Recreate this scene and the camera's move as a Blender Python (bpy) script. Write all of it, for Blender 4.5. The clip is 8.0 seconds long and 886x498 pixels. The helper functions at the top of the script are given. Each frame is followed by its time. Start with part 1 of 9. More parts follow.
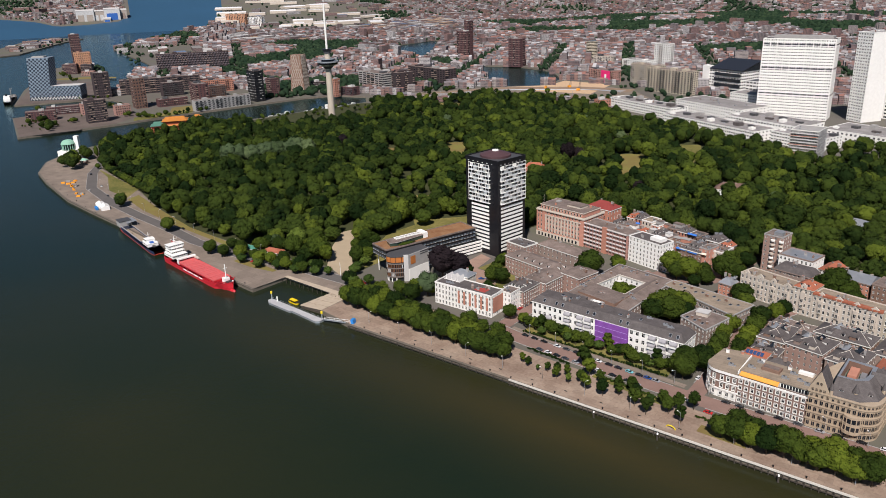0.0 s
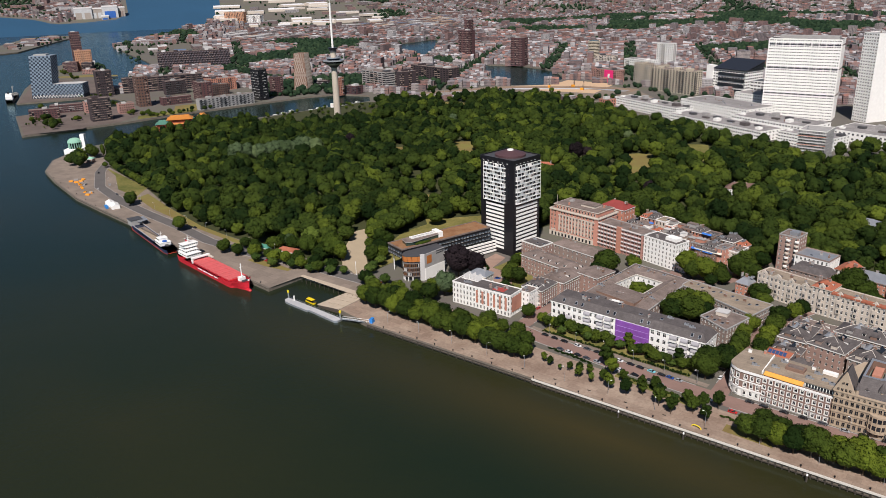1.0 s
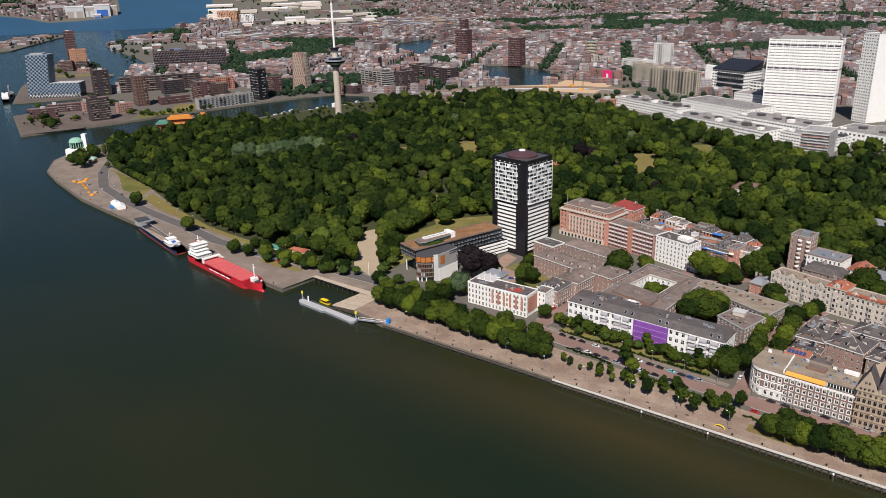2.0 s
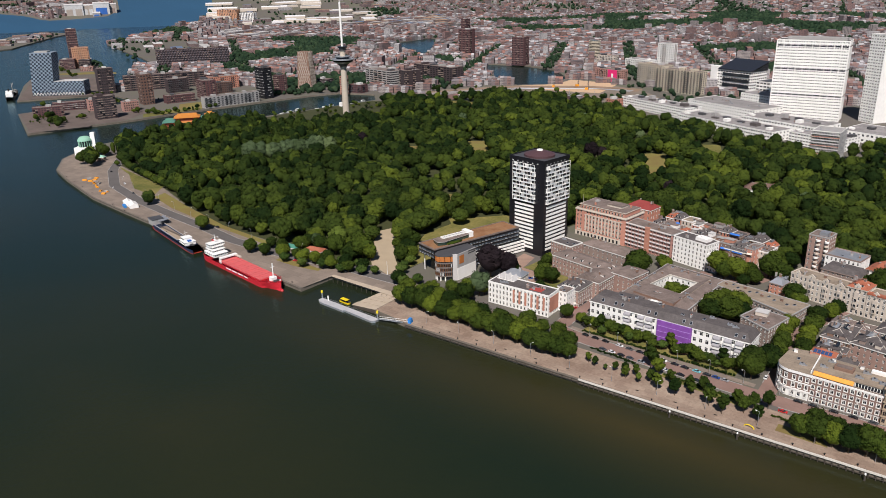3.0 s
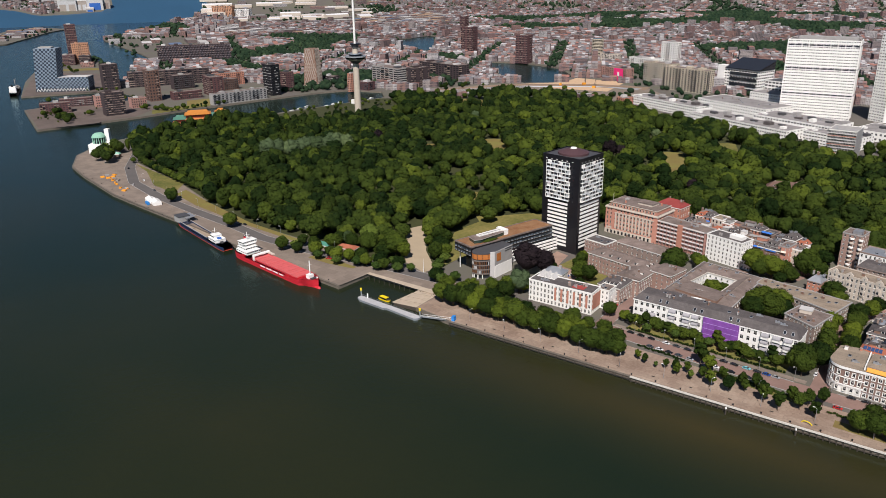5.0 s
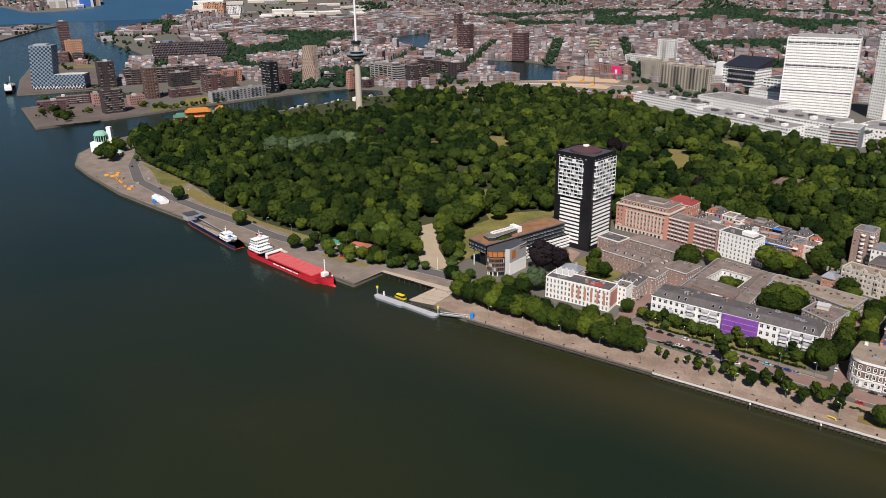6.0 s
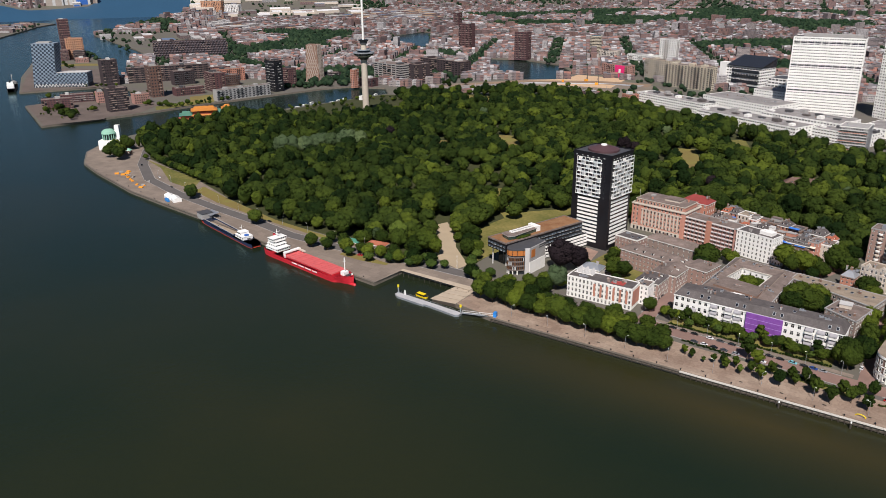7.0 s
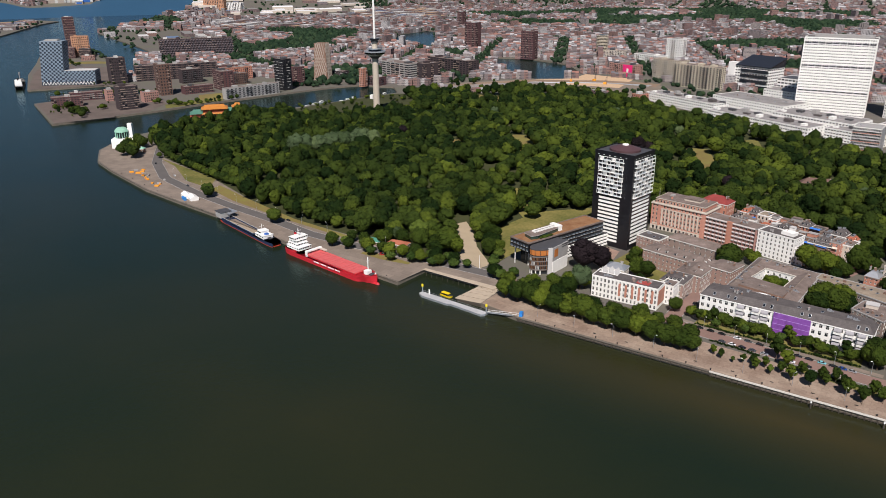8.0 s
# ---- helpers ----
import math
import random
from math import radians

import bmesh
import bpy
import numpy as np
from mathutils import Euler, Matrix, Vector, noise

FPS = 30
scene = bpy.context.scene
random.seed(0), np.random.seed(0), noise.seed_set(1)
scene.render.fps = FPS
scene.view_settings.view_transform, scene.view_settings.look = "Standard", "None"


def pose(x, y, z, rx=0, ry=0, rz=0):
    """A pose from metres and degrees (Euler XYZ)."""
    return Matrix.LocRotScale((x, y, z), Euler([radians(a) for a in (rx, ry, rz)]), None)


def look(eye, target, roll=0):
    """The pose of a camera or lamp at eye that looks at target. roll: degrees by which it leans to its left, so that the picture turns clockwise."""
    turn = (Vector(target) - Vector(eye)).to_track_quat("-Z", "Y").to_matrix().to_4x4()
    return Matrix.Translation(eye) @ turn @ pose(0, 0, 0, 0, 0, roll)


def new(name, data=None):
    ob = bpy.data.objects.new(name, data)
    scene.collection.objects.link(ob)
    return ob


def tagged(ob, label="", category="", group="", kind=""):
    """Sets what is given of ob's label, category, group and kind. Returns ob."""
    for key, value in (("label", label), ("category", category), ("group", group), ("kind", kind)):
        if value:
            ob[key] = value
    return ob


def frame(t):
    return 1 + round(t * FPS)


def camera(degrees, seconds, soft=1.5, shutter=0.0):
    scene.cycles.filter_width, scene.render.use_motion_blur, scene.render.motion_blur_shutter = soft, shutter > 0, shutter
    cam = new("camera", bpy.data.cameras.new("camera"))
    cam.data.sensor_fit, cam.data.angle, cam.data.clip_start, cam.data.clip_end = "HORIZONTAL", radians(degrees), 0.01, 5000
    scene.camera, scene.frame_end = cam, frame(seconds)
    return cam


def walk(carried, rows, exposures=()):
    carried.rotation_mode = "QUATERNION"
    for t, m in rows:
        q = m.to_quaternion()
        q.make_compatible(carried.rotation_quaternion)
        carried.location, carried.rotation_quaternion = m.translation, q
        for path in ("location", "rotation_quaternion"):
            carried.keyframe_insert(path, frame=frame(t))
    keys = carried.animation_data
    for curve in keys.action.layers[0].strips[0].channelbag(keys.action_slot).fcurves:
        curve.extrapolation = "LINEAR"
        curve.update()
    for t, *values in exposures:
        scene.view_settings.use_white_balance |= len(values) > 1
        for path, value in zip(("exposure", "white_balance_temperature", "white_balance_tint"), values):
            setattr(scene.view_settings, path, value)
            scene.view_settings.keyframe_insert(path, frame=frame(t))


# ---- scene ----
cam = camera(60.5, 8.0, soft=0.55)
PATH = [
    (0, (-1.906, -0.234, 212.535), (-3.075, 1.24, 211.855), -1.8),
    (0.5, (-7.554, -4.847, 212.894), (-8.72, -3.372, 212.212), -1.7),
    (1, (-13.869, -9.57, 213.446), (-15.028, -8.09, 212.763), -1.6),
    (2.5, (-33.934, -24.473, 214.924), (-35.067, -22.975, 214.238), -1.3),
    (3, (-40.638, -29.503, 215.2), (-41.769, -28.004, 214.513), -1.2),
    (3.5, (-47.766, -34.646, 215.291), (-48.895, -33.146, 214.602), -1.1),
    (4, (-54.849, -40.018, 215.487), (-55.969, -38.512, 214.797), -1.0),
    (4.5, (-62.039, -45.68, 215.727), (-63.152, -44.169, 215.036), -0.9),
    (6, (-84.459, -62.409, 216.503), (-85.541, -60.879, 215.803), -0.7),
    (6.5, (-92.289, -68.221, 216.568), (-93.358, -66.683, 215.867), -0.6),
    (7, (-99.848, -73.641, 216.635), (-100.916, -72.104, 215.933), -0.5),
    (7.5, (-107.329, -79.102, 217.055), (-108.396, -77.565, 216.35), -0.4),
    (8, (-114.815, -84.311, 217.306), (-115.879, -82.772, 216.601), -0.3),
]
walk(cam, [(t, look(eye, target, roll)) for t, eye, target, roll in PATH], [(0.0, 0.1, 6400, 15), (8.0, 0.1, 6400, 15)])

# ---- world, sun ----
SUN_AZ = (0.46, -0.89)      # horizontal way towards the sun
SUN_EL = 49.0
world = bpy.data.worlds.new("world")
scene.world = world
world.use_nodes = True
wn = world.node_tree.nodes
sky = wn.new("ShaderNodeTexSky")
sky.sky_type = 'NISHITA'
sky.sun_disc = False
sky.sun_elevation = radians(SUN_EL)
sky.sun_rotation = math.atan2(SUN_AZ[0], SUN_AZ[1])
sky.dust_density = 0.05
sky.ozone_density = 3.5
world.node_tree.links.new(sky.outputs[0], wn["Background"].inputs[0])
wn["Background"].inputs[1].default_value = 0.041

sun_data = bpy.data.lights.new("sun", 'SUN')
sun_data.energy = 4.9
sun_data.angle = radians(0.5)
sun_data.color = (1.0, 0.945, 0.86)
sun = new("sun", sun_data)
n_ = math.hypot(*SUN_AZ)
c_ = math.cos(radians(SUN_EL))
sun.matrix_world = look((SUN_AZ[0] / n_ * c_ * 900, SUN_AZ[1] / n_ * c_ * 900, math.sin(radians(SUN_EL)) * 900), (0, 0, 0))

# ---- materials ----
MATS = {}


def mat(name, col, rough=0.8, metal=0.0, var=0.18, scale=0.25, fine=2.5, bump=0.0, island=0.0, obj=0.0, spec=0.4, tint=None, coords="pos", seams=None):
    """A surface with large stains and fine grain; island and obj vary it piece by piece; tint mixes in a second colour."""
    if name in MATS:
        return MATS[name]
    m = bpy.data.materials.new(name)
    m.use_nodes = True
    nt = m.node_tree
    N, L = nt.nodes, nt.links
    bs = N["Principled BSDF"]
    bs.inputs["Roughness"].default_value = rough
    bs.inputs["Metallic"].default_value = metal
    bs.inputs["Specular IOR Level"].default_value = spec
    if coords == "pos":
        src = N.new("ShaderNodeNewGeometry").outputs["Position"]
    else:
        src = N.new("ShaderNodeTexCoord").outputs["Object"]
    big, small = N.new("ShaderNodeTexNoise"), N.new("ShaderNodeTexNoise")
    big.inputs["Scale"].default_value, small.inputs["Scale"].default_value = scale, fine
    big.inputs["Detail"].default_value, small.inputs["Detail"].default_value = 5, 2
    L.new(src, big.inputs["Vector"]), L.new(src, small.inputs["Vector"])
    mix = N.new("ShaderNodeMath")
    mix.operation = 'MULTIPLY_ADD'
    L.new(small.outputs["Fac"], mix.inputs[0])
    mix.inputs[1].default_value = 0.5
    L.new(big.outputs["Fac"], mix.inputs[2])
    last = mix.outputs[0]                     # about 0.75 in the mean
    for amount, kind in ((island, "island"), (obj, "obj")):
        if amount:
            if kind == "island":
                r = N.new("ShaderNodeNewGeometry").outputs["Random Per Island"]
            else:
                r = N.new("ShaderNodeObjectInfo").outputs["Random"]
            a = N.new("ShaderNodeMath")
            a.operation = 'MULTIPLY_ADD'
            L.new(r, a.inputs[0])
            a.inputs[1].default_value = amount / max(var, 0.01) * 0.6
            s = N.new("ShaderNodeMath")
            s.operation = 'SUBTRACT'
            L.new(last, s.inputs[0])
            s.inputs[1].default_value = amount / max(var, 0.01) * 0.3
            L.new(s.outputs[0], a.inputs[2])
            last = a.outputs[0]
    ramp = N.new("ShaderNodeMapRange")
    ramp.inputs["From Min"].default_value, ramp.inputs["From Max"].default_value = 0.35, 1.15
    ramp.inputs["To Min"].default_value, ramp.inputs["To Max"].default_value = 1 - var, 1 + var
    ramp.clamp = False
    L.new(last, ramp.inputs["Value"])
    col2 = tint if tint else col
    cm = N.new("ShaderNodeMix")
    cm.data_type = 'RGBA'
    cm.inputs[6].default_value, cm.inputs[7].default_value = (*col, 1), (*col2, 1)
    t = N.new("ShaderNodeMapRange")
    t.inputs["From Min"].default_value, t.inputs["From Max"].default_value = 0.55, 0.95
    L.new(last, t.inputs["Value"])
    L.new(t.outputs[0], cm.inputs[0])
    hv = N.new("ShaderNodeVectorMath")
    hv.operation = 'SCALE'
    L.new(cm.outputs[2], hv.inputs[0])
    mx = N.new("ShaderNodeMath")
    mx.operation = 'MAXIMUM'
    mx.inputs[1].default_value = 0.25
    L.new(ramp.outputs[0], mx.inputs[0])
    L.new(mx.outputs[0], hv.inputs["Scale"])
    if seams:
        br = N.new("ShaderNodeTexBrick")
        br.inputs["Scale"].default_value = 1.0
        br.inputs["Brick Width"].default_value, br.inputs["Row Height"].default_value = seams[0], seams[1]
        br.inputs["Mortar Size"].default_value = seams[2]
        br.inputs["Mortar Smooth"].default_value = 0.6
        for key, tone_ in (("Color1", 1.06), ("Color2", 0.86), ("Mortar", seams[3])):
            br.inputs[key].default_value = (tone_, tone_, tone_, 1)
        L.new(src, br.inputs["Vector"])
        mm = N.new("ShaderNodeVectorMath")
        mm.operation = 'MULTIPLY'
        L.new(hv.outputs[0], mm.inputs[0])
        L.new(br.outputs["Color"], mm.inputs[1])
        L.new(mm.outputs[0], bs.inputs["Base Color"])
    else:
        L.new(hv.outputs[0], bs.inputs["Base Color"])
    if bump:
        b = N.new("ShaderNodeBump")
        b.inputs["Strength"].default_value = bump
        b.inputs["Distance"].default_value = 0.3
        L.new(small.outputs["Fac"], b.inputs["Height"])
        L.new(b.outputs[0], bs.inputs["Normal"])
    MATS[name] = m
    return m


def ramp_mat(name, cols, rough=0.85, by="island", var=0.2):
    """One of several colours for each piece, with stains."""
    m = mat(name, cols[0], rough, var=var, scale=0.12, fine=1.2)
    N, L = m.node_tree.nodes, m.node_tree.links
    if by == "island":
        r = N.new("ShaderNodeNewGeometry").outputs["Random Per Island"]
    else:
        r = N.new("ShaderNodeObjectInfo").outputs["Random"]
    cr = N.new("ShaderNodeValToRGB")
    cr.color_ramp.interpolation = 'CONSTANT'
    el = cr.color_ramp.elements
    while len(el) < len(cols):
        el.new(0.5)
    for k, c in enumerate(cols):
        el[k].position = k / len(cols)
        el[k].color = (*c, 1)
    L.new(r, cr.inputs[0])
    for node in N:
        if node.type == 'VECT_MATH':
            L.new(cr.outputs[0], node.inputs[0])
    return m


def water_mat():
    m = bpy.data.materials.new("river_water")
    m.use_nodes = True
    N, L = m.node_tree.nodes, m.node_tree.links
    N.remove(N["Principled BSDF"])
    deep, shine, blend, fres = N.new("ShaderNodeBsdfDiffuse"), N.new("ShaderNodeBsdfGlossy"), N.new("ShaderNodeMixShader"), N.new("ShaderNodeFresnel")
    shine.inputs["Color"].default_value = (0.54, 0.76, 0.88, 1)
    shine.inputs["Roughness"].default_value = 0.2
    fres.inputs["IOR"].default_value = 1.33
    L.new(fres.outputs[0], blend.inputs[0])
    L.new(deep.outputs[0], blend.inputs[1])
    L.new(shine.outputs[0], blend.inputs[2])
    L.new(blend.outputs[0], N["Material Output"].inputs[0])
    pos = N.new("ShaderNodeNewGeometry").outputs["Position"]
    silt = N.new("ShaderNodeTexNoise")
    silt.inputs["Scale"].default_value, silt.inputs["Detail"].default_value = 0.006, 4
    L.new(pos, silt.inputs["Vector"])
    ramp = N.new("ShaderNodeValToRGB")
    ramp.color_ramp.elements[0].position, ramp.color_ramp.elements[0].color = 0.45, (0.0105, 0.0185, 0.0098, 1)
    ramp.color_ramp.elements[1].position, ramp.color_ramp.elements[1].color = 0.98, (0.044, 0.036, 0.012, 1)
    # a plume of brown silt off the eastern quay
    mp = N.new("ShaderNodeMapping")
    mp.inputs["Location"].default_value = (150 / 450, -288 / 66, 0)
    mp.inputs["Scale"].default_value = (1 / 450, 1 / 66, 0.0)
    L.new(pos, mp.inputs["Vector"])
    gr = N.new("ShaderNodeTexGradient")
    gr.gradient_type = 'QUADRATIC_SPHERE'
    L.new(mp.outputs[0], gr.inputs["Vector"])
    pl = N.new("ShaderNodeMath")
    pl.operation = 'MULTIPLY_ADD'
    L.new(gr.outputs["Fac"], pl.inputs[0])
    pl.inputs[1].default_value = 0.48
    # a second, broader and fainter patch towards the brown end of the ramp
    mp2, gr2, pl2 = N.new("ShaderNodeMapping"), N.new("ShaderNodeTexGradient"), N.new("ShaderNodeMath")
    mp2.inputs["Location"].default_value = (360 / 330, -150 / 150, 0)
    mp2.inputs["Scale"].default_value = (1 / 330, 1 / 150, 0.0)
    L.new(pos, mp2.inputs["Vector"])
    gr2.gradient_type = 'QUADRATIC_SPHERE'
    L.new(mp2.outputs[0], gr2.inputs["Vector"])
    pl2.operation = 'MULTIPLY_ADD'
    L.new(gr2.outputs["Fac"], pl2.inputs[0])
    pl2.inputs[1].default_value = 0.14
    L.new(pl.outputs[0], pl2.inputs[2])
    soft_ = N.new("ShaderNodeMath")
    soft_.operation = 'MULTIPLY_ADD'
    soft_.inputs[1].default_value, soft_.inputs[2].default_value = 0.28, 0.36
    L.new(silt.outputs["Fac"], soft_.inputs[0])
    L.new(soft_.outputs[0], pl.inputs[2])
    L.new(pl2.outputs[0], ramp.inputs[0])
    L.new(ramp.outputs[0], deep.inputs["Color"])
    w1, w2 = N.new("ShaderNodeTexNoise"), N.new("ShaderNodeTexNoise")
    w1.inputs["Scale"].default_value, w1.inputs["Detail"].default_value = 0.22, 4
    w2.inputs["Scale"].default_value, w2.inputs["Detail"].default_value = 0.9, 3
    L.new(pos, w1.inputs["Vector"]), L.new(pos, w2.inputs["Vector"])
    add = N.new("ShaderNodeMath")
    add.operation = 'MULTIPLY_ADD'
    L.new(w2.outputs["Fac"], add.inputs[0])
    add.inputs[1].default_value = 0.35
    L.new(w1.outputs["Fac"], add.inputs[2])
    b = N.new("ShaderNodeBump")
    b.inputs["Strength"].default_value, b.inputs["Distance"].default_value = 0.35, 0.6
    L.new(add.outputs[0], b.inputs["Height"])
    for node in (deep, shine, fres):
        L.new(b.outputs[0], node.inputs["Normal"])
    return m


WATER = water_mat()


def leaf_mat(name, dark, light, far=False):
    """Foliage: clumps differ by leaf, by tree and by stretch of wood."""
    m = bpy.data.materials.new(name)
    m.use_nodes = True
    N, L = m.node_tree.nodes, m.node_tree.links
    bs = N["Principled BSDF"]
    bs.inputs["Roughness"].default_value = 0.85
    bs.inputs["Specular IOR Level"].default_value = 0.08
    g = N.new("ShaderNodeNewGeometry")
    oi = N.new("ShaderNodeObjectInfo")
    n1, n2 = N.new("ShaderNodeTexNoise"), N.new("ShaderNodeTexNoise")
    n1.inputs["Scale"].default_value, n1.inputs["Detail"].default_value = 0.03, 1
    n2.inputs["Scale"].default_value, n2.inputs["Detail"].default_value = 0.45, 3
    L.new(g.outputs["Position"], n1.inputs["Vector"]), L.new(g.outputs["Position"], n2.inputs["Vector"])
    total = None
    tone = N.new("ShaderNodeAttribute")
    tone.attribute_name = "tone"
    for out, w in ((n1.outputs["Fac"], 0.8), (n2.outputs["Fac"], 0.35), (g.outputs["Random Per Island"], 0.14), (tone.outputs["Fac"] if far else oi.outputs["Random"], 1.0)):
        a = N.new("ShaderNodeMath")
        a.operation = 'MULTIPLY_ADD'
        L.new(out, a.inputs[0])
        a.inputs[1].default_value = w
        if total:
            L.new(total, a.inputs[2])
        else:
            a.inputs[2].default_value = 0.0
        total = a.outputs[0]
    mid = 0.40 + 0.175 + 0.07 + 0.45
    mr = N.new("ShaderNodeMapRange")
    mr.inputs["From Min"].default_value, mr.inputs["From Max"].default_value = mid - 0.42, mid + 0.72
    L.new(total, mr.inputs["Value"])
    cr = N.new("ShaderNodeValToRGB")
    cr.color_ramp.elements[0].color, cr.color_ramp.elements[1].color = (*dark, 1), (*light, 1)
    cool = cr.color_ramp.elements.new(0.45)
    cool.color = (dark[0] * 0.62 + light[0] * 0.34, dark[1] * 0.6 + light[1] * 0.37, dark[2] * 0.6 + light[2] * 0.48, 1)
    L.new(mr.outputs[0], cr.inputs[0])
    L.new(cr.outputs[0], bs.inputs["Base Color"])
    n3, bp = N.new("ShaderNodeTexNoise"), N.new("ShaderNodeBump")
    n3.inputs["Scale"].default_value, n3.inputs["Detail"].default_value = 0.75, 3
    L.new(g.outputs["Position"], n3.inputs["Vector"])
    bp.inputs["Strength"].default_value, bp.inputs["Distance"].default_value = 0.9, 1.3
    L.new(n3.outputs["Fac"], bp.inputs["Height"])
    L.new(bp.outputs[0], bs.inputs["Normal"])
    return m


LEAF = leaf_mat("foliage", (0.009, 0.021, 0.0035), (0.104, 0.136, 0.014))
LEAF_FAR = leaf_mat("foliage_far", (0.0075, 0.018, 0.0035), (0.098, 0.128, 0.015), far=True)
# distance haze is put into these darker, bluer leaf colours
LEAF_HAZED = leaf_mat("foliage_city_hazed", (0.012, 0.028, 0.015), (0.070, 0.105, 0.040), far=True)
LEAF_COPPER = leaf_mat("copper_foliage", (0.010, 0.007, 0.008), (0.032, 0.022, 0.022))
LEAF_SILVER = leaf_mat("silver_foliage", (0.045, 0.070, 0.028), (0.115, 0.155, 0.065))
LEAF_YOUNG = leaf_mat("young_foliage", (0.024, 0.048, 0.009), (0.105, 0.145, 0.024))
BARK = mat("bark", (0.085, 0.062, 0.042), 0.95, fine=3, bump=0.4)
GLASS = mat("dark_window_glass", (0.018, 0.022, 0.028), 0.10, var=0.5, scale=0.4, fine=0.9, obj=0.5, spec=0.7, coords="obj")
WHITE = mat("white_stucco", (0.83, 0.82, 0.79), 0.75, var=0.07)
WHITE_FRAME = mat("white_painted_wood", (0.78, 0.77, 0.73), 0.55, var=0.05)
BLACK = mat("black_cladding", (0.010, 0.010, 0.013), 0.35, var=0.3)
GREY = mat("grey_concrete", (0.34, 0.33, 0.32), 0.85)
DARKGREY = mat("dark_grey_metal", (0.07, 0.07, 0.075), 0.5)
ROOF = mat("bitumen_roof", (0.190, 0.148, 0.130), 0.9, var=0.4, scale=0.14, fine=0.8, seams=(7.0, 1.6, 0.07, 0.62))
ROOF_TAN = mat("tan_gravel_roof", (0.28, 0.225, 0.17), 0.9, var=0.3, scale=0.14, fine=0.8, seams=(8.0, 2.0, 0.07, 0.68))
ROOF_GREY = mat("slate_roof", (0.105, 0.092, 0.090), 0.75, var=0.35, scale=0.2, fine=1.0, seams=(1.2, 0.8, 0.05, 0.75))
ROOF_BROWN = mat("sedum_roof", (0.235, 0.105, 0.045), 0.95, var=0.22, scale=0.12, fine=0.7, tint=(0.26, 0.15, 0.075))
TILE_RED = mat("red_roof_tiles", (0.35, 0.115, 0.065), 0.85, var=0.25, scale=0.3)
BRICK_RED = mat("red_brick", (0.47, 0.215, 0.15), 0.9, var=0.15)
BRICK_BROWN = mat("brown_brick", (0.22, 0.135, 0.10), 0.9, var=0.18)
BRICK_GREY = mat("grey_brown_brick", (0.27, 0.205, 0.175), 0.9, var=0.16)
BRICK_DARK = mat("dark_purple_brick", (0.052, 0.037, 0.040), 0.85, var=0.2)
SAND = mat("sandstone", (0.40, 0.315, 0.23), 0.9, var=0.14)
BEIGE = mat("beige_stone", (0.56, 0.495, 0.425), 0.9, var=0.12)
YELLOWC = mat("yellowed_concrete", (0.50, 0.44, 0.345), 0.9, var=0.12)
STEEL = mat("galvanised_steel", (0.42, 0.44, 0.47), 0.45, 0.6, var=0.15)
SHADEMAT = mat("grey_awning_cloth", (0.33, 0.32, 0.34), 0.8)
ORANGE = mat("orange_awning_cloth", (0.80, 0.34, 0.06), 0.8)
PALEROOF = mat("pale_gravel_roof", (0.52, 0.51, 0.50), 0.9, var=0.15, scale=0.06, fine=0.5)
PURPLE = mat("purple_scaffold_net", (0.215, 0.07, 0.34), 0.75, var=0.35, scale=0.3, fine=1.5)
PAVE = mat("quay_paving", (0.285, 0.198, 0.148), 0.95, var=0.3, scale=0.05, fine=0.6, tint=(0.31, 0.24, 0.185), seams=(6.0, 4.0, 0.10, 0.78))
PAVE_GREY = mat("grey_paving", (0.226, 0.182, 0.148), 0.95, var=0.25, scale=0.05, fine=0.6, seams=(9.0, 6.0, 0.12, 0.75))
ASPHALT = mat("asphalt", (0.115, 0.105, 0.10), 0.9, var=0.2, scale=0.08, fine=0.8)
BRICKROAD = mat("brick_road", (0.235, 0.15, 0.125), 0.95, var=0.2, scale=0.08, fine=0.8)
GRASS = mat("park_grass", (0.105, 0.115, 0.022), 0.95, var=0.3, scale=0.03, fine=0.4, tint=(0.20, 0.165, 0.05))
DRYGRASS = mat("dry_grass", (0.23, 0.165, 0.055), 0.95, var=0.45, scale=0.045, fine=0.35, tint=(0.155, 0.145, 0.035))
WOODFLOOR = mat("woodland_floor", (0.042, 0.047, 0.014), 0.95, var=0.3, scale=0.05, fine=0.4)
GRAVEL = mat("gravel_path", (0.40, 0.32, 0.22), 0.95, var=0.15, scale=0.06)
CITYGROUND = mat("city_ground", (0.150, 0.132, 0.120), 0.95, var=0.4, scale=0.012, fine=0.08, tint=(0.10, 0.10, 0.07))
QUAYWALL = mat("quay_masonry", (0.15, 0.125, 0.10), 0.95, var=0.35, scale=0.2, fine=1.5)
TIMBER = mat("bleached_timber", (0.46, 0.38, 0.29), 0.9, var=0.15)
PILE = mat("wet_timber_pile", (0.055, 0.045, 0.035), 0.9)
RAILWHITE = mat("pale_quay_coping", (0.58, 0.54, 0.48), 0.85, var=0.1)


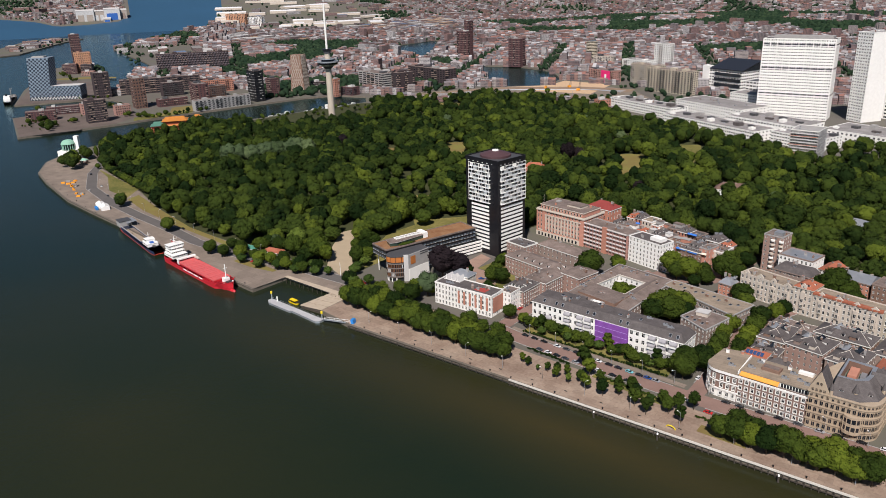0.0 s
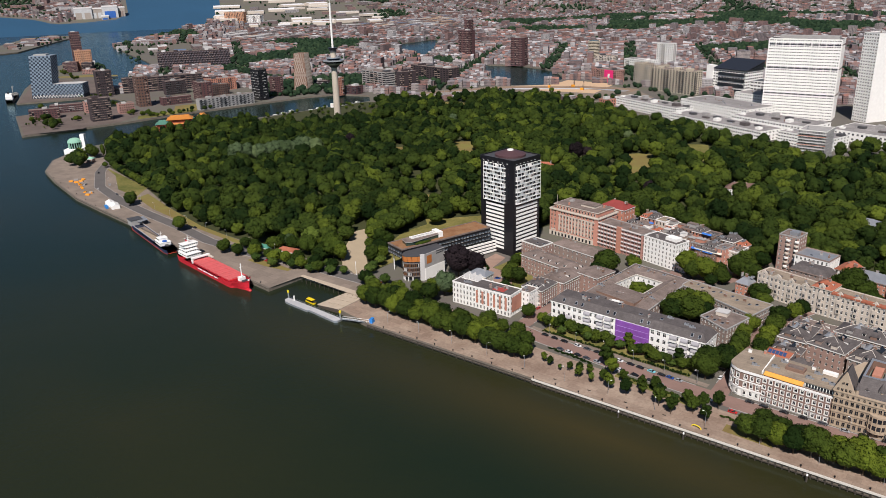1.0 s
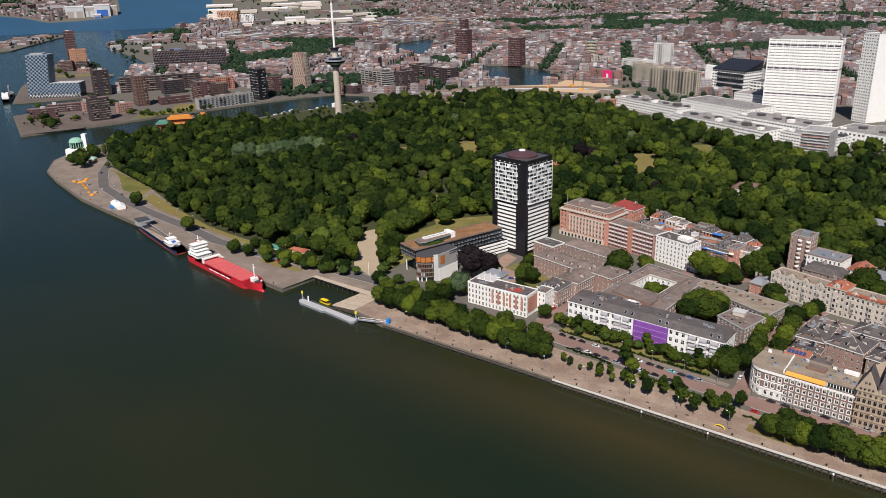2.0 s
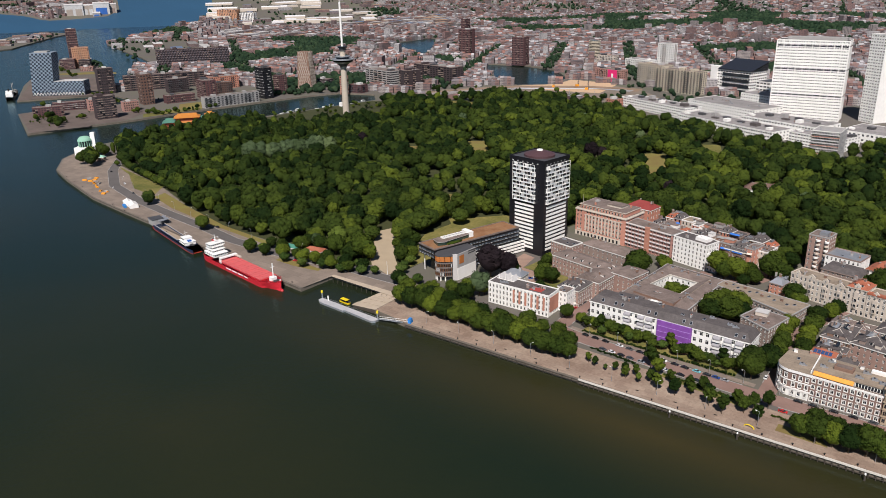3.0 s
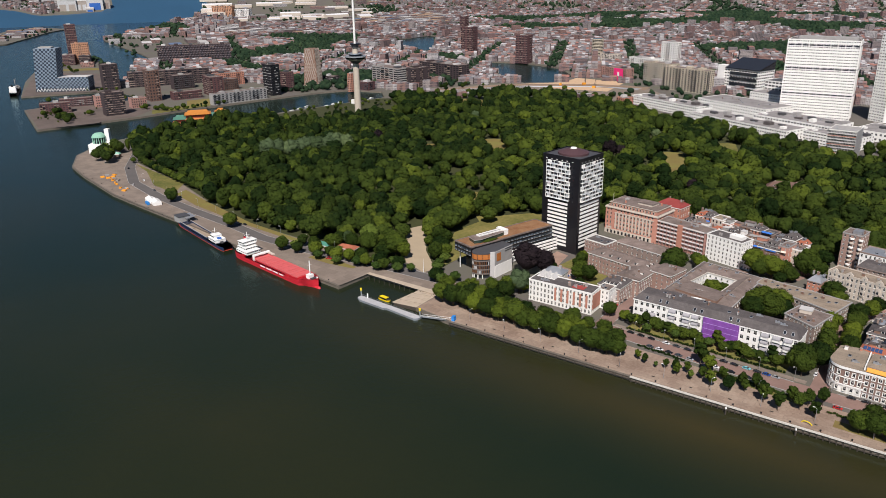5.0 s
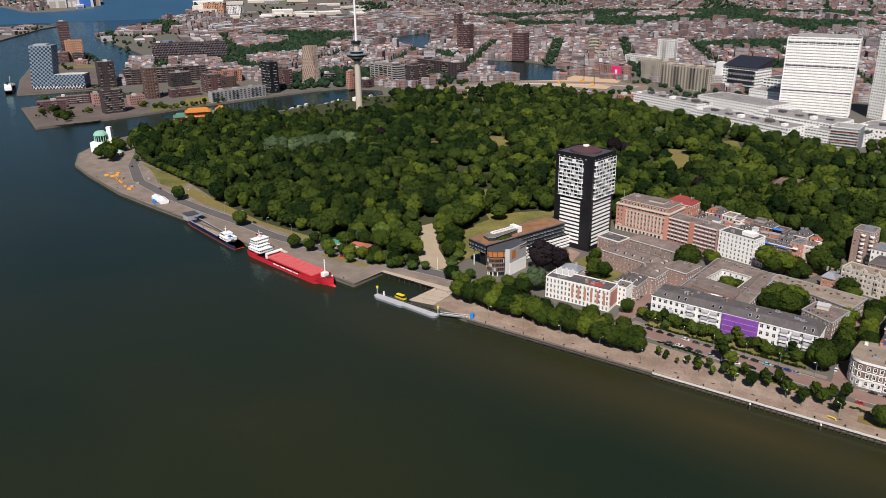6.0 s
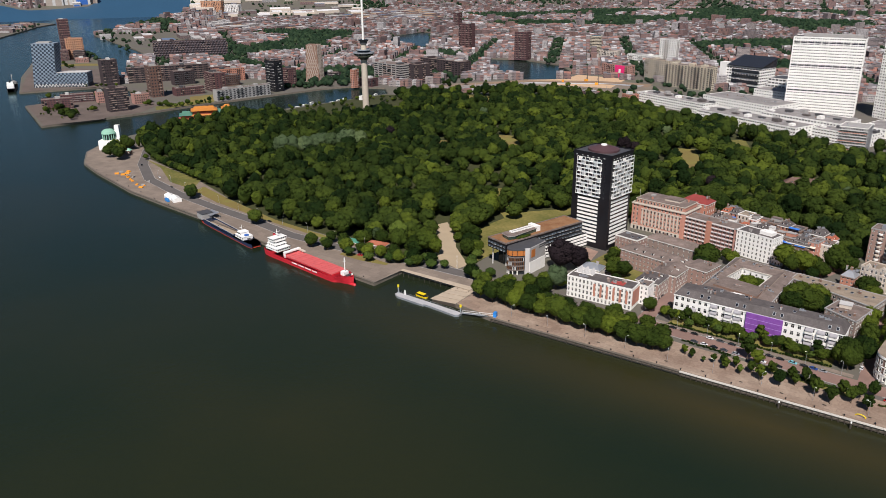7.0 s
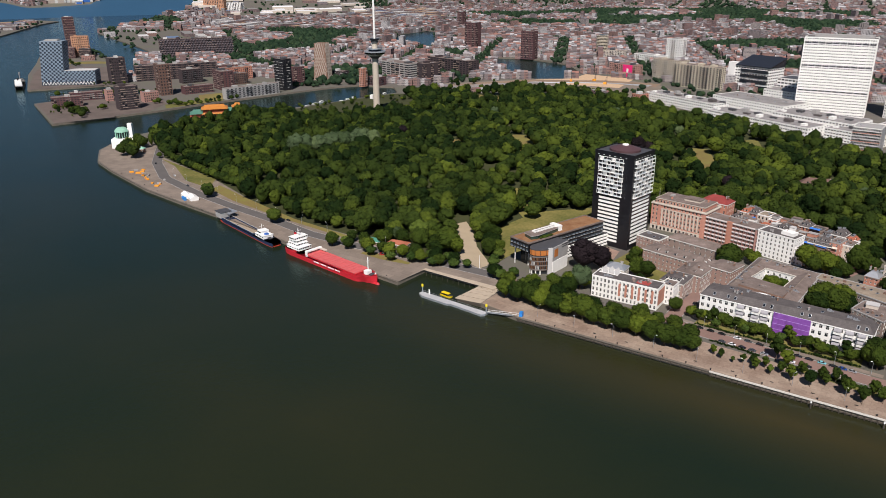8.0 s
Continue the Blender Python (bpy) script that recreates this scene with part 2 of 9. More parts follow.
# ---- mesh building ----
class Shell:
    """Gathers vertices and faces with material slots."""

    def __init__(self):
        self.v, self.f, self.m, self.mats = [], [], [], []

    def slot(self, material):
        if material not in self.mats:
            self.mats.append(material)
        return self.mats.index(material)

    def face(self, pts, material):
        i = len(self.v)
        self.v += [tuple(p) for p in pts]
        self.f.append(tuple(range(i, i + len(pts))))
        self.m.append(self.slot(material))

    def solid(self, pts, faces, material):
        i, s = len(self.v), self.slot(material)
        self.v += [tuple(p) for p in pts]
        self.f += [tuple(i + k for k in f) for f in faces]
        self.m += [s] * len(faces)

    def box(self, x0, x1, y0, y1, z0, z1, material, m=None):
        p = [Vector((x, y, z)) for z in (z0, z1) for y in (y0, y1) for x in (x0, x1)]
        if m:
            p = [m @ q for q in p]
        self.solid(p, [(0, 2, 3, 1), (4, 5, 7, 6), (0, 1, 5, 4), (2, 6, 7, 3), (0, 4, 6, 2), (1, 3, 7, 5)], material)

    def prism(self, poly, z0, z1, material, top=None, shrink=1.0):
        n = len(poly)
        cx, cy = sum(p[0] for p in poly) / n, sum(p[1] for p in poly) / n
        lo = [(p[0], p[1], z0) for p in poly]
        hi = [(cx + (p[0] - cx) * shrink, cy + (p[1] - cy) * shrink, z1) for p in poly]
        self.solid(lo + hi, [(k, (k + 1) % n, n + (k + 1) % n, n + k) for k in range(n)] + [tuple(reversed(range(n)))], material)
        i = len(self.v)
        self.v += hi
        self.f.append(tuple(range(i, i + n)))
        self.m.append(self.slot(top or material))

    def tube(self, x, y, z0, z1, r0, r1, material, n=12, m=None):
        ring = [(math.cos(2 * math.pi * k / n), math.sin(2 * math.pi * k / n)) for k in range(n)]
        pts = [Vector((x + r0 * c, y + r0 * s, z0)) for c, s in ring] + [Vector((x + r1 * c, y + r1 * s, z1)) for c, s in ring]
        if m:
            pts = [m @ p for p in pts]
        self.solid(pts, [(k, (k + 1) % n, n + (k + 1) % n, n + k) for k in range(n)] + [tuple(reversed(range(n))), tuple(range(n, 2 * n))], material)

    def rod(self, a, b, r, material, n=5):
        a, b = Vector(a), Vector(b)
        m = Matrix.Translation(a) @ (b - a).to_track_quat('Z', 'Y').to_matrix().to_4x4()
        self.tube(0, 0, 0, (b - a).length, r, r, material, n, m)

    def mesh(self, name):
        me = bpy.data.meshes.new(name)
        me.from_pydata(self.v, [], self.f)
        for mm in self.mats:
            me.materials.append(mm)
        me.polygons.foreach_set("material_index", self.m)
        me.update()
        return me


def thing(name, label, category, m=None, group="", kind=""):
    """The Empty at a thing's base."""
    e = new(name)
    e.empty_display_size = 0.5
    if m is not None:
        e.matrix_world = m
    return tagged(e, label, category, group, kind)


def part(name, shell, parent=None, label=""):
    ob = new(name, shell.mesh(name) if isinstance(shell, Shell) else shell)
    if parent:
        ob.parent = parent
    return tagged(ob, label)


def put(name, data, parent, m):
    ob = new(name, data)
    ob.parent = parent
    ob.matrix_local = m
    return ob


def sheet(name, label, loops, z, material, category="ground", bottom=None, side=None):
    """A level sheet with holes; with bottom it gets upright sides."""
    from mathutils.geometry import tessellate_polygon
    lists = [[Vector((x, y, 0)) for x, y in lp] for lp in loops]
    flat = [p for lp in lists for p in lp]
    s = Shell()
    i = s.slot(material)
    s.v = [(p.x, p.y, z) for p in flat]
    for t in tessellate_polygon(lists):
        a, b, c = (flat[k] for k in t)
        if (b - a).cross(c - a).z < 0:
            t = (t[0], t[2], t[1])
        s.f.append(tuple(t))
        s.m.append(i)
    if bottom is not None:
        for lp in lists:
            for k in range(len(lp)):
                a, b = lp[k], lp[(k + 1) % len(lp)]
                s.face([(a.x, a.y, bottom), (b.x, b.y, bottom), (b.x, b.y, z), (a.x, a.y, z)], side or material)
    ob = new(name, s.mesh(name))
    return tagged(ob, label, category, kind="structure")


def strip(pts, w):
    """A band of width w along a line of points, as a loop."""
    left, right = [], []
    for k, p in enumerate(pts):
        a, b = pts[max(k - 1, 0)], pts[min(k + 1, len(pts) - 1)]
        d = Vector((b[0] - a[0], b[1] - a[1])).normalized()
        n = Vector((-d.y, d.x)) * w / 2
        left.append((p[0] + n.x, p[1] + n.y))
        right.append((p[0] - n.x, p[1] - n.y))
    return left + right[::-1]


def inside(x, y, poly):
    c = False
    j = len(poly) - 1
    for i in range(len(poly)):
        (xi, yi), (xj, yj) = poly[i], poly[j]
        if (yi > y) != (yj > y) and x < (xj - xi) * (y - yi) / (yj - yi) + xi:
            c = not c
        j = i
    return c


def turned(x, y, a, pts):
    c, s = math.cos(radians(a)), math.sin(radians(a))
    return [(x + c * u - s * v, y + s * u + c * v) for u, v in pts]


# ---- water and land ----
s = Shell()
s.face([(-5600, -1500, -3), (2500, -1500, -3), (2500, 5200, -3), (-5600, 5200, -3)], WATER)
tagged(new("water", s.mesh("water")), "dark green-brown river water with small ripples", "river", kind="structure")

BASIN_B = [(-1112, 1560), (-1000, 1575), (-891, 1535), (-800, 1420), (-780, 1325), (-830, 1283), (-905, 1305), (-1010, 1420)]
BASIN_C = [(-1690, 1940), (-1700, 2120), (-1640, 2090), (-1500, 1880), (-1345, 1690), (-1440, 1660), (-1560, 1760)]
QUAY = [(420, 312), (-330, 313), (-362, 318), (-362, 346), (-430, 347.5), (-432, 316), (-500, 323), (-567, 332), (-664, 347), (-731, 355), (-797, 364), (-896, 389),
        (-950, 406), (-1000, 440), (-1020, 470), (-1040, 520), (-1042, 600), (-1022, 720), (-1000, 830), (-985, 890), (-962, 1000)]
WESTBANK = [(-1010, 1050), (-1080, 1032), (-1104, 985), (-1117, 935), (-1130, 880), (-1140, 830), (-1152, 780), (-1163, 720), (-1172, 650), (-1186, 590), (-1209, 498), (-1402, 577), (-1395, 640), (-1320, 760),
         (-1440, 785), (-1490, 765), (-1557, 649), (-1760, 760), (-1930, 870), (-2140, 1000), (-2180, 1060), (-2080, 1110), (-1900, 1030), (-1700, 920), (-1585, 862), (-1560, 905), (-1700, 985), (-1880, 1100), (-1938, 1185), (-2065, 1242), (-2279, 1325), (-2592, 1451),
         (-2700, 1560), (-3374, 2437), (-3500, 2600)]
LAND = QUAY + WESTBANK + [(-3200, 4400), (1600, 5000), (1800, 312)]
sheet("ground", "city ground of paving and gardens", [LAND, BASIN_B, BASIN_C], 0.0, CITYGROUND, "ground", -5.0, QUAYWALL)

FAR_ISLE = [(-2900, 1130), (-3420, 1540), (-3400, 1680), (-3250, 1690), (-3150, 1560), (-2750, 1200), (-2700, 900)]
sheet("ground_far_bank", "low harbour land across the river", [FAR_ISLE], 0.5, CITYGROUND, "ground", -5.0, QUAYWALL)

# flat blue base colour stands in for sky mirrored on the far river
FARWATER = mat("far_river_sky_blue", (0.023, 0.080, 0.150), 0.6, var=0.1, scale=0.004, fine=0.05)
# far land and river, rising gently to the edge of sight
SHORE_R = ((149.4, 4420), (150.0, 4254), (152.5, 4205), (154.0, 4202), (155.0, 4326), (157.0, 4433), (160.0, 4480), (180.0, 4480))


def shore_r(b):
    """Distance of the far shore in the direction b, in degrees."""
    return float(np.interp(b, [q[0] for q in SHORE_R], [q[1] for q in SHORE_R]))


def far_quad(s, b0, b1, r00, r01, r10, r11, material):
    pts = []
    for b, r in ((b0, r00), (b0, r10), (b1, r11), (b1, r01)):
        a = radians(b)
        pts.append((r * math.cos(a), r * math.sin(a), -2.9 + (r - 3980) * 0.155))
    s.face(pts, material)


s = Shell()
edges = [60 + 1.25 * k for k in range(67)] + [143.4 + 0.6 * k for k in range(11)] + [149.7 + 0.5 * k for k in range(42)]
for b0, b1 in zip(edges, edges[1:]):
    if b0 < 143.3:
        cuts = [(3980, 3980, CITYGROUND), (4480, 4480, CITYGROUND), (5000, 5000, None)]
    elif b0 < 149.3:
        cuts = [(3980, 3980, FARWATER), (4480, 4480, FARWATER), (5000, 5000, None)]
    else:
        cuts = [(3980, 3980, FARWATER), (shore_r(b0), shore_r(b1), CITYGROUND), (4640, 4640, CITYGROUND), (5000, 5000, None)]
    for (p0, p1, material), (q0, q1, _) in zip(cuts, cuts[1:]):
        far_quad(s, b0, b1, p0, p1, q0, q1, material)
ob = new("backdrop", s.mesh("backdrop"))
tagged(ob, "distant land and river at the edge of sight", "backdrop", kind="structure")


def far_z(x, y):
    r = math.hypot(x, y)
    return max(0.0, -2.9 + (r - 3980) * 0.155) if r > 3980 else 0.0


PIERPAVE = mat("pier_paving", (0.125, 0.098, 0.085), 0.95, var=0.35, scale=0.03, fine=0.3)
# ---- sheets on the ground ----
PARK = [(-1010, 520), (-960, 495), (-896, 460), (-768, 429), (-678, 398), (-597, 378), (-500, 372), (-440, 376), (-390, 384), (-392, 470), (-345, 510), (-328, 580),
        (-235, 612), (-165, 606), (-140, 585), (-60, 566), (60, 560), (330, 700), (200, 940), (-60, 960), (-215, 940), (-300, 965), (-430, 1040), (-560, 1100), (-680, 1165), (-740, 1130), (-850, 1060), (-960, 985),
        (-985, 880), (-1008, 720), (-1020, 600)]
LAWNS = []
LAWNS.append([(-672, 727), (-656, 738), (-630, 712), (-604, 684), (-618, 672), (-645, 692)])
LAWNS.append([(-622, 793), (-606, 807), (-592, 808), (-560, 766), (-532, 728), (-552, 712), (-588, 744)])
LAWNS.append([(-398, 842), (-384, 856), (-368, 858), (-344, 805), (-318, 752), (-343, 738), (-370, 790)])
LAWNS.append([(-362, 930), (-330, 945), (-305, 880), (-285, 850), (-312, 838), (-338, 885)])
LAWNS.append([(-492, 572), (-474, 583), (-445, 552), (-411, 504), (-426, 495), (-460, 530)])
LAWNS.append([(-432, 466), (-425, 520), (-385, 562), (-352, 575), (-345, 518), (-368, 478), (-386, 440), (-392, 392), (-410, 410)])
LAWNS.append([(-855, 1040), (-825, 1060), (-760, 1070), (-745, 1020), (-800, 985)])
LAWNS.append([(-420, 380), (-443, 405), (-470, 445), (-465, 459), (-443, 439), (-423, 410), (-393, 382), (-396, 371)])
LAWNS.append([(-130, 708), (-108, 704), (-96, 690), (-98, 664), (-116, 672)])
LAWNS.append([(-900, 456), (-768, 430), (-745, 402), (-790, 408), (-850, 440)])
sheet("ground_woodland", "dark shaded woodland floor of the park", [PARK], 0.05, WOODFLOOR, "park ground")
for k, lw in enumerate(LAWNS):
    if k == 7:
        sheet("ground_gravel", "pale trodden gravel clearing in the park", [lw], 0.16, GRAVEL, "path")
    else:
        sheet("lawn", "dry yellowish lawn between park trees", [lw], 0.10 + 0.004 * k, DRYGRASS if k in (0, 1, 2, 4, 6) else GRASS, "lawn")

sheet("pavement_quay", "pinkish-beige paved river promenade", [[(420, 312.6), (-330, 313.6), (-361.5, 318.4), (-361.5, 346.5), (-385, 370), (-300, 362), (-236, 347), (-100, 340), (420, 346)]], 0.06, PAVE, "pavement")
sheet("pavement_west", "grey-brown paved quay apron", [[(-362, 347), (-429, 348), (-431.5, 317), (-500, 324), (-567, 333), (-664, 348), (-731, 356), (-797, 365), (-896, 390), (-949, 407), (-998, 441), (-1018, 471), (-1030, 500), (-960, 495),
                                                         (-896, 459), (-768, 428), (-678, 397), (-597, 377), (-500, 371), (-440, 375), (-385, 372)]], 0.062, PAVE_GREY, "pavement")
ROAD_W = [(-372, 366), (-440, 364), (-500, 357), (-560, 357), (-612, 366), (-680, 374), (-745, 384), (-819, 403), (-884, 440), (-945, 490), (-1000, 570)]
sheet("road_quay", "grey asphalt road along the park edge", [strip(ROAD_W, 11)], 0.075, ASPHALT, "road")
sheet("verge_quay", "dry grass strip beside the quay road", [[(-740, 400), (-690, 386), (-612, 374), (-520, 365), (-520, 371), (-600, 379), (-680, 398), (-745, 416)]], 0.11, DRYGRASS, "verge")
sheet("verge_west", "dry grass plots beside the quay", [[(-492, 345), (-470, 344), (-446, 347), (-446, 351), (-470, 353), (-492, 352)]], 0.12, DRYGRASS, "verge")
sheet("road_promenade", "dark red brick road between parked cars", [strip([(-246, 362), (-226, 358.5), (-180, 354), (-130, 351), (-60, 350), (60, 352), (420, 355)], 11.5)], 0.08, BRICKROAD, "road")
sheet("pavement_terrace", "pale pavement before the terrace", [strip([(-240, 368.5), (-210, 366), (-150, 361.5), (-124, 360)], 4)], 0.085, PAVE_GREY, "pavement")
sheet("road_cross", "red brick side street under trees", [strip([(-117, 352), (-117, 400), (-120, 440), (-108, 480), (-100, 500)], 9)], 0.09, BRICKROAD, "road")
sheet("road_cross_west", "brick side street with parked cars", [strip([(-247, 360), (-246, 400), (-240, 440), (-228, 470), (-205, 505)], 10)], 0.094, BRICKROAD, "road")
sheet("verge_promenade", "green grass strip with young trees", [[(-170, 341), (-170, 345), (-135, 342), (-122, 338), (-122, 334)]], 0.098, GRASS, "verge")
sheet("verge_dry", "patch of dry yellow grass by the quay", [[(-104, 322), (-104, 329), (-84, 328), (-80, 321)]], 0.11, DRYGRASS, "verge")
sheet("garden_terrace", "planted front gardens of the terrace", [[(-232, 368), (-232, 378), (-136, 378), (-136, 363.5), (-170, 365)]], 0.102, GRASS, "garden")
sheet("garden_school", "green garden between the old houses", [[(-300, 404), (-270, 402), (-268, 440), (-300, 446)]], 0.1, GRASS, "garden")
sheet("garden_tower", "green garden with shrubs at the tower's foot", [[(-318, 441), (-298, 438), (-297, 446), (-301, 468), (-314, 474)]], 0.104, GRASS, "garden")
sheet("pavement_court", "reddish brick court before the tower", [[(-333, 430), (-300, 416), (-288, 420), (-298, 437), (-318.5, 440.5), (-322, 464), (-334, 468)]], 0.106, mat("court_brick", (0.30, 0.20, 0.155), 0.95, var=0.25, scale=0.15, fine=1.0), "pavement")
sheet("road_park_street", "red brick street with parked cars towards the park", [strip([(-205, 505), (-182, 497), (-164, 512), (-155, 540), (-152, 575), (-154, 610)], 9)], 0.112, BRICKROAD, "road")
sheet("ground_work", "sandy building site beyond the park", [[(-830, 1275), (-775, 1330), (-780, 1400), (-670, 1390), (-650, 1262), (-760, 1250)]], 0.1, mat("sand_site", (0.55, 0.38, 0.24), 0.95), "building site")
sheet("road_city", "broad asphalt road past the park", [strip([(-935, 1055), (-880, 1110), (-790, 1205), (-700, 1215), (-610, 1165), (-500, 1150), (-430, 1180)], 22)], 0.12, ASPHALT, "road")
sheet("ground_tracks", "light grey paved strip with rails", [strip([(-940, 1070), (-895, 1155), (-830, 1250), (-700, 1320), (-600, 1330)], 40)], 0.14, mat("trodden_earth", (0.25, 0.175, 0.12), 0.95, var=0.35, scale=0.03, fine=0.3), "ground")
sheet("lawn_west", "dry yellow field between brown apartment blocks", [[(-1240, 785), (-1180, 740), (-1165, 790), (-1215, 850)]], 0.2, DRYGRASS, "lawn")
sheet("bank_west", "green sloping bank before the apartment blocks", [[(-1206, 690), (-1176, 670), (-1168, 720), (-1158, 770), (-1180, 790), (-1200, 735)]], 0.25, GRASS, "verge")
sheet("pavement_pier", "sandy paved pier top", [[(-1180, 580), (-1210, 502), (-1398, 578), (-1392, 636), (-1322, 752), (-1214, 700), (-1178, 640), (-1190, 590)]], 0.15, PIERPAVE, "pavement")
sheet("lawn_pier", "dry yellow lawn on the far pier", [[(-1925, 895), (-1880, 900), (-1825, 945), (-1770, 985), (-1800, 1000), (-1860, 975)]], 0.24, DRYGRASS, "lawn")
sheet("road_pier", "grey road along the far pier", [strip([(-1560, 700), (-1640, 800), (-1760, 880), (-1900, 935), (-2020, 990)], 14)], 0.22, ASPHALT, "road")
sheet("pavement_pier_far", "sandy paved pier with dock edge", [[(-1558, 652), (-1490, 762), (-1570, 850), (-1735, 925), (-1900, 870), (-1750, 765)]], 0.15, PIERPAVE, "pavement")

# ---- houses ----
TAKEN = []          # footprints where no tree may stand
WIN = {}


def window_mesh(w, h, frame, style=""):
    """One connected window: frame and bars stand proud of the panes; sill and lintel further out."""
    key = (round(w, 2), round(h, 2), frame.name, style)
    if key in WIN:
        return WIN[key]
    f = min(0.085, w * 0.07)
    if style == "wide":
        n = max(2, round(w / 1.4))
    elif style == "plain":
        n = 1
    else:
        n = 2
    xs = [-w / 2, -w / 2 + f]
    for k in range(1, n):
        x = -w / 2 + w * k / n
        xs += [x - f / 3, x + f / 3]
    xs += [w / 2 - f, w / 2]
    zs = [0.0, f, h - f, h]
    bars = {0, 2}
    wide_ = style == "surround"
    if style in ("", "sill", "surround"):
        zs = [0.0, f, h * 0.66, h * 0.66 + f * 0.7, h - f, h]
        bars = {0, 2, 4}
    rows = [(zs[k], zs[k + 1], "bar" if k in bars else "pane") for k in range(len(zs) - 1)]
    if style == "sill":
        rows = [(-0.22, 0.0, "lip")] + rows + [(h, h + 0.24, "lip")]
    if wide_:
        rows = [(-0.3, 0.0, "lip")] + rows + [(h, h + 0.4, "lip")]
        xs = [-w / 2 - 0.33] + xs + [w / 2 + 0.33]
    depth = {}
    for i in range(len(xs) - 1):
        for j, (z0, z1, kind) in enumerate(rows):
            depth[i, j] = -0.42 if kind == "lip" or (wide_ and i in (0, len(xs) - 2)) else (-0.12 if kind == "bar" or (i - wide_) % 2 == 0 else 0.0)
    s = Shell()
    ids = {}

    def vid(x, z, y):
        q = (round(x, 3), round(z, 3), round(y, 3))
        if q not in ids:
            ids[q] = len(s.v)
            s.v.append((q[0], q[2], q[1]))
        return ids[q]

    def quad(pts, material):
        s.f.append(tuple(vid(*p) for p in pts))
        s.m.append(s.slot(material))
    for (i, j), y in depth.items():
        x0, x1, (z0, z1, kind) = xs[i], xs[i + 1], rows[j]
        quad([(x0, z0, y), (x1, z0, y), (x1, z1, y), (x0, z1, y)], GLASS if y == 0.0 else frame)
        yr = depth.get((i + 1, j))
        if yr is not None and yr != y:
            quad([(x1, z0, y), (x1, z0, yr), (x1, z1, yr), (x1, z1, y)], frame)
        yu = depth.get((i, j + 1))
        if yu is not None and yu != y:
            quad([(x0, z1, y), (x1, z1, y), (x1, z1, yu), (x0, z1, yu)], frame)
    WIN[key] = s.mesh("window")
    return WIN[key]


def facade(shell, L, z0, z1, cols, levels, ww, wall, m, recess=0.2, edges=None, skip=()):
    """A wall in the plane y = 0 that faces -y, with a row of openings at each level; gives the openings' poses."""
    out = []
    step = L / cols
    xs = [step * (k + 0.5) for k in range(cols)]
    if edges:
        step = (L - 2 * edges) / max(cols - 1, 1)
        xs = [edges + step * k for k in range(cols)]

    def quad(x0, x1, a, b, y0=0.0, y1=0.0):
        shell.face([m @ Vector(p) for p in ((x0, y0, a), (x1, y0, a), (x1, y1, b), (x0, y1, b))], wall)
    z = z0
    for li, (zs, h) in enumerate(levels):
        if zs > z + 0.001:
            quad(0, L, z, zs)
        x = 0
        for ci, c in enumerate(xs):
            if (li, ci) in skip:
                continue
            a, b = c - ww / 2, c + ww / 2
            if a > x + 0.001:
                quad(x, a, zs, zs + h)
            for p in (((a, 0, zs), (a, recess, zs), (a, recess, zs + h), (a, 0, zs + h)), ((b, recess, zs), (b, 0, zs), (b, 0, zs + h), (b, recess, zs + h)),
                      ((a, 0, zs), (b, 0, zs), (b, recess, zs), (a, recess, zs)), ((a, recess, zs + h), (b, recess, zs + h), (b, 0, zs + h), (a, 0, zs + h))):
                shell.face([m @ Vector(q) for q in p], wall)
            out.append((m @ Matrix.Translation((c, recess, zs)), ww, h))
            x = b
        if x < L - 0.001:
            quad(x, L, zs, zs + h)
        z = zs + h
    if z < z1 - 0.001:
        quad(0, L, z, z1)
    return out


def hip_roof(L, D, z, rise, over, material, ridge=None, caps=None):
    s = Shell()
    a, b, c, d = -over, L + over, -over, D + over
    k = min(D, L) / 2 if ridge is None else ridge
    if L >= D:
        p, q = (k, D / 2), (L - k, D / 2)
    else:
        p, q = (L / 2, k), (L / 2, D - k)
    pts = [(a, c, z), (b, c, z), (b, d, z), (a, d, z), (p[0], p[1], z + rise), (q[0], q[1], z + rise)]
    if L >= D:
        s.solid(pts, [(0, 1, 5, 4), (1, 2, 5), (2, 3, 4, 5), (3, 0, 4), (0, 3, 2, 1)], material)
    else:
        s.solid(pts, [(0, 1, 4), (1, 2, 5, 4), (2, 3, 5), (3, 0, 4, 5), (0, 3, 2, 1)], material)
    if caps:
        ends = ((0, 4), (3, 4), (1, 5), (2, 5), (4, 5)) if L >= D else ((0, 4), (1, 4), (2, 5), (3, 5), (4, 5))
        for i, j in ends:
            s.rod(pts[i], pts[j], 0.16, caps, 4)
    return s


def mansard(L, D, z, rise, inset, material, top):
    s = Shell()
    lo = [(-0.3, -0.3, z), (L + 0.3, -0.3, z), (L + 0.3, D + 0.3, z), (-0.3, D + 0.3, z)]
    hi = [(inset, inset, z + rise), (L - inset, inset, z + rise), (L - inset, D - inset, z + rise), (inset, D - inset, z + rise)]
    s.solid(lo + hi, [(0, 1, 5, 4), (1, 2, 6, 5), (2, 3, 7, 6), (3, 0, 4, 7), (3, 2, 1, 0)], material)
    s.face(hi, top)
    return s


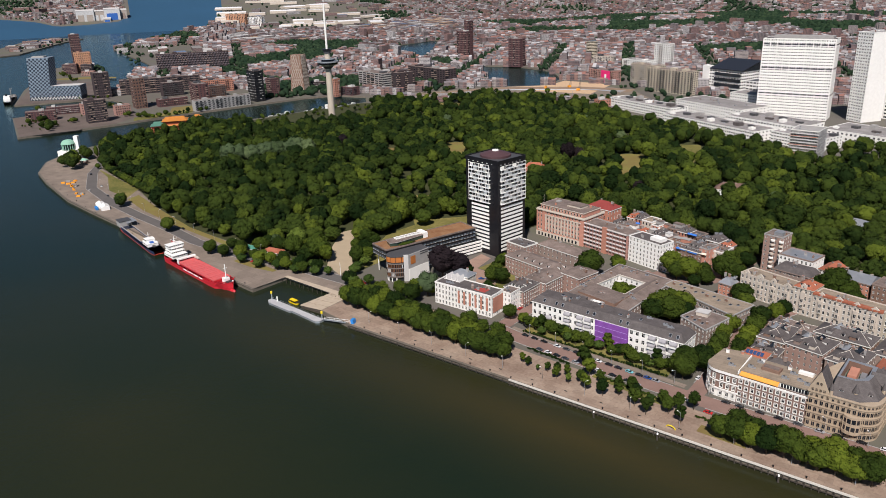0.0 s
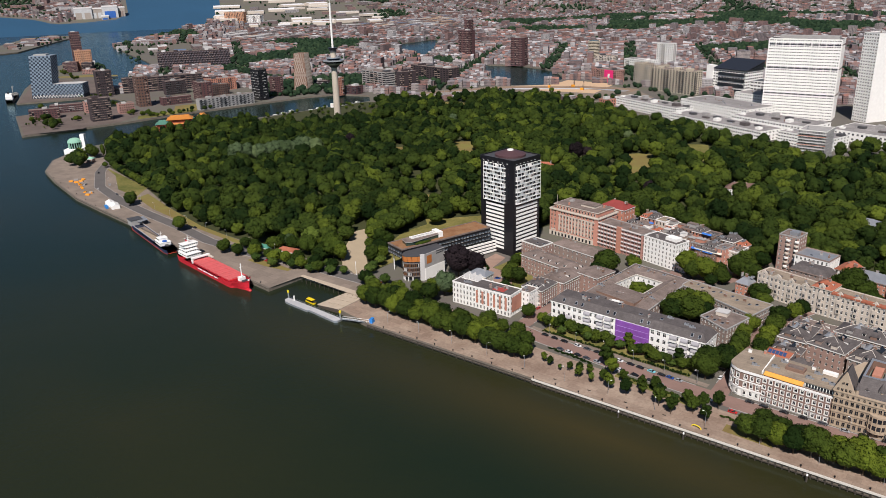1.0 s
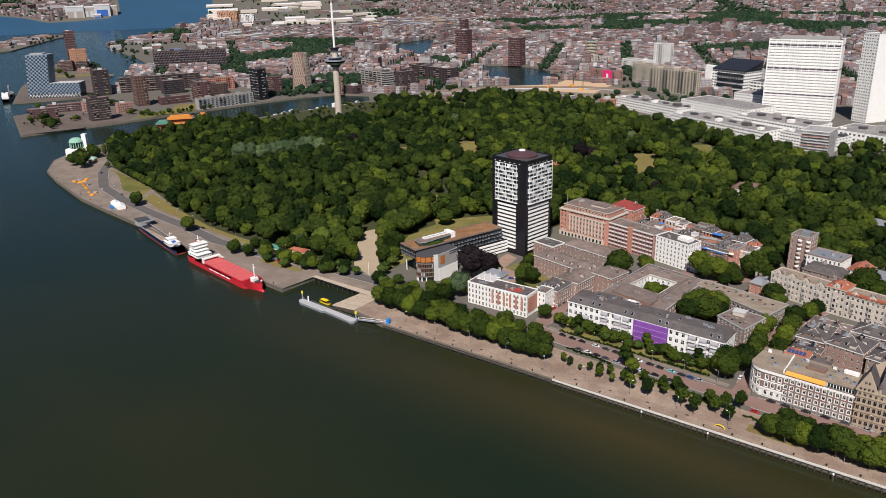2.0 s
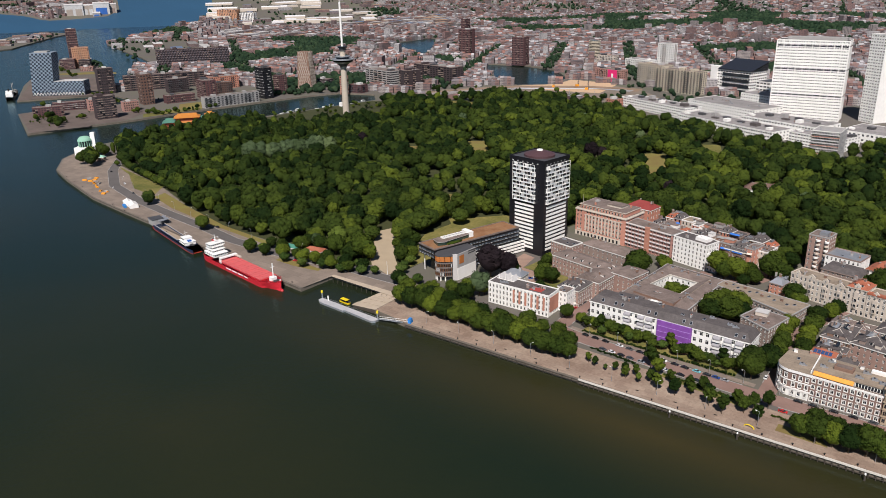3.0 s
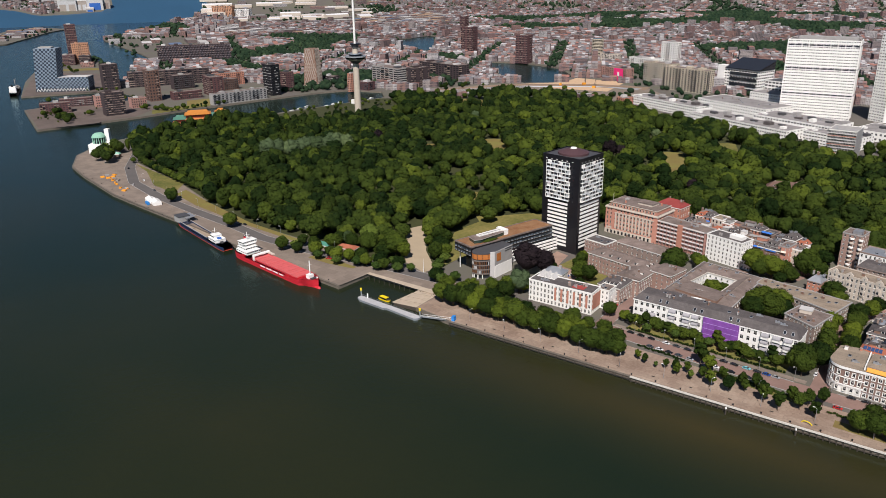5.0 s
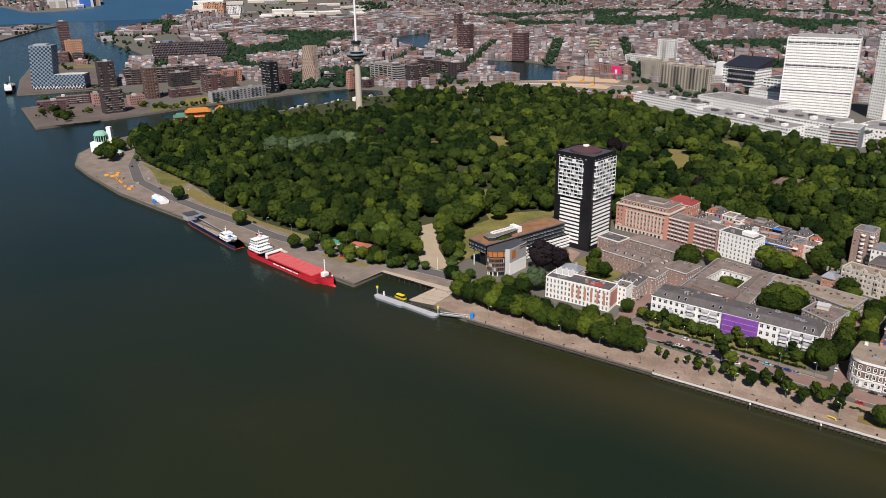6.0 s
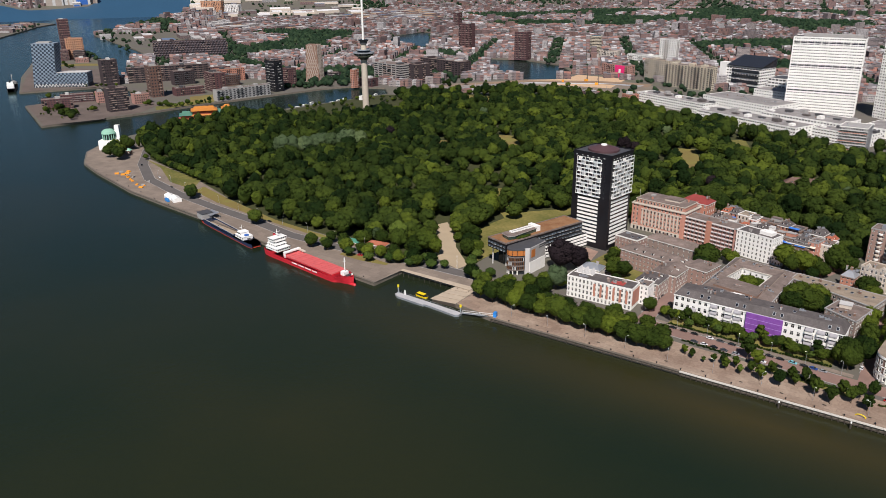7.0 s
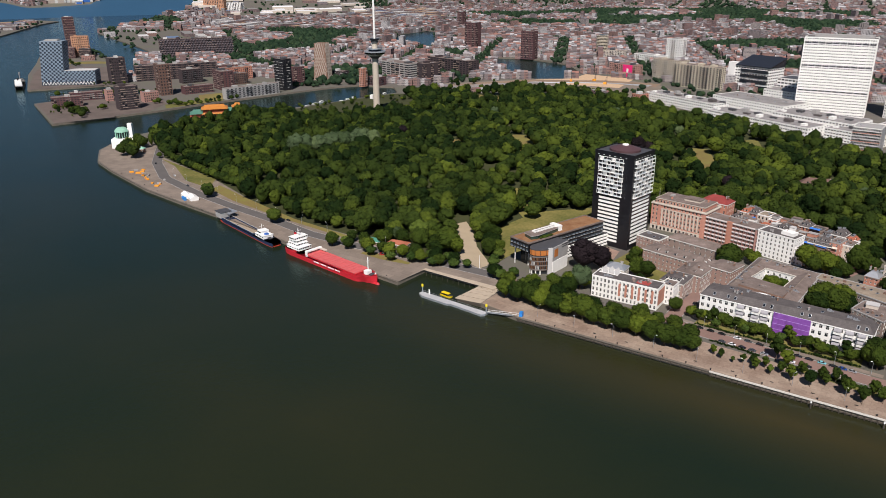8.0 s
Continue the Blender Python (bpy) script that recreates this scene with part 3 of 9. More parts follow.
def flat_roof(L, D, z, material, rim, h=0.7):
    s = Shell()
    s.face([(0.3, 0.3, z + 0.12), (L - 0.3, 0.3, z + 0.12), (L - 0.3, D - 0.3, z + 0.12), (0.3, D - 0.3, z + 0.12)], material)
    for x0, x1, y0, y1 in ((-0.15, L + 0.15, -0.15, 0.3), (-0.15, L + 0.15, D - 0.3, D + 0.15), (-0.15, 0.3, 0.3, D - 0.3), (L - 0.3, L + 0.15, 0.3, D - 0.3)):
        s.box(x0, x1, y0, y1, z - 0.25, z + h, rim)
    return s


CHIM = {}


def chimney_mesh(w, d, h, wall):
    key = (w, d, h, wall.name)
    if key not in CHIM:
        s = Shell()
        s.box(-w / 2, w / 2, -d / 2, d / 2, -0.6, h, wall)
        s.box(-w / 2 - 0.12, w / 2 + 0.12, -d / 2 - 0.12, d / 2 + 0.12, h, h + 0.18, GREY)
        for k in range(max(1, int(w / 0.6))):
            x = -w / 2 + w * (k + 0.5) / max(1, int(w / 0.6))
            s.tube(x, 0, h + 0.18, h + 0.6, 0.14, 0.11, TILE_RED, 6)
        CHIM[key] = s.mesh("chimney")
    return CHIM[key]


def skylight_mesh():
    if "sky" not in CHIM:
        s = Shell()
        s.box(-0.8, 0.8, -1.1, 1.1, -0.2, 0.35, STEEL)
        s.box(-0.65, 0.65, -0.95, 0.95, 0.35, 0.42, GLASS)
        CHIM["sky"] = s.mesh("skylight")
    return CHIM["sky"]


def dormer_mesh(cover):
    key = "dormer" + cover.name
    if key not in CHIM:
        s = Shell()
        s.box(-0.85, 0.85, 0, 2.6, -0.4, 1.6, WHITE_FRAME)
        s.box(-0.65, 0.65, -0.04, 0, 0.2, 1.4, GLASS)
        s.solid([(-1.05, -0.2, 1.6), (1.05, -0.2, 1.6), (1.05, 2.8, 1.6), (-1.05, 2.8, 1.6), (0, -0.2, 2.2), (0, 2.8, 2.2)], [(0, 1, 4), (1, 2, 5, 4), (2, 3, 5), (3, 0, 4, 5), (3, 2, 1, 0)], cover)
        CHIM[key] = s.mesh("dormer")
    return CHIM[key]


def vent_mesh():
    if "vent" not in CHIM:
        s = Shell()
        s.box(-1.2, 1.2, -0.8, 0.8, -0.2, 1.1, STEEL)
        s.tube(0, 0, 1.1, 1.5, 0.5, 0.5, DARKGREY, 8)
        s.box(1.2, 2.6, -0.3, 0.3, -0.1, 0.5, STEEL)
        CHIM["vent"] = s.mesh("roof_vent")
    return CHIM["vent"]


def house(name, label, x, y, rot, L, D, H, floors, cols, sides=0, wall=BRICK_BROWN, roof="flat", roof_mat=ROOF, ww=1.2, fill=0.55, frame=WHITE_FRAME,
          style="", rise=3.5, cornice=WHITE_FRAME, ground=None, z0=0.0, anchor="fl", group="", category="building", clutter=3, left=0, base=0.0, back=0, joined=False, caps=None, dormers=0):
    """A house: x, y is its front corner (fl, fr) or its middle (c); it faces -y before it is turned. sides: openings across its right end."""
    ca, sa = math.cos(radians(rot)), math.sin(radians(rot))
    off = {"fl": (0, 0), "fr": (-L, 0), "c": (-L / 2, -D / 2)}[anchor]
    ox, oy = x + ca * off[0] - sa * off[1], y + sa * off[0] + ca * off[1]
    root = thing(name, label, category, pose(ox, oy, z0, 0, 0, rot), group)
    TAKEN.append(turned(ox, oy, rot, [(-2, -2), (L + 2, -2), (L + 2, D + 2), (-2, D + 2)]))
    fh = (H - base) / floors
    levels = [(base + fh * k + fh * (1 - fill) * 0.55, fh * fill) for k in range(floors)]
    walls = Shell()
    wins = []
    wins += facade(walls, L, 0, H, cols, levels, ww, wall, Matrix())
    right = Matrix.Translation((L, 0, 0)) @ Matrix.Rotation(radians(90), 4, 'Z')
    lft = Matrix.Translation((0, D, 0)) @ Matrix.Rotation(radians(-90), 4, 'Z')
    bck = Matrix.Translation((L, D, 0)) @ Matrix.Rotation(radians(180), 4, 'Z')
    for n, m, w in ((sides, right, D), (left, lft, D), (back, bck, L)):
        if n:
            wins += facade(walls, w, 0, H, n, levels, ww, wall, m)
        else:
            walls.face([m @ Vector(p) for p in ((0, 0, 0), (w, 0, 0), (w, 0, H), (0, 0, H))], wall)
    walls.face([(0, 0, H - 0.05), (L, 0, H - 0.05), (L, D, H - 0.05), (0, D, H - 0.05)], roof_mat)
    part("wall", walls, root)
    if joined:
        js = Shell()
        for m, w, h in wins:
            js.face([m @ Vector(p) for p in ((-w / 2, 0, 0), (w / 2, 0, 0), (w / 2, 0, h), (-w / 2, 0, h))], GLASS)
            if w > 1.6:
                js.box(-0.15, 0.15, -0.12, -0.01, 0, h, frame, m)
        tagged(part("glazing", js, root), kind="stuff")
    else:
        for m, w, h in wins:
            put("window", window_mesh(w, h, frame, style), root, m)
    if roof == "flat":
        part("roof", flat_roof(L, D, H, roof_mat, cornice or wall), root)
    elif roof == "hip":
        part("roof", hip_roof(L, D, H, rise, 0.5, roof_mat, caps=caps), root)
    elif roof == "gable":
        part("roof", hip_roof(L, D, H, rise, 0.4, roof_mat, ridge=0.05), root)
    else:
        part("roof", mansard(L, D, H, rise, min(rise * 0.8, D * 0.3), roof_mat, ROOF if roof_mat is TILE_RED else roof_mat), root)
    if cornice and roof != "flat":
        c = Shell()
        for x0, x1, y0, y1 in ((-0.4, L + 0.4, -0.45, 0.0), (L, L + 0.45, 0.0, D), (-0.45, 0, 0.0, D)):
            c.box(x0, x1, y0, y1, H - 0.7, H - 0.02, cornice)
        part("cornice", c, root)
    if ground:
        g = Shell()
        t = levels[0][0] - 0.1
        g.box(-0.06, L + 0.06, -0.06, 0.0, 0, max(t, 0.5), ground)
        g.box(-0.06, L + 0.06, -0.06, 0.0, levels[0][0] + levels[0][1] + 0.1, base + fh, ground)
        part("plinth", g, root)
    rng = random.Random(int(abs(x * 7 + y * 13)))
    if dormers:
        dm = dormer_mesh(roof_mat)
        run = min(D, L) / 2 + 0.5 if roof in ("hip", "gable") else min(rise * 0.8, D * 0.3)
        for k in range(dormers):
            put("dormer", dm, root, pose(L * (0.14 + 0.72 * (k + 0.5) / dormers), run * 0.22, H + rise * 0.2))
        for k in range(dormers // 2):
            put("dormer", dm, root, pose(L - run * 0.22, D * (0.2 + 0.6 * (k + 0.5) / max(1, dormers // 2)), H + rise * 0.2, 0, 0, 90))
    for k in range(clutter):
        u, v = rng.uniform(0.1, 0.9) * L, rng.uniform(0.25, 0.75) * D
        top = H + 0.12 if roof == "flat" else (H + rise * (0.75 if roof in ("hip", "gable") else 1.0))
        kind = rng.random()
        if roof in ("hip", "gable") or kind < 0.45:
            put("chimney", chimney_mesh(rng.choice((1.0, 1.8)), 0.8, rng.choice((1.4, 2.0)), rng.choice((BRICK_BROWN, BRICK_GREY, GREY))), root, pose(u, D / 2 if roof in ("hip", "gable") else v, top, 0, 0, rng.choice((0, 90))))
        elif kind < 0.75:
            put("skylight", skylight_mesh(), root, pose(u, v, top, 0, 0, rng.choice((0, 90))))
        else:
            put("roof_vent", vent_mesh(), root, pose(u, v, top, 0, 0, rng.choice((0, 90))))
    return root


# ---- crowns of foliage ----
def ico():
    bm = bmesh.new()
    bmesh.ops.create_icosphere(bm, subdivisions=2, radius=1.0)
    v = np.array([p.co[:] for p in bm.verts])
    f = np.array([[p.index for p in q.verts] for q in bm.faces])
    bm.free()
    bm = bmesh.new()
    bmesh.ops.create_icosphere(bm, subdivisions=1, radius=1.0)
    v1 = np.array([p.co[:] for p in bm.verts])
    f1 = np.array([[p.index for p in q.verts] for q in bm.faces])
    bm.free()
    return (v1, f1), (v, f)


ICO1, ICO2 = ico()


def crown_arrays(rs, R, H, z0, lobes, leaves, leaf, fine=False):
    """Lumps of foliage with leaf tufts standing off them. R: half width, from z0 to H."""
    V, F = [], []
    base, faces = ICO2 if fine else ICO1
    n = 0
    cs, radii = [], []
    hz = (H - z0) / 2
    for k in range(lobes):
        body, tris = base, faces
        if k == 0:
            # one broad dome carries the lumps
            body, tris = ICO2
            c, rad = np.array([0, 0, z0 + hz * 0.92]), np.array([R, R, hz]) * ((0.80, 0.80, 0.86) if R > 3 else (0.5, 0.5, 0.66))
        else:
            a = rs.uniform(0, 2 * np.pi)
            u = rs.uniform(-0.5, 0.95)
            w = np.sqrt(max(0.05, 1 - u * u)) * rs.uniform(0.56, 0.72)
            c, r = np.array([R * w * np.cos(a), R * w * np.sin(a), z0 + hz + hz * u * 0.66]), rs.uniform(0.26, 0.40)
            rad = np.array([R * r, R * r, min(hz, R) * r * 1.0])
        cs.append(c), radii.append(rad)
        jit = 1 + rs.uniform(-0.15, 0.15, (len(body), 1))
        V.append(body * jit * rad + c)
        F.append(tris + n)
        n += len(body)
    d = rs.normal(size=(leaves, 3))
    d[:, 2] = np.abs(d[:, 2]) * 1.1 - 0.35
    d /= np.linalg.norm(d, axis=1)[:, None]
    which = np.where(rs.random(leaves) < 0.22, 0, rs.integers(0, lobes, leaves))
    c = np.array(cs)[which] + d * np.array(radii)[which] * rs.uniform(0.98, 1.2, (leaves, 1))
    t1 = np.cross(d, rs.normal(size=(leaves, 3)))
    t1 /= np.linalg.norm(t1, axis=1)[:, None] + 1e-9
    t2 = np.cross(d, t1) + d * rs.uniform(-0.5, 0.5, (leaves, 1))
    sz = rs.uniform(0.6, 1.25, (leaves, 1)) * leaf
    tri = np.stack([c - t1 * sz, c + t1 * sz * 0.6 - t2 * sz * 0.7, c + t1 * sz * 0.5 + t2 * sz], axis=1)
    V.append(tri.reshape(-1, 3))
    F.append(np.arange(leaves * 3).reshape(-1, 3) + n)
    return np.concatenate(V), np.concatenate(F)


def mesh_of(name, V, F, material):
    me = bpy.data.meshes.new(name)
    me.vertices.add(len(V))
    me.vertices.foreach_set("co", np.asarray(V, dtype=np.float32).ravel())
    me.loops.add(len(F) * 3)
    me.loops.foreach_set("vertex_index", np.asarray(F, dtype=np.int32).ravel())
    me.polygons.add(len(F))
    me.polygons.foreach_set("loop_start", np.arange(0, len(F) * 3, 3, dtype=np.int32))
    me.materials.append(material)
    me.polygons.foreach_set("use_smooth", np.ones(len(F), dtype=bool))
    me.update(calc_edges=True)
    me.validate()
    return me


# ---- the black and white tower ----
def tower():
    L, D, H = 35.0, 31.0, 77.0
    root = thing("apartment_tower", "black apartment tower with white ribbon floors and glazed balconies", "apartment tower", pose(-352.5, 474.5, 0, 0, 0, -9.3))
    TAKEN.append(turned(-352.5, 474.5, -9.3, [(-3, -3), (L + 3, -3), (L + 3, D + 3), (-3, D + 3)]))
    s = Shell()
    s.prism([(0, 0), (L, 0), (L, D), (0, D)], 0, H, BLACK, DARKGREY)
    part("wall", s, root)
    for box in ((-0.25, L + 0.25, -0.25, 0.1), (L - 0.1, L + 0.25, 0.1, D + 0.25), (-0.25, 0.1, 0.1, D + 0.25), (0.1, L - 0.1, D - 0.1, D + 0.25)):
        s = Shell()
        s.box(*box, H - 2.2, H + 0.8, BLACK)
        part("roof_rim", s, root)
    s = Shell()
    n = 28
    ring = [(L / 2 + 12.5 * math.cos(2 * math.pi * k / n), D / 2 + 12.0 * math.sin(2 * math.pi * k / n)) for k in range(n)]
    dome = mat("maroon_roof_dome", (0.085, 0.045, 0.05), 0.55)
    s.prism(ring, H, H + 1.6, dome, dome)
    s.prism(ring, H + 1.6, H + 4.2, dome, dome, shrink=0.35)
    part("roof", s, root, "low maroon roof dome")
    s = Shell()
    s.tube(L / 2, D / 2, H + 4.2, H + 5.0, 2.6, 2.4, WHITE, 16)
    part("roof_hatch", s, root, "round white roof hatch")
    # ribbon floors below, cage of balconies above
    par = Shell()
    par.box(0.03, 0.97, -2.05, -1.97, 0.42, 1.3, mat("milky_balcony_glass", (0.62, 0.66, 0.68), 0.2, var=0.1))
    PARAPET = par.mesh("parapet")
    sl = Shell()
    sl.box(0, 0.7, -0.08, 0, 0, 1.6, GLASS)
    slit = sl.mesh("small_window")
    sl = Shell()
    sl.box(0, 1.4, -0.08, 0, 0, 0.6, WHITE)
    lit = sl.mesh("roof_slot")
    ribbon = Shell()
    ribbon.box(0, 1, -0.35, 0, 0, 1.75, WHITE)
    rib = ribbon.mesh("white_panel")
    glz = Shell()
    glz.box(0, 1, -0.12, 0, 0, 1.25, GLASS)
    glm = glz.mesh("window_band")
    sides = ((Matrix(), L, 6.0, 9.8), (Matrix.Translation((L, 0, 0)) @ Matrix.Rotation(radians(90), 4, 'Z'), D, 3.2, 3.0))
    for m, w, a, b in sides:
        u0, u1 = a, w - b
        fh = 3.12
        for k in range(12):
            z = 4.5 + k * fh
            put("white_panel", rib, root, m @ Matrix.Translation((u0, 0, z)) @ Matrix.Diagonal((u1 - u0, 1, 1, 1)))
            put("window_band", glm, root, m @ Matrix.Translation((u0, 0, z + 1.76)) @ Matrix.Diagonal((u1 - u0, 1, 1, 1)))
        # balconies
        v0, v1 = u0 - 1.2, u1 + 1.6
        bay = (v1 - v0) / 6
        for k in range(10):
            z = 43.0 + k * 3.05
            fl = Shell()
            fl.box(v0, v1, -2.0, -0.02, z, z + 0.28, WHITE)
            fl.box(v0, v1, -2.06, -1.96, z + 0.28, z + 0.42, WHITE)
            ob = part("balcony", fl, root)
            ob.matrix_local = m
            win = Shell()
            win.box(v0, v1, -0.1, 0.0, z + 0.3, z + 2.9, GLASS)
            for q in range(6):
                if (q + k) % 3 == 0:
                    win.box(v0 + bay * q + 0.2, v0 + bay * (q + 1) - 0.2, -0.5, -0.1, z + 0.3, z + 2.6, WHITE)
            ob = part("window_band", win, root)
            ob.matrix_local = m
            for q in range(6):
                if (q * 2 + k) % 3 != 0:
                    put("parapet", PARAPET, root, m @ Matrix.Translation((v0 + bay * q, 0, z)) @ Matrix.Diagonal((bay, 1, 1, 1)))
        cg = Shell()
        for q in range(7):
            cg.box(v0 + bay * q - 0.12, v0 + bay * q + 0.12, -2.1, -1.85, 43.0, 73.6, WHITE)
        cg.box(v0, v1, -2.1, -1.85, 73.5, 73.8, WHITE)
        ob = part("balcony_frame", cg, root, "white steel balcony frame")
        ob.matrix_local = m
        for k in range(9):
            put("small_window", slit, root, m @ Matrix.Translation((w - b + 4.0 if b > 5 else w - 1.2, 0, 42 + k * 3.4)))
        for k in range(6):
            put("roof_slot", lit, root, m @ Matrix.Translation((2.5 + k * (w - 5) / 6, 0, 74.2)))
    return root


tower()


# ---- the low dark office beside it ----
def low_office():
    x, y, rot, L, D, H = -382.5, 393.5, -17.5, 20.0, 83.0, 21.5
    root = thing("office_building", "low black glazed office with rust-brown planted roof and bronze front", "office building", pose(x, y, 0, 0, 0, rot))
    TAKEN.append(turned(x, y, rot, [(-3, -9), (40, -9), (40, 34), (L + 6, 36), (L + 6, D + 3), (-3, D + 3)]))
    # the bar hangs over at its river end
    s = Shell()
    s.prism([(0, 0), (L, 0), (L, 24), (0, 24)], 14.4, H, BLACK, DARKGREY)
    s.prism([(0, 24), (L, 24), (L, D), (0, D)], 11.2, H, BLACK, DARKGREY)
    s.prism([(2.5, 9), (L - 1, 9), (L - 1, D), (2.5, D)], 0, 14.4, GLASS, DARKGREY)
    part("wall", s, root)
    s = Shell()
    s.face([(0.5, 0.5, H + 0.3), (L - 0.5, 0.5, H + 0.3), (L - 0.5, D - 0.5, H + 0.3), (0.5, D - 0.5, H + 0.3)], ROOF_BROWN)
    part("planting", s, root, "rust-brown sedum roof planting")
    s = Shell()
    for a in ((-0.2, L + 0.2, -0.2, 0.7), (-0.2, L + 0.2, D - 0.7, D + 0.2), (-0.2, 0.7, 0.7, D - 0.7), (L - 0.7, L + 0.2, 0.7, D - 0.7)):
        s.box(*a, H - 0.3, H + 0.7, ROOF)
    part("roof_rim", s, root)
    # rooftop pavilion, set askew, with planted terrace
    pav = [(6.5, 9), (15.0, 7), (17.0, 12), (14.0, 38), (5.5, 36)]
    s = Shell()
    s.prism(pav, H + 0.3, H + 2.9, mat("green_pavilion_glass", (0.03, 0.06, 0.05), 0.12, var=0.5, spec=0.8), DARKGREY)
    part("roof_pavilion", s, root, "dark glazed rooftop pavilion")
    s = Shell()
    s.prism([(10.8 + (p[0] - 10.8) * 1.1, 20 + (p[1] - 20) * 1.05) for p in pav], H + 2.9, H + 3.4, GREY, ROOF)
    part("pavilion_roof", s, root)
    s = Shell()
    s.box(8.4, 8.9, 14, 37, H + 3.5, H + 4.5, WHITE)
    s.box(11.6, 12.1, 14, 37, H + 3.5, H + 4.5, WHITE)
    s.box(8.9, 11.6, 14, 14.5, H + 3.5, H + 4.5, WHITE)
    s.box(8.9, 11.6, 14.5, 37, H + 3.45, H + 3.9, GREY)
    part("roof_screen", s, root, "white frame round the rooftop plant")
    s = Shell()
    s.box(5, 14.6, 37, 41, H + 0.35, H + 4.6, WHITE)
    part("roof_plant", s, root, "white rooftop plant box")
    V, F = crown_arrays(np.random.default_rng(5), 3.2, 2.4, 0.0, 9, 160, 0.4)
    ob = new("terrace_planting", mesh_of("terrace_planting", np.asarray(V) * (0.7, 2.4, 0.8), F, LEAF))
    ob.parent, ob.matrix_local = root, pose(18.0, 20, H + 0.3)
    right = Matrix.Translation((L, 0, 0)) @ Matrix.Rotation(radians(90), 4, 'Z')
    left = Matrix.Translation((0, D, 0)) @ Matrix.Rotation(radians(-90), 4, 'Z')
    pane = Shell()
    pane.box(-1.1, 1.1, -0.1, 0.0, 0.0, 1.2, mat("blue_grey_glass", (0.10, 0.13, 0.16), 0.08, var=0.6, obj=0.6, spec=0.9, coords="obj"))
    pane.box(-1.15, 1.15, -0.22, 0.0, -0.14, 0.0, PALEROOF)
    pm = pane.mesh("window")
    for m, w, rows, u0 in ((Matrix(), L, (15.3, 18.2), 0.0), (right, D, (12.2, 15.3, 18.2), 33.0), (left, D, (15.3, 18.2), 0.0)):
        n = int((w - u0) / 2.9)
        for r, z in enumerate(rows):
            for k in range(n):
                put("window", pm, root, m @ Matrix.Translation((u0 + (w - u0) * (k + 0.5) / n, 0, z)))
    for k in range(4):
        s = Shell()
        s.box(33, D + 14, -0.9, -0.02, 0.9 + k * 2.65, 2.35 + k * 2.65, WHITE)
        part("white_panel", s, root).matrix_local = right
        s = Shell()
        s.box(33, D + 14, -0.25, -0.02, 2.35 + k * 2.65, 3.55 + k * 2.65, GLASS)
        part("window_band", s, root).matrix_local = right
    # bowed bronze front between the bar and a concrete fin
    bow = [(20, 3.5), (21.5, 0.3), (23.6, -1.9), (26.2, -2.6), (29.0, -1.3), (31.4, 1.2), (33.6, 5.0), (35.2, 9.4)]
    back_ = [(31, 30), (20, 30)]
    bronze, band = mat("brown_glazing", (0.15, 0.075, 0.04), 0.2, var=0.4, scale=0.4), mat("bronze_band", (0.16, 0.14, 0.13), 0.4)

    def grown(f):
        return [(27 + (p[0] - 27) * f, 14 + (p[1] - 14) * f) for p in bow]
    s = Shell()
    s.prism(grown(0.86) + back_, 0, 3.4, GLASS, DARKGREY)
    part("ground_floor", s, root)
    for k in range(4):
        z = 3.4 + k * 3.35
        s = Shell()
        s.prism(grown(0.985) + back_, z + 0.9, z + 3.35, GLASS, DARKGREY)
        part("window_band", s, root)
        s = Shell()
        s.prism(grown(1.02) + back_, z, z + 0.9, band, band)
        part("spandrel", s, root)
        if k == 3:
            continue
        rim = grown(1.0)
        for i, (p, q) in enumerate(zip(rim, rim[1:])):
            for t in (0.1, 0.4, 0.7):
                s = Shell()
                c = (p[0] + (q[0] - p[0]) * t, p[1] + (q[1] - p[1]) * t)
                s.box(-0.3, 0.3, -0.15, 0.15, z + 0.9, z + 3.3, bronze if (i + k) % 4 else PALEROOF, pose(c[0], c[1], 0, 0, 0, math.degrees(math.atan2(q[1] - p[1], q[0] - p[0]))))
                part("fin", s, root)
    orange = mat("orange_panel", (0.46, 0.16, 0.04), 0.6)
    rim = grown(1.005)
    for k in range(2, 7):
        p, q = rim[k], rim[k + 1]
        s = Shell()
        s.box(0.15, math.hypot(q[0] - p[0], q[1] - p[1]) - 0.15, -0.12, 0.05, 15.2, 19.0, orange, pose(p[0], p[1], 0, 0, 0, math.degrees(math.atan2(q[1] - p[1], q[0] - p[0]))))
        part("panel", s, root, "orange-brown cladding panel")
    s = Shell()
    s.prism(grown(1.02) + [(31.6, 31), (20, 31)], 19.2, 20.0, DARKGREY, DARKGREY)
    part("front_roof", s, root)
    side = Matrix.Translation((35.4, 9.6, 0)) @ Matrix.Rotation(math.atan2(20.4, -4.4), 4, 'Z')
    s = Shell()
    s.box(-3.4, 0.0, -0.3, 0.9, 0, 20.4, PALEROOF)
    part("stair_wall", s, root, "pale concrete fin wall").matrix_local = Matrix.Translation((35.4, 9.6, 0)) @ Matrix.Rotation(radians(66), 4, 'Z')
    s = Shell()
    s.box(0.2, 21, -0.4, 0.4, 9.5, 20.3, GREY)
    part("side_wall", s, root, "grey metal side wall").matrix_local = side
    s = Shell()
    s.box(0.2, 21, -0.6, 0.4, 0, 9.5, WHITE)
    part("side_base", s, root, "white rendered base wall").matrix_local = side
    s = Shell()
    s.box(2, 7, -0.55, -0.42, 12.5, 18.6, orange)
    part("panel", s, root, "orange-brown cladding panel").matrix_local = side
    s = Shell()
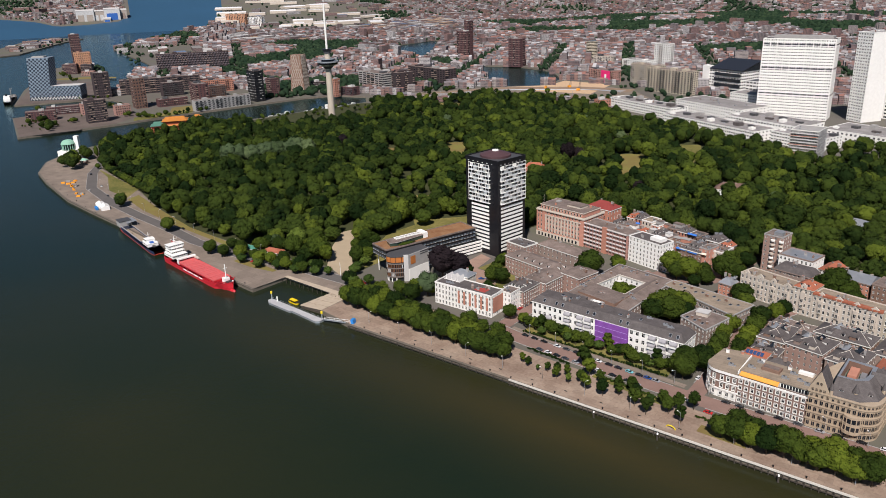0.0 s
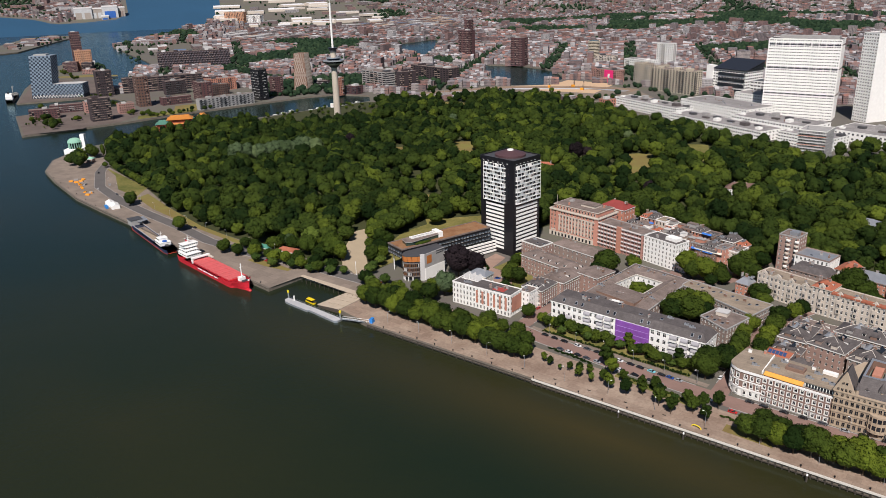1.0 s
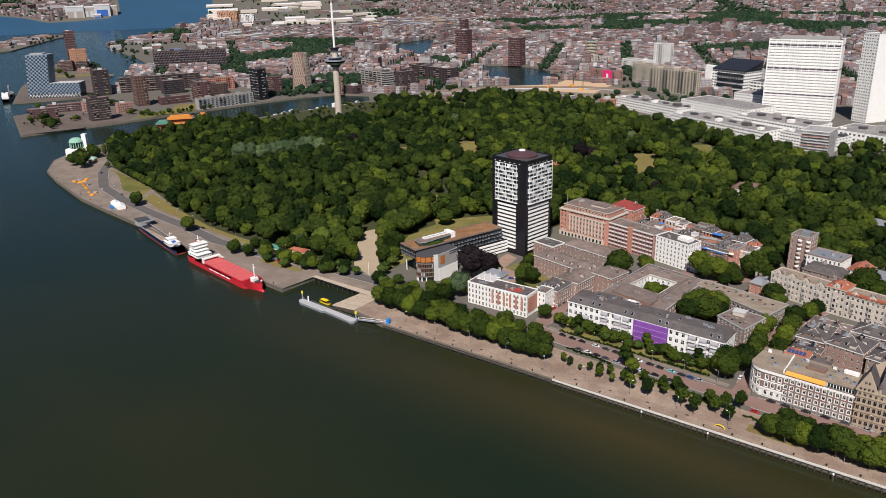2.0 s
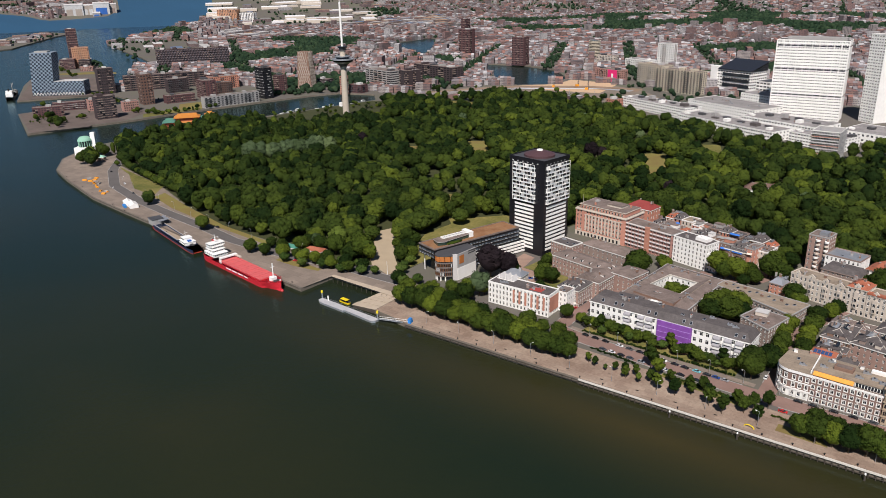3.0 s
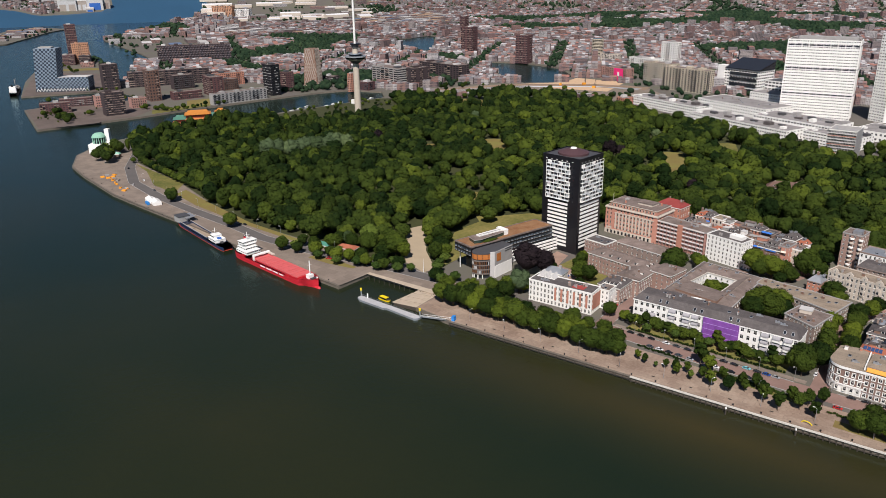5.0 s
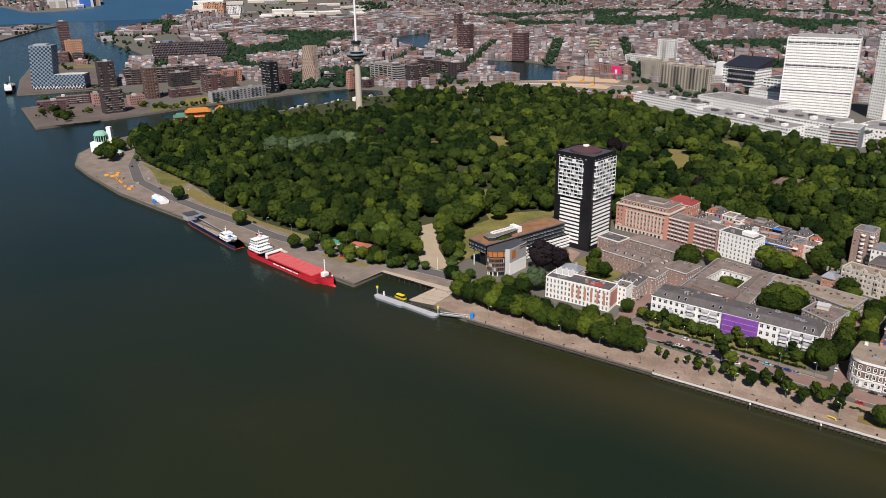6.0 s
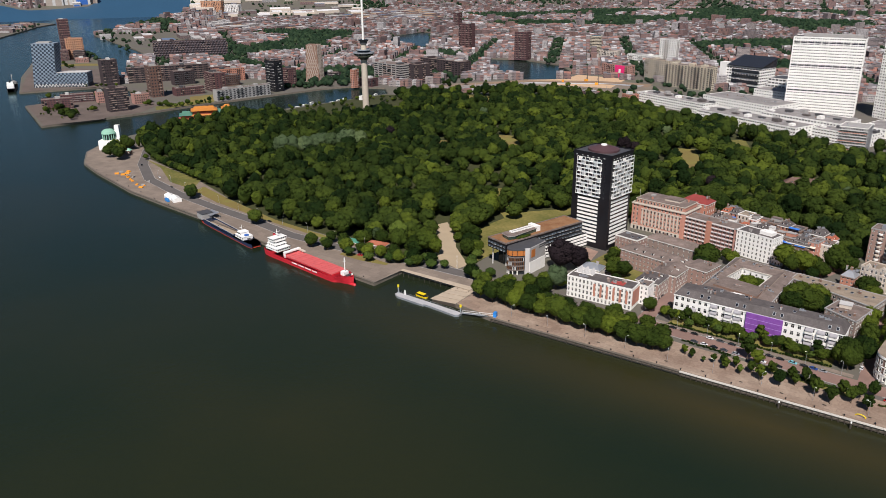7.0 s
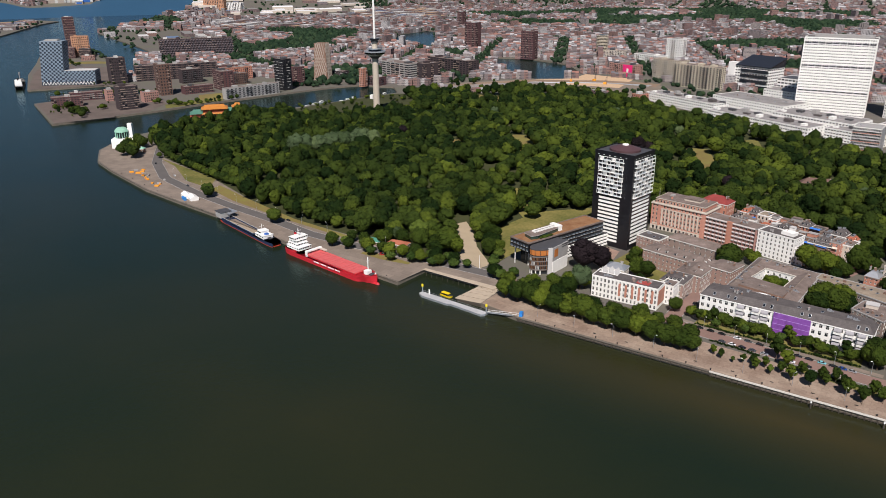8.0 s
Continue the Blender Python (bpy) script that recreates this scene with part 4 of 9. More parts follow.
    s.box(12, 20, -0.5, -0.42, 17.5, 18.3, DARKGREY)
    part("window_band", s, root).matrix_local = side
    for k in range(5):
        p = grown(0.97)[k + 1]
        s = Shell()
        s.tube(p[0], p[1], 0, 3.4, 0.45, 0.45, WHITE, 8)
        part("column", s, root)
    for u, v in ((2, 3.5), (12, 8)):
        s = Shell()
        s.tube(u, v, 0, 14.4, 0.4, 0.4, WHITE, 8)
        part("column", s, root)


low_office()

# ---- the white terrace ----
terr = house("terrace_house", "long white stucco terrace with grey slate roof and awnings", -234, 382.5, -2.0, 100.5, 17, 15, 3, 27, 4, WHITE, "mansard", ROOF_GREY, 1.85, 0.56, style="", rise=4.0, cornice=WHITE, clutter=14, base=1.2)
AWN = Shell()
for k in range(5):
    a0, a1 = math.pi / 2 * k / 5, math.pi / 2 * (k + 1) / 5
    p = [(-2.1, -1.9 * math.sin(a0), 1.9 * math.cos(a0)), (2.1, -1.9 * math.sin(a0), 1.9 * math.cos(a0)), (2.1, -1.9 * math.sin(a1), 1.9 * math.cos(a1)), (-2.1, -1.9 * math.sin(a1), 1.9 * math.cos(a1))]
    AWN.face(p[::-1], SHADEMAT)
    for x in (-2.1, 2.1):
        AWN.face([(x, 0, 0), (x, p[0][1], p[0][2]), (x, p[3][1], p[3][2])], SHADEMAT)
AWNM = AWN.mesh("awning")
BALC = Shell()
BALC.box(-2.2, 2.2, -2.0, 0, -0.25, 0.0, WHITE)
BALC.box(-2.2, 2.2, -2.0, -1.9, 0.0, 1.0, WHITE)
BALC.box(-2.2, -2.1, -1.9, 0, 0.0, 1.0, WHITE)
BALC.box(2.1, 2.2, -1.9, 0, 0.0, 1.0, WHITE)
BALM = BALC.mesh("balcony")
for u in (26, 35, 40.5, 82, 88.5, 95):
    for k, z in enumerate((2.2, 6.6, 11.0)):
        if u == 26 and k == 0:
            continue
        bal = put("balcony", BALM, terr, pose(u, 0, z))
        put("awning", AWNM, bal, pose(0, -0.05, 1.4))
put("awning", AWNM, terr, pose(13, -0.05, 6.5))
s = Shell()
for k in range(4):
    s.box(46 + 0.0, 67, -1.7, -1.6, 1.0 + k * 3.6, 4.3 + k * 3.6, PURPLE)
    s.box(46, 67, -1.75, -1.58, 4.3 + k * 3.6, 4.6 + k * 3.6, mat("purple_net_fold", (0.42, 0.25, 0.62), 0.8))
s.box(45.9, 46, -1.7, 0, 1, 15.2, PURPLE)
s.box(67, 67.1, -1.7, 0, 1, 15.2, PURPLE)
scf = thing("scaffold", "scaffold wrapped in purple netting before the terrace", "scaffold", terr.matrix_world.copy())
part("netting", s, scf)
for k in range(9):
    p = Shell()
    p.rod((46.2 + k * 2.6, -1.55, 0), (46.2 + k * 2.6, -1.55, 15.6), 0.07, STEEL)
    part("scaffold_pole", p, scf)
rng = random.Random(5)
for k in (1, 3, 4, 8, 9, 13, 14, 20, 21):
    put("skylight", skylight_mesh(), terr, pose(4 + k * 4.4, 1.55, 17.0, 52, 0, 0))

# ---- courtyard building behind the terrace ----
def block_walls(root, loop, H, wall, floors, step, wm, out=1, gutter=GREY, edges=None):
    """Walls on a closed outline (anticlockwise: out=1 seen from outside), with gutters and rows of windows."""
    area = sum(loop[k][0] * loop[(k + 1) % len(loop)][1] - loop[(k + 1) % len(loop)][0] * loop[k][1] for k in range(len(loop)))
    sg = (1 if area > 0 else -1) * out
    s = Shell()
    for k in range(len(loop)):
        a, b = Vector(loop[k]), Vector(loop[(k + 1) % len(loop)])
        s.face([(a.x, a.y, 0), (b.x, b.y, 0), (b.x, b.y, H), (a.x, a.y, H)], wall)
        d = b - a
        g = Shell()
        g.box(-0.3, d.length + 0.3, -0.35, 0.35, H - 0.4, H + 0.35, gutter)
        put("gutter", g.mesh("gutter"), root, pose(a.x, a.y, 0, 0, 0, math.degrees(math.atan2(d.y, d.x))))
        if edges is not None and k not in edges:
            continue
        o = Vector((d.y, -d.x)).normalized() * sg
        n = int(d.length / step)
        for q in range(n):
            for z in [1.2 + (H - 0.6) / floors * f for f in range(floors)]:
                p = a + d * ((q + 0.5) / n) + o * 0.06
                put("window", wm, root, pose(p.x, p.y, z, 0, 0, math.degrees(math.atan2(o.y, o.x)) + 90))
    part("wall", s, root)


cb = thing("courtyard_building", "brown brick building with pitched wings round a planted courtyard", "building")
outer = [(-226, 404), (-180, 406), (-176, 470), (-220, 479)]
inner = [(-217, 431), (-193, 431), (-190, 456), (-211, 460)]
TAKEN.append(outer)
ring_window = window_mesh(1.3, 1.9, WHITE_FRAME)
block_walls(cb, outer, 12, BRICK_GREY, 3, 4.0, ring_window, edges=(1,))
block_walls(cb, inner, 12, WHITE, 3, 3.6, ring_window, out=-1, gutter=RAILWHITE, edges=(0, 1, 2, 3))
ridge = [tuple(o[k] * 0.5 + i[k] * 0.5 for k in (0, 1)) for o, i in zip(outer, inner)]
for k in range(4):
    q = (k + 1) % 4
    for lo, cover in ((outer, ROOF), (inner, ROOF)):
        s = Shell()
        s.face([(lo[k][0], lo[k][1], 12.2), (lo[q][0], lo[q][1], 12.2), (ridge[q][0], ridge[q][1], 14.6), (ridge[k][0], ridge[k][1], 14.6)], cover)
        part("roof", s, cb)
    s = Shell()
    s.rod((ridge[k][0], ridge[k][1], 14.6), (ridge[q][0], ridge[q][1], 14.6), 0.16, ROOF_TAN)
    part("roof_ridge", s, cb)
# low hall between the terrace and the court
s = Shell()
hall = [(-218, 413), (-189, 407), (-187, 424), (-215, 431)]
s.prism(hall, 12.0, 14.9, BRICK_BROWN, ROOF)
part("roof_hall", s, cb)
s = Shell()
s.box(-225, -208, 404.5, 408, 12.4, 14.6, ROOF_GREY)
s.box(-205, -196, 403.5, 407.5, 12.4, 14.4, GREY)
s.box(-203, -198, 404.5, 406.5, 14.4, 14.9, WHITE)
part("roof_plant", s, cb)
rng = random.Random(12)
for k in range(34):
    a, b = ridge[k % 4], ridge[(k + 1) % 4]
    t = rng.uniform(0.1, 0.9)
    x, y = a[0] + (b[0] - a[0]) * t + rng.uniform(-2.5, 2.5), a[1] + (b[1] - a[1]) * t + rng.uniform(-2.5, 2.5)
    kind = rng.choice(("chimney", "skylight", "roof_vent"))
    put(kind, {"chimney": chimney_mesh(1.0, 0.8, 1.4, BRICK_BROWN), "skylight": skylight_mesh(), "roof_vent": vent_mesh()}[kind], cb, pose(x, y, 13.7, 0, 0, rng.choice((0, 90))))
s = Shell()
s.prism([(-178, 411), (-170, 409), (-169, 416), (-177, 418)], 0, 4.5, BRICK_RED, TILE_RED)
an = thing("garden_house", "low brick annex with a red roof in the garden", "building")
part("wall", s, an)

# ---- town houses near the river ----
STREETBRICK = mat("weathered_street_brick", (0.31, 0.205, 0.17), 0.9, var=0.18)
house("town_house", "white and red brick mansion with stone bands", -305.5, 372.5, 0.5, 46.5, 14, 15, 4, 17, 5, WHITE, "flat", ROOF_GREY, 1.3, 0.64, style="surround", ground=WHITE, clutter=9, cornice=WHITE)
m_ = thing("facade_pier", "red brick facade piers of the mansion", "facade")
for k in range(6):
    s = Shell()
    s.box(-286 + k * 4.6, -284.6 + k * 4.6, 372.2, 372.6, 4.4, 13.4, BRICK_RED)
    part("pier", s, m_)
s = Shell()
s.box(-259.0, -258.7, 374.5, 386, 3.0, 13.4, BRICK_RED)
part("pier", s, m_)
rp = thing("roof_terrace", "red-floored roof terrace on the mansion", "terrace", pose(-271, 378.5, 15.16, 0, 0, 0.5))
s = Shell()
s.box(-4.5, 4.5, -2.6, 3.6, 0, 0.12, mat("red_roof_felt", (0.36, 0.06, 0.05), 0.85))
part("floor", s, rp)
for k in range(5):
    s = Shell()
    s.rod((-4.5 + k * 2.2, 3.5, 0.1), (-4.5 + k * 2.2, 3.5, 1.2), 0.05, STEEL, 4)
    part("post", s, rp)
for k in range(3):
    s = Shell()
    gp = thing("glass_gable", "glazed pointed gable roof behind the mansion", "roof", pose(-302 + k * 4.6, 386.2, 15.1, 0, 0, 0.5), "glazed gables")
    s.solid([(-2.2, -5, 0), (2.2, -5, 0), (2.2, 2, 0), (-2.2, 2, 0), (0, -5, 3.4), (0, 2, 3.4)], [(0, 1, 4), (1, 2, 5, 4), (2, 3, 5), (3, 0, 4, 5)], PALEROOF)
    part("roof", s, gp)
    s = Shell()
    s.box(-2.3, 2.3, -5.3, -5.05, -0.8, 0.4, WHITE)
    s.tube(0, -5.2, 0.4, 4.6, 0.3, 0.08, WHITE, 6)
    part("finial", s, gp)
house("town_house", "white rendered corner house with flat roof", -262, 387, -2, 9, 11, 13.5, 4, 3, 4, WHITE, "flat", ROOF, 1.1, 0.55, clutter=2)
house("town_house", "red brick street house with white ground floor", -266, 398, -3, 16, 20, 12.5, 4, 4, 8, STREETBRICK, "hip", ROOF_GREY, 1.15, 0.6, style="sill", ground=WHITE, rise=3, clutter=4, dormers=4)
house("town_house", "grey brick street house with slate roof", -262, 418, -6, 18, 20, 13, 4, 4, 8, STREETBRICK, "gable", ROOF, 1.15, 0.6, style="sill", rise=3, clutter=3, dormers=2)
house("school_building", "long grey brick building with brown pitched roof", -297, 447, -13, 52, 17, 13.5, 4, 16, 5, STREETBRICK, "hip", ROOF, 1.3, 0.5, rise=3.2, clutter=6, dormers=5)
house("town_house", "grey brick row with flat brown roof", -246, 440, -13, 17, 20, 13, 4, 4, 7, STREETBRICK, "hip", ROOF, 1.2, 0.5, rise=2.6, clutter=4)
house("town_house", "brown brick house with white ground floor by the tower", -311, 470, -13, 20, 14, 14.5, 4, 7, 4, STREETBRICK, "flat", ROOF_GREY, 1.1, 0.55, ground=WHITE, clutter=3)
house("town_house", "grey house with pitched brown roof behind the school", -291, 484, -13, 45, 13, 12.5, 3, 10, 3, BRICK_GREY, "hip", ROOF, 1.2, 0.5, rise=4, clutter=4)
house("pavilion_house", "small pale house with glazed gable roof", -303, 388, 0, 14, 10, 17, 4, 3, 3, BEIGE, "hip", STEEL, 1.2, 0.5, rise=3, clutter=1)
TAKEN.append([(-240, 714), (-206, 710), (-208, 738), (-240, 738)])
HOTELBRICK = mat("salmon_brick", (0.53, 0.25, 0.185), 0.9, var=0.12)
# hotel, flats, white block
hot = house("brick_hotel", "large red brick hotel with cream stone pilasters", -323, 535.5, -9, 49, 27, 23.2, 6, 15, 8, HOTELBRICK, "flat", ROOF, 1.3, 0.6, frame=BEIGE, style="sill", cornice=BEIGE, clutter=0)
for k in range(3, 14):
    p = Shell()
    u = k * 49 / 15
    p.box(u - 0.62, u + 0.62, -0.35, -0.02, 5.2, 18.6, BEIGE)
    part("pilaster", p, hot, "cream stone pilaster")
for u0, u1 in ((-0.1, 1.2), (6.6, 8.6), (46.2, 49.1)):
    p = Shell()
    p.box(u0, u1, -0.5, -0.02, 0, 22.4, HOTELBRICK)
    part("brick_pier", p, hot, "plain red brick corner pier")
s = Shell()
s.box(1.2, 6.6, -0.3, -0.02, 4.6, 5.6, BEIGE)
s.box(8.6, 46.2, -0.4, -0.02, 18.6, 19.4, BEIGE)
s.box(-0.7, 49.7, -0.9, -0.02, 22.4, 23.3, BEIGE)
s.box(49.02, 49.8, -0.02, 27.3, 22.4, 23.3, BEIGE)
part("stone_band", s, hot, "cream stone band")
s = Shell()
s.box(-0.2, 45.0, -0.7, -0.05, 0, 3.9, BEIGE)
part("stone_base", s, hot, "cream stone ground floor")
for k in range(12):
    s = Shell()
    u = 3.0 + k * 3.55
    s.prism([(u - 0.8, -0.8), (u + 0.8, -0.8), (u + 0.8, -0.66), (u - 0.8, -0.66)], 0.4, 3.1, GLASS, GLASS)
    part("ground_window", s, hot)
s = Shell()
s.box(2.4, 46.6, 2.2, 24.6, 23.3, 26.6, HOTELBRICK)
s.box(1.8, 47.2, 1.6, 25.2, 26.6, 27.1, BEIGE)
s.box(2.4, 46.6, 2.2, 24.6, 27.1, 27.25, ROOF)
part("attic", s, hot, "set-back brick attic with a cream cornice")
for k in range(14):
    s = Shell()
    u = 4.2 + k * 3.05
    s.box(u - 0.85, u + 0.85, 2.0, 2.18, 23.7, 25.8, BEIGE)
    s.box(u - 0.55, u + 0.55, 1.94, 2.0, 24.0, 25.5, GLASS)
    part("attic_window", s, hot)
s = Shell()
s.box(24, 38, 10, 20, 27.25, 29.0, BEIGE)
s.box(23.6, 38.4, 9.6, 20.4, 29.0, 29.25, ROOF)
part("roof_room", s, hot, "pale plant room on the roof")
s = Shell()
s.box(9, 12, 14, 18, 27.25, 28.4, GREY)
s.box(14, 15.2, 6, 7.2, 27.25, 29.0, BRICK_RED)
s.box(41, 42.2, 18, 19.2, 27.25, 29.2, BRICK_RED)
part("vent", s, hot)
s = Shell()
s.rod((4, 4, 27.2), (4, 4, 35), 0.12, RAILWHITE, 5)
part("flagpole", s, hot, "white flagpole")
house("town_house", "house with steep red tiled roof and small towers", -290, 562, -9, 24, 16, 24, 5, 6, 4, BRICK_RED, "hip", mat("crimson_tiles", (0.25, 0.045, 0.04), 0.85), 1.2, 0.5, rise=5, clutter=3)
PINKBRICK = mat("pink_brick", (0.40, 0.22, 0.185), 0.9, var=0.12)
fl = house("flat_block", "pinkish brick flats with white balcony bands", -275.5, 529.5, -14.5, 45, 15, 20, 6, 14, 4, PINKBRICK, "flat", ROOF, 1.9, 0.5, style="wide", clutter=5, cornice=GREY)
for k in range(6):
    s = Shell()
    s.box(1, 44, -1.2, -0.02, k * 3.33 + 3.0, k * 3.33 + 3.45, GREY)
    s.box(1, 44, -1.25, -1.15, k * 3.33 + 3.45, k * 3.33 + 4.45, mat("pale_balcony_panel", (0.74, 0.68, 0.66), 0.8))
    part("balcony", s, fl)
for k in range(14):
    s = Shell()
    s.box(0.3 + k * 3.4, 0.65 + k * 3.4, -1.28, -0.02, 0, 19.6, PINKBRICK)
    part("pier", s, fl)
s = Shell()
s.box(20.5, 25, -1.6, -0.02, 0, 21.5, BRICK_RED)
part("stair_tower", s, fl, "red brick stair tower")
wb = house("white_block", "white stucco apartment block with a roof terrace", -231, 518.5, -17, 30, 15, 20, 6, 9, 5, WHITE, "flat", ROOF_GREY, 1.25, 0.62, clutter=3, cornice=WHITE)
s = Shell()
s.box(16, 26, 5, 12, 20.1, 22.6, WHITE)
part("roof_room", s, wb, "white room on the roof terrace")
house("white_block", "lower white stepped annex of the apartment block", -202.0, 511.5, -17, 7.5, 12, 13, 4, 3, 4, WHITE, "flat", ROOF_GREY, 1.15, 0.5, clutter=1, cornice=WHITE)
# rows behind
rng = random.Random(31)
ROWWALLS = (BRICK_BROWN, BRICK_RED, BRICK_GREY, BRICK_BROWN, HOTELBRICK, BEIGE)
AWNINGS = [mat("awning_cloth_%d" % k, col, 0.8) for k, col in enumerate(((0.04, 0.17, 0.55), (0.62, 0.20, 0.08), (0.70, 0.62, 0.52)))]
for row, (x0, y0, run, dep) in enumerate(((-262, 552, 92, 13), (-258, 573, 96, 13))):
    u = 0.0
    k = 0
    while u < run - 4:
        w = rng.choice((6.5, 7.5, 8.5, 10.0))
        H = rng.uniform(13.5, 17.5) - u * 0.02
        roof = rng.choice(("flat", "flat", "flat", "mansard", "hip"))
        cover = rng.choice((ROOF, ROOF, ROOF_GREY, ROOF_TAN)) if roof == "flat" else rng.choice((ROOF_GREY, TILE_RED, ROOF_GREY))
        ca, sa = math.cos(radians(-13)), math.sin(radians(-13))
        wall = rng.choice(ROWWALLS)
        h = house("town_house", "narrow %s town house in a dense row" % ("pale stone" if wall is BEIGE else "brick"), x0 + ca * u, y0 + sa * u, -13, w - 0.15, dep + rng.uniform(-1, 3), H, 4, max(2, int(w / 2.6)), 3 if u + w > run - 4 else 0, wall, roof, cover, 1.2, 0.55,
                  rise=rng.uniform(2.5, 4), clutter=3, group="town house rows", dormers=2 if roof != "flat" else 0, cornice=rng.choice((BRICK_GREY, WHITE, GREY)), joined=row == 1)
        if roof == "flat" and rng.random() < 0.6:
            s = Shell()
            a, d = rng.uniform(0.8, 1.6), rng.uniform(3, 7)
            tone = rng.choice((WHITE, GREY, BRICK_BROWN, BRICK_RED))
            s.box(a, w - 1.2, d, d + 4.5, H + 0.15, H + 2.8, tone)
            s.box(a - 0.2, w - 1.0, d - 0.3, d + 4.7, H + 2.8, H + 3.0, rng.choice((ROOF, GREY, PALEROOF)))
            part("roof_room", s, h)
        if rng.random() < 0.55:
            s = Shell()
            z = rng.choice((H - 3.2, H - 6.6, H + 2.3 if roof == "flat" else H - 3.2))
            s.box(0.8, w - 1.0, -1.9, 0, 0, 0.15, rng.choice(AWNINGS), Matrix.Translation((0, -0.05, z)) @ Matrix.Rotation(radians(28), 4, 'X'))
            part("awning", s, h)
        u += w
        k += 1
house("town_house", "brown brick corner house with a slate mansard roof", -197, 536, -13, 18, 12, 12, 4, 6, 3, BRICK_BROWN, "mansard", ROOF_GREY, 1.15, 0.52, rise=3.5, clutter=5, group="town house rows", dormers=3, cornice=WHITE)
house("town_house", "pale brick end house of the row", -180, 541, -13, 14, 16, 13, 4, 5, 4, BEIGE, "flat", ROOF, 1.15, 0.52, clutter=5, group="town house rows", cornice=WHITE)
# houses east of the court
lb = thing("school_building", "long brown brick building with flat roof and ribbon windows", "building")
loop = [(-178, 459), (-125, 436), (-119, 459), (-176, 470.5)]
TAKEN.append(loop)
block_walls(lb, loop, 12.3, BRICK_GREY, 3, 3.0, window_mesh(2.2, 1.9, WHITE_FRAME, "wide"), edges=(0, 1))
s = Shell()
s.face([(p[0], p[1], 12.4) for p in loop], ROOF_TAN)
part("roof", s, lb)
for k in range(12):
    t = (k + 0.5) / 12
    put("skylight" if k % 3 else "chimney", skylight_mesh() if k % 3 else chimney_mesh(1.8, 0.8, 1.5, BRICK_BROWN), lb, pose(-175 + 50 * t, 464 - 15 * t + (k % 2) * 3, 12.5, 0, 0, -20))
gh = thing("town_house", "grey brown brick house with flat roof and white cornice", "building")
loop = [(-150, 417), (-131, 406), (-125, 430), (-145, 434.5)]
TAKEN.append(loop)
block_walls(gh, loop, 13, BRICK_GREY, 4, 2.9, window_mesh(1.2, 1.8, WHITE_FRAME), edges=(0, 1))
s = Shell()
s.face([(p[0], p[1], 13.1) for p in loop], ROOF)
part("roof", s, gh)
s = Shell()
s.box(-143, -136, 423, 429, 13.15, 15.4, BEIGE)
s.box(-143.3, -135.7, 422.7, 429.3, 15.4, 15.7, PALEROOF)
part("roof_room", s, gh)
for k in range(6):
    put("chimney" if k % 2 else "skylight", chimney_mesh(1.2, 0.8, 1.5, BRICK_BROWN) if k % 2 else skylight_mesh(), gh, pose(-146 + 2.6 * k, 417 - 0.9 * k + (k % 2) * 2, 13.2))
# round-cornered corner block and its neighbour
BRICK_PINK = mat("weathered_pink_brick", (0.235, 0.155, 0.128), 0.9, var=0.15)


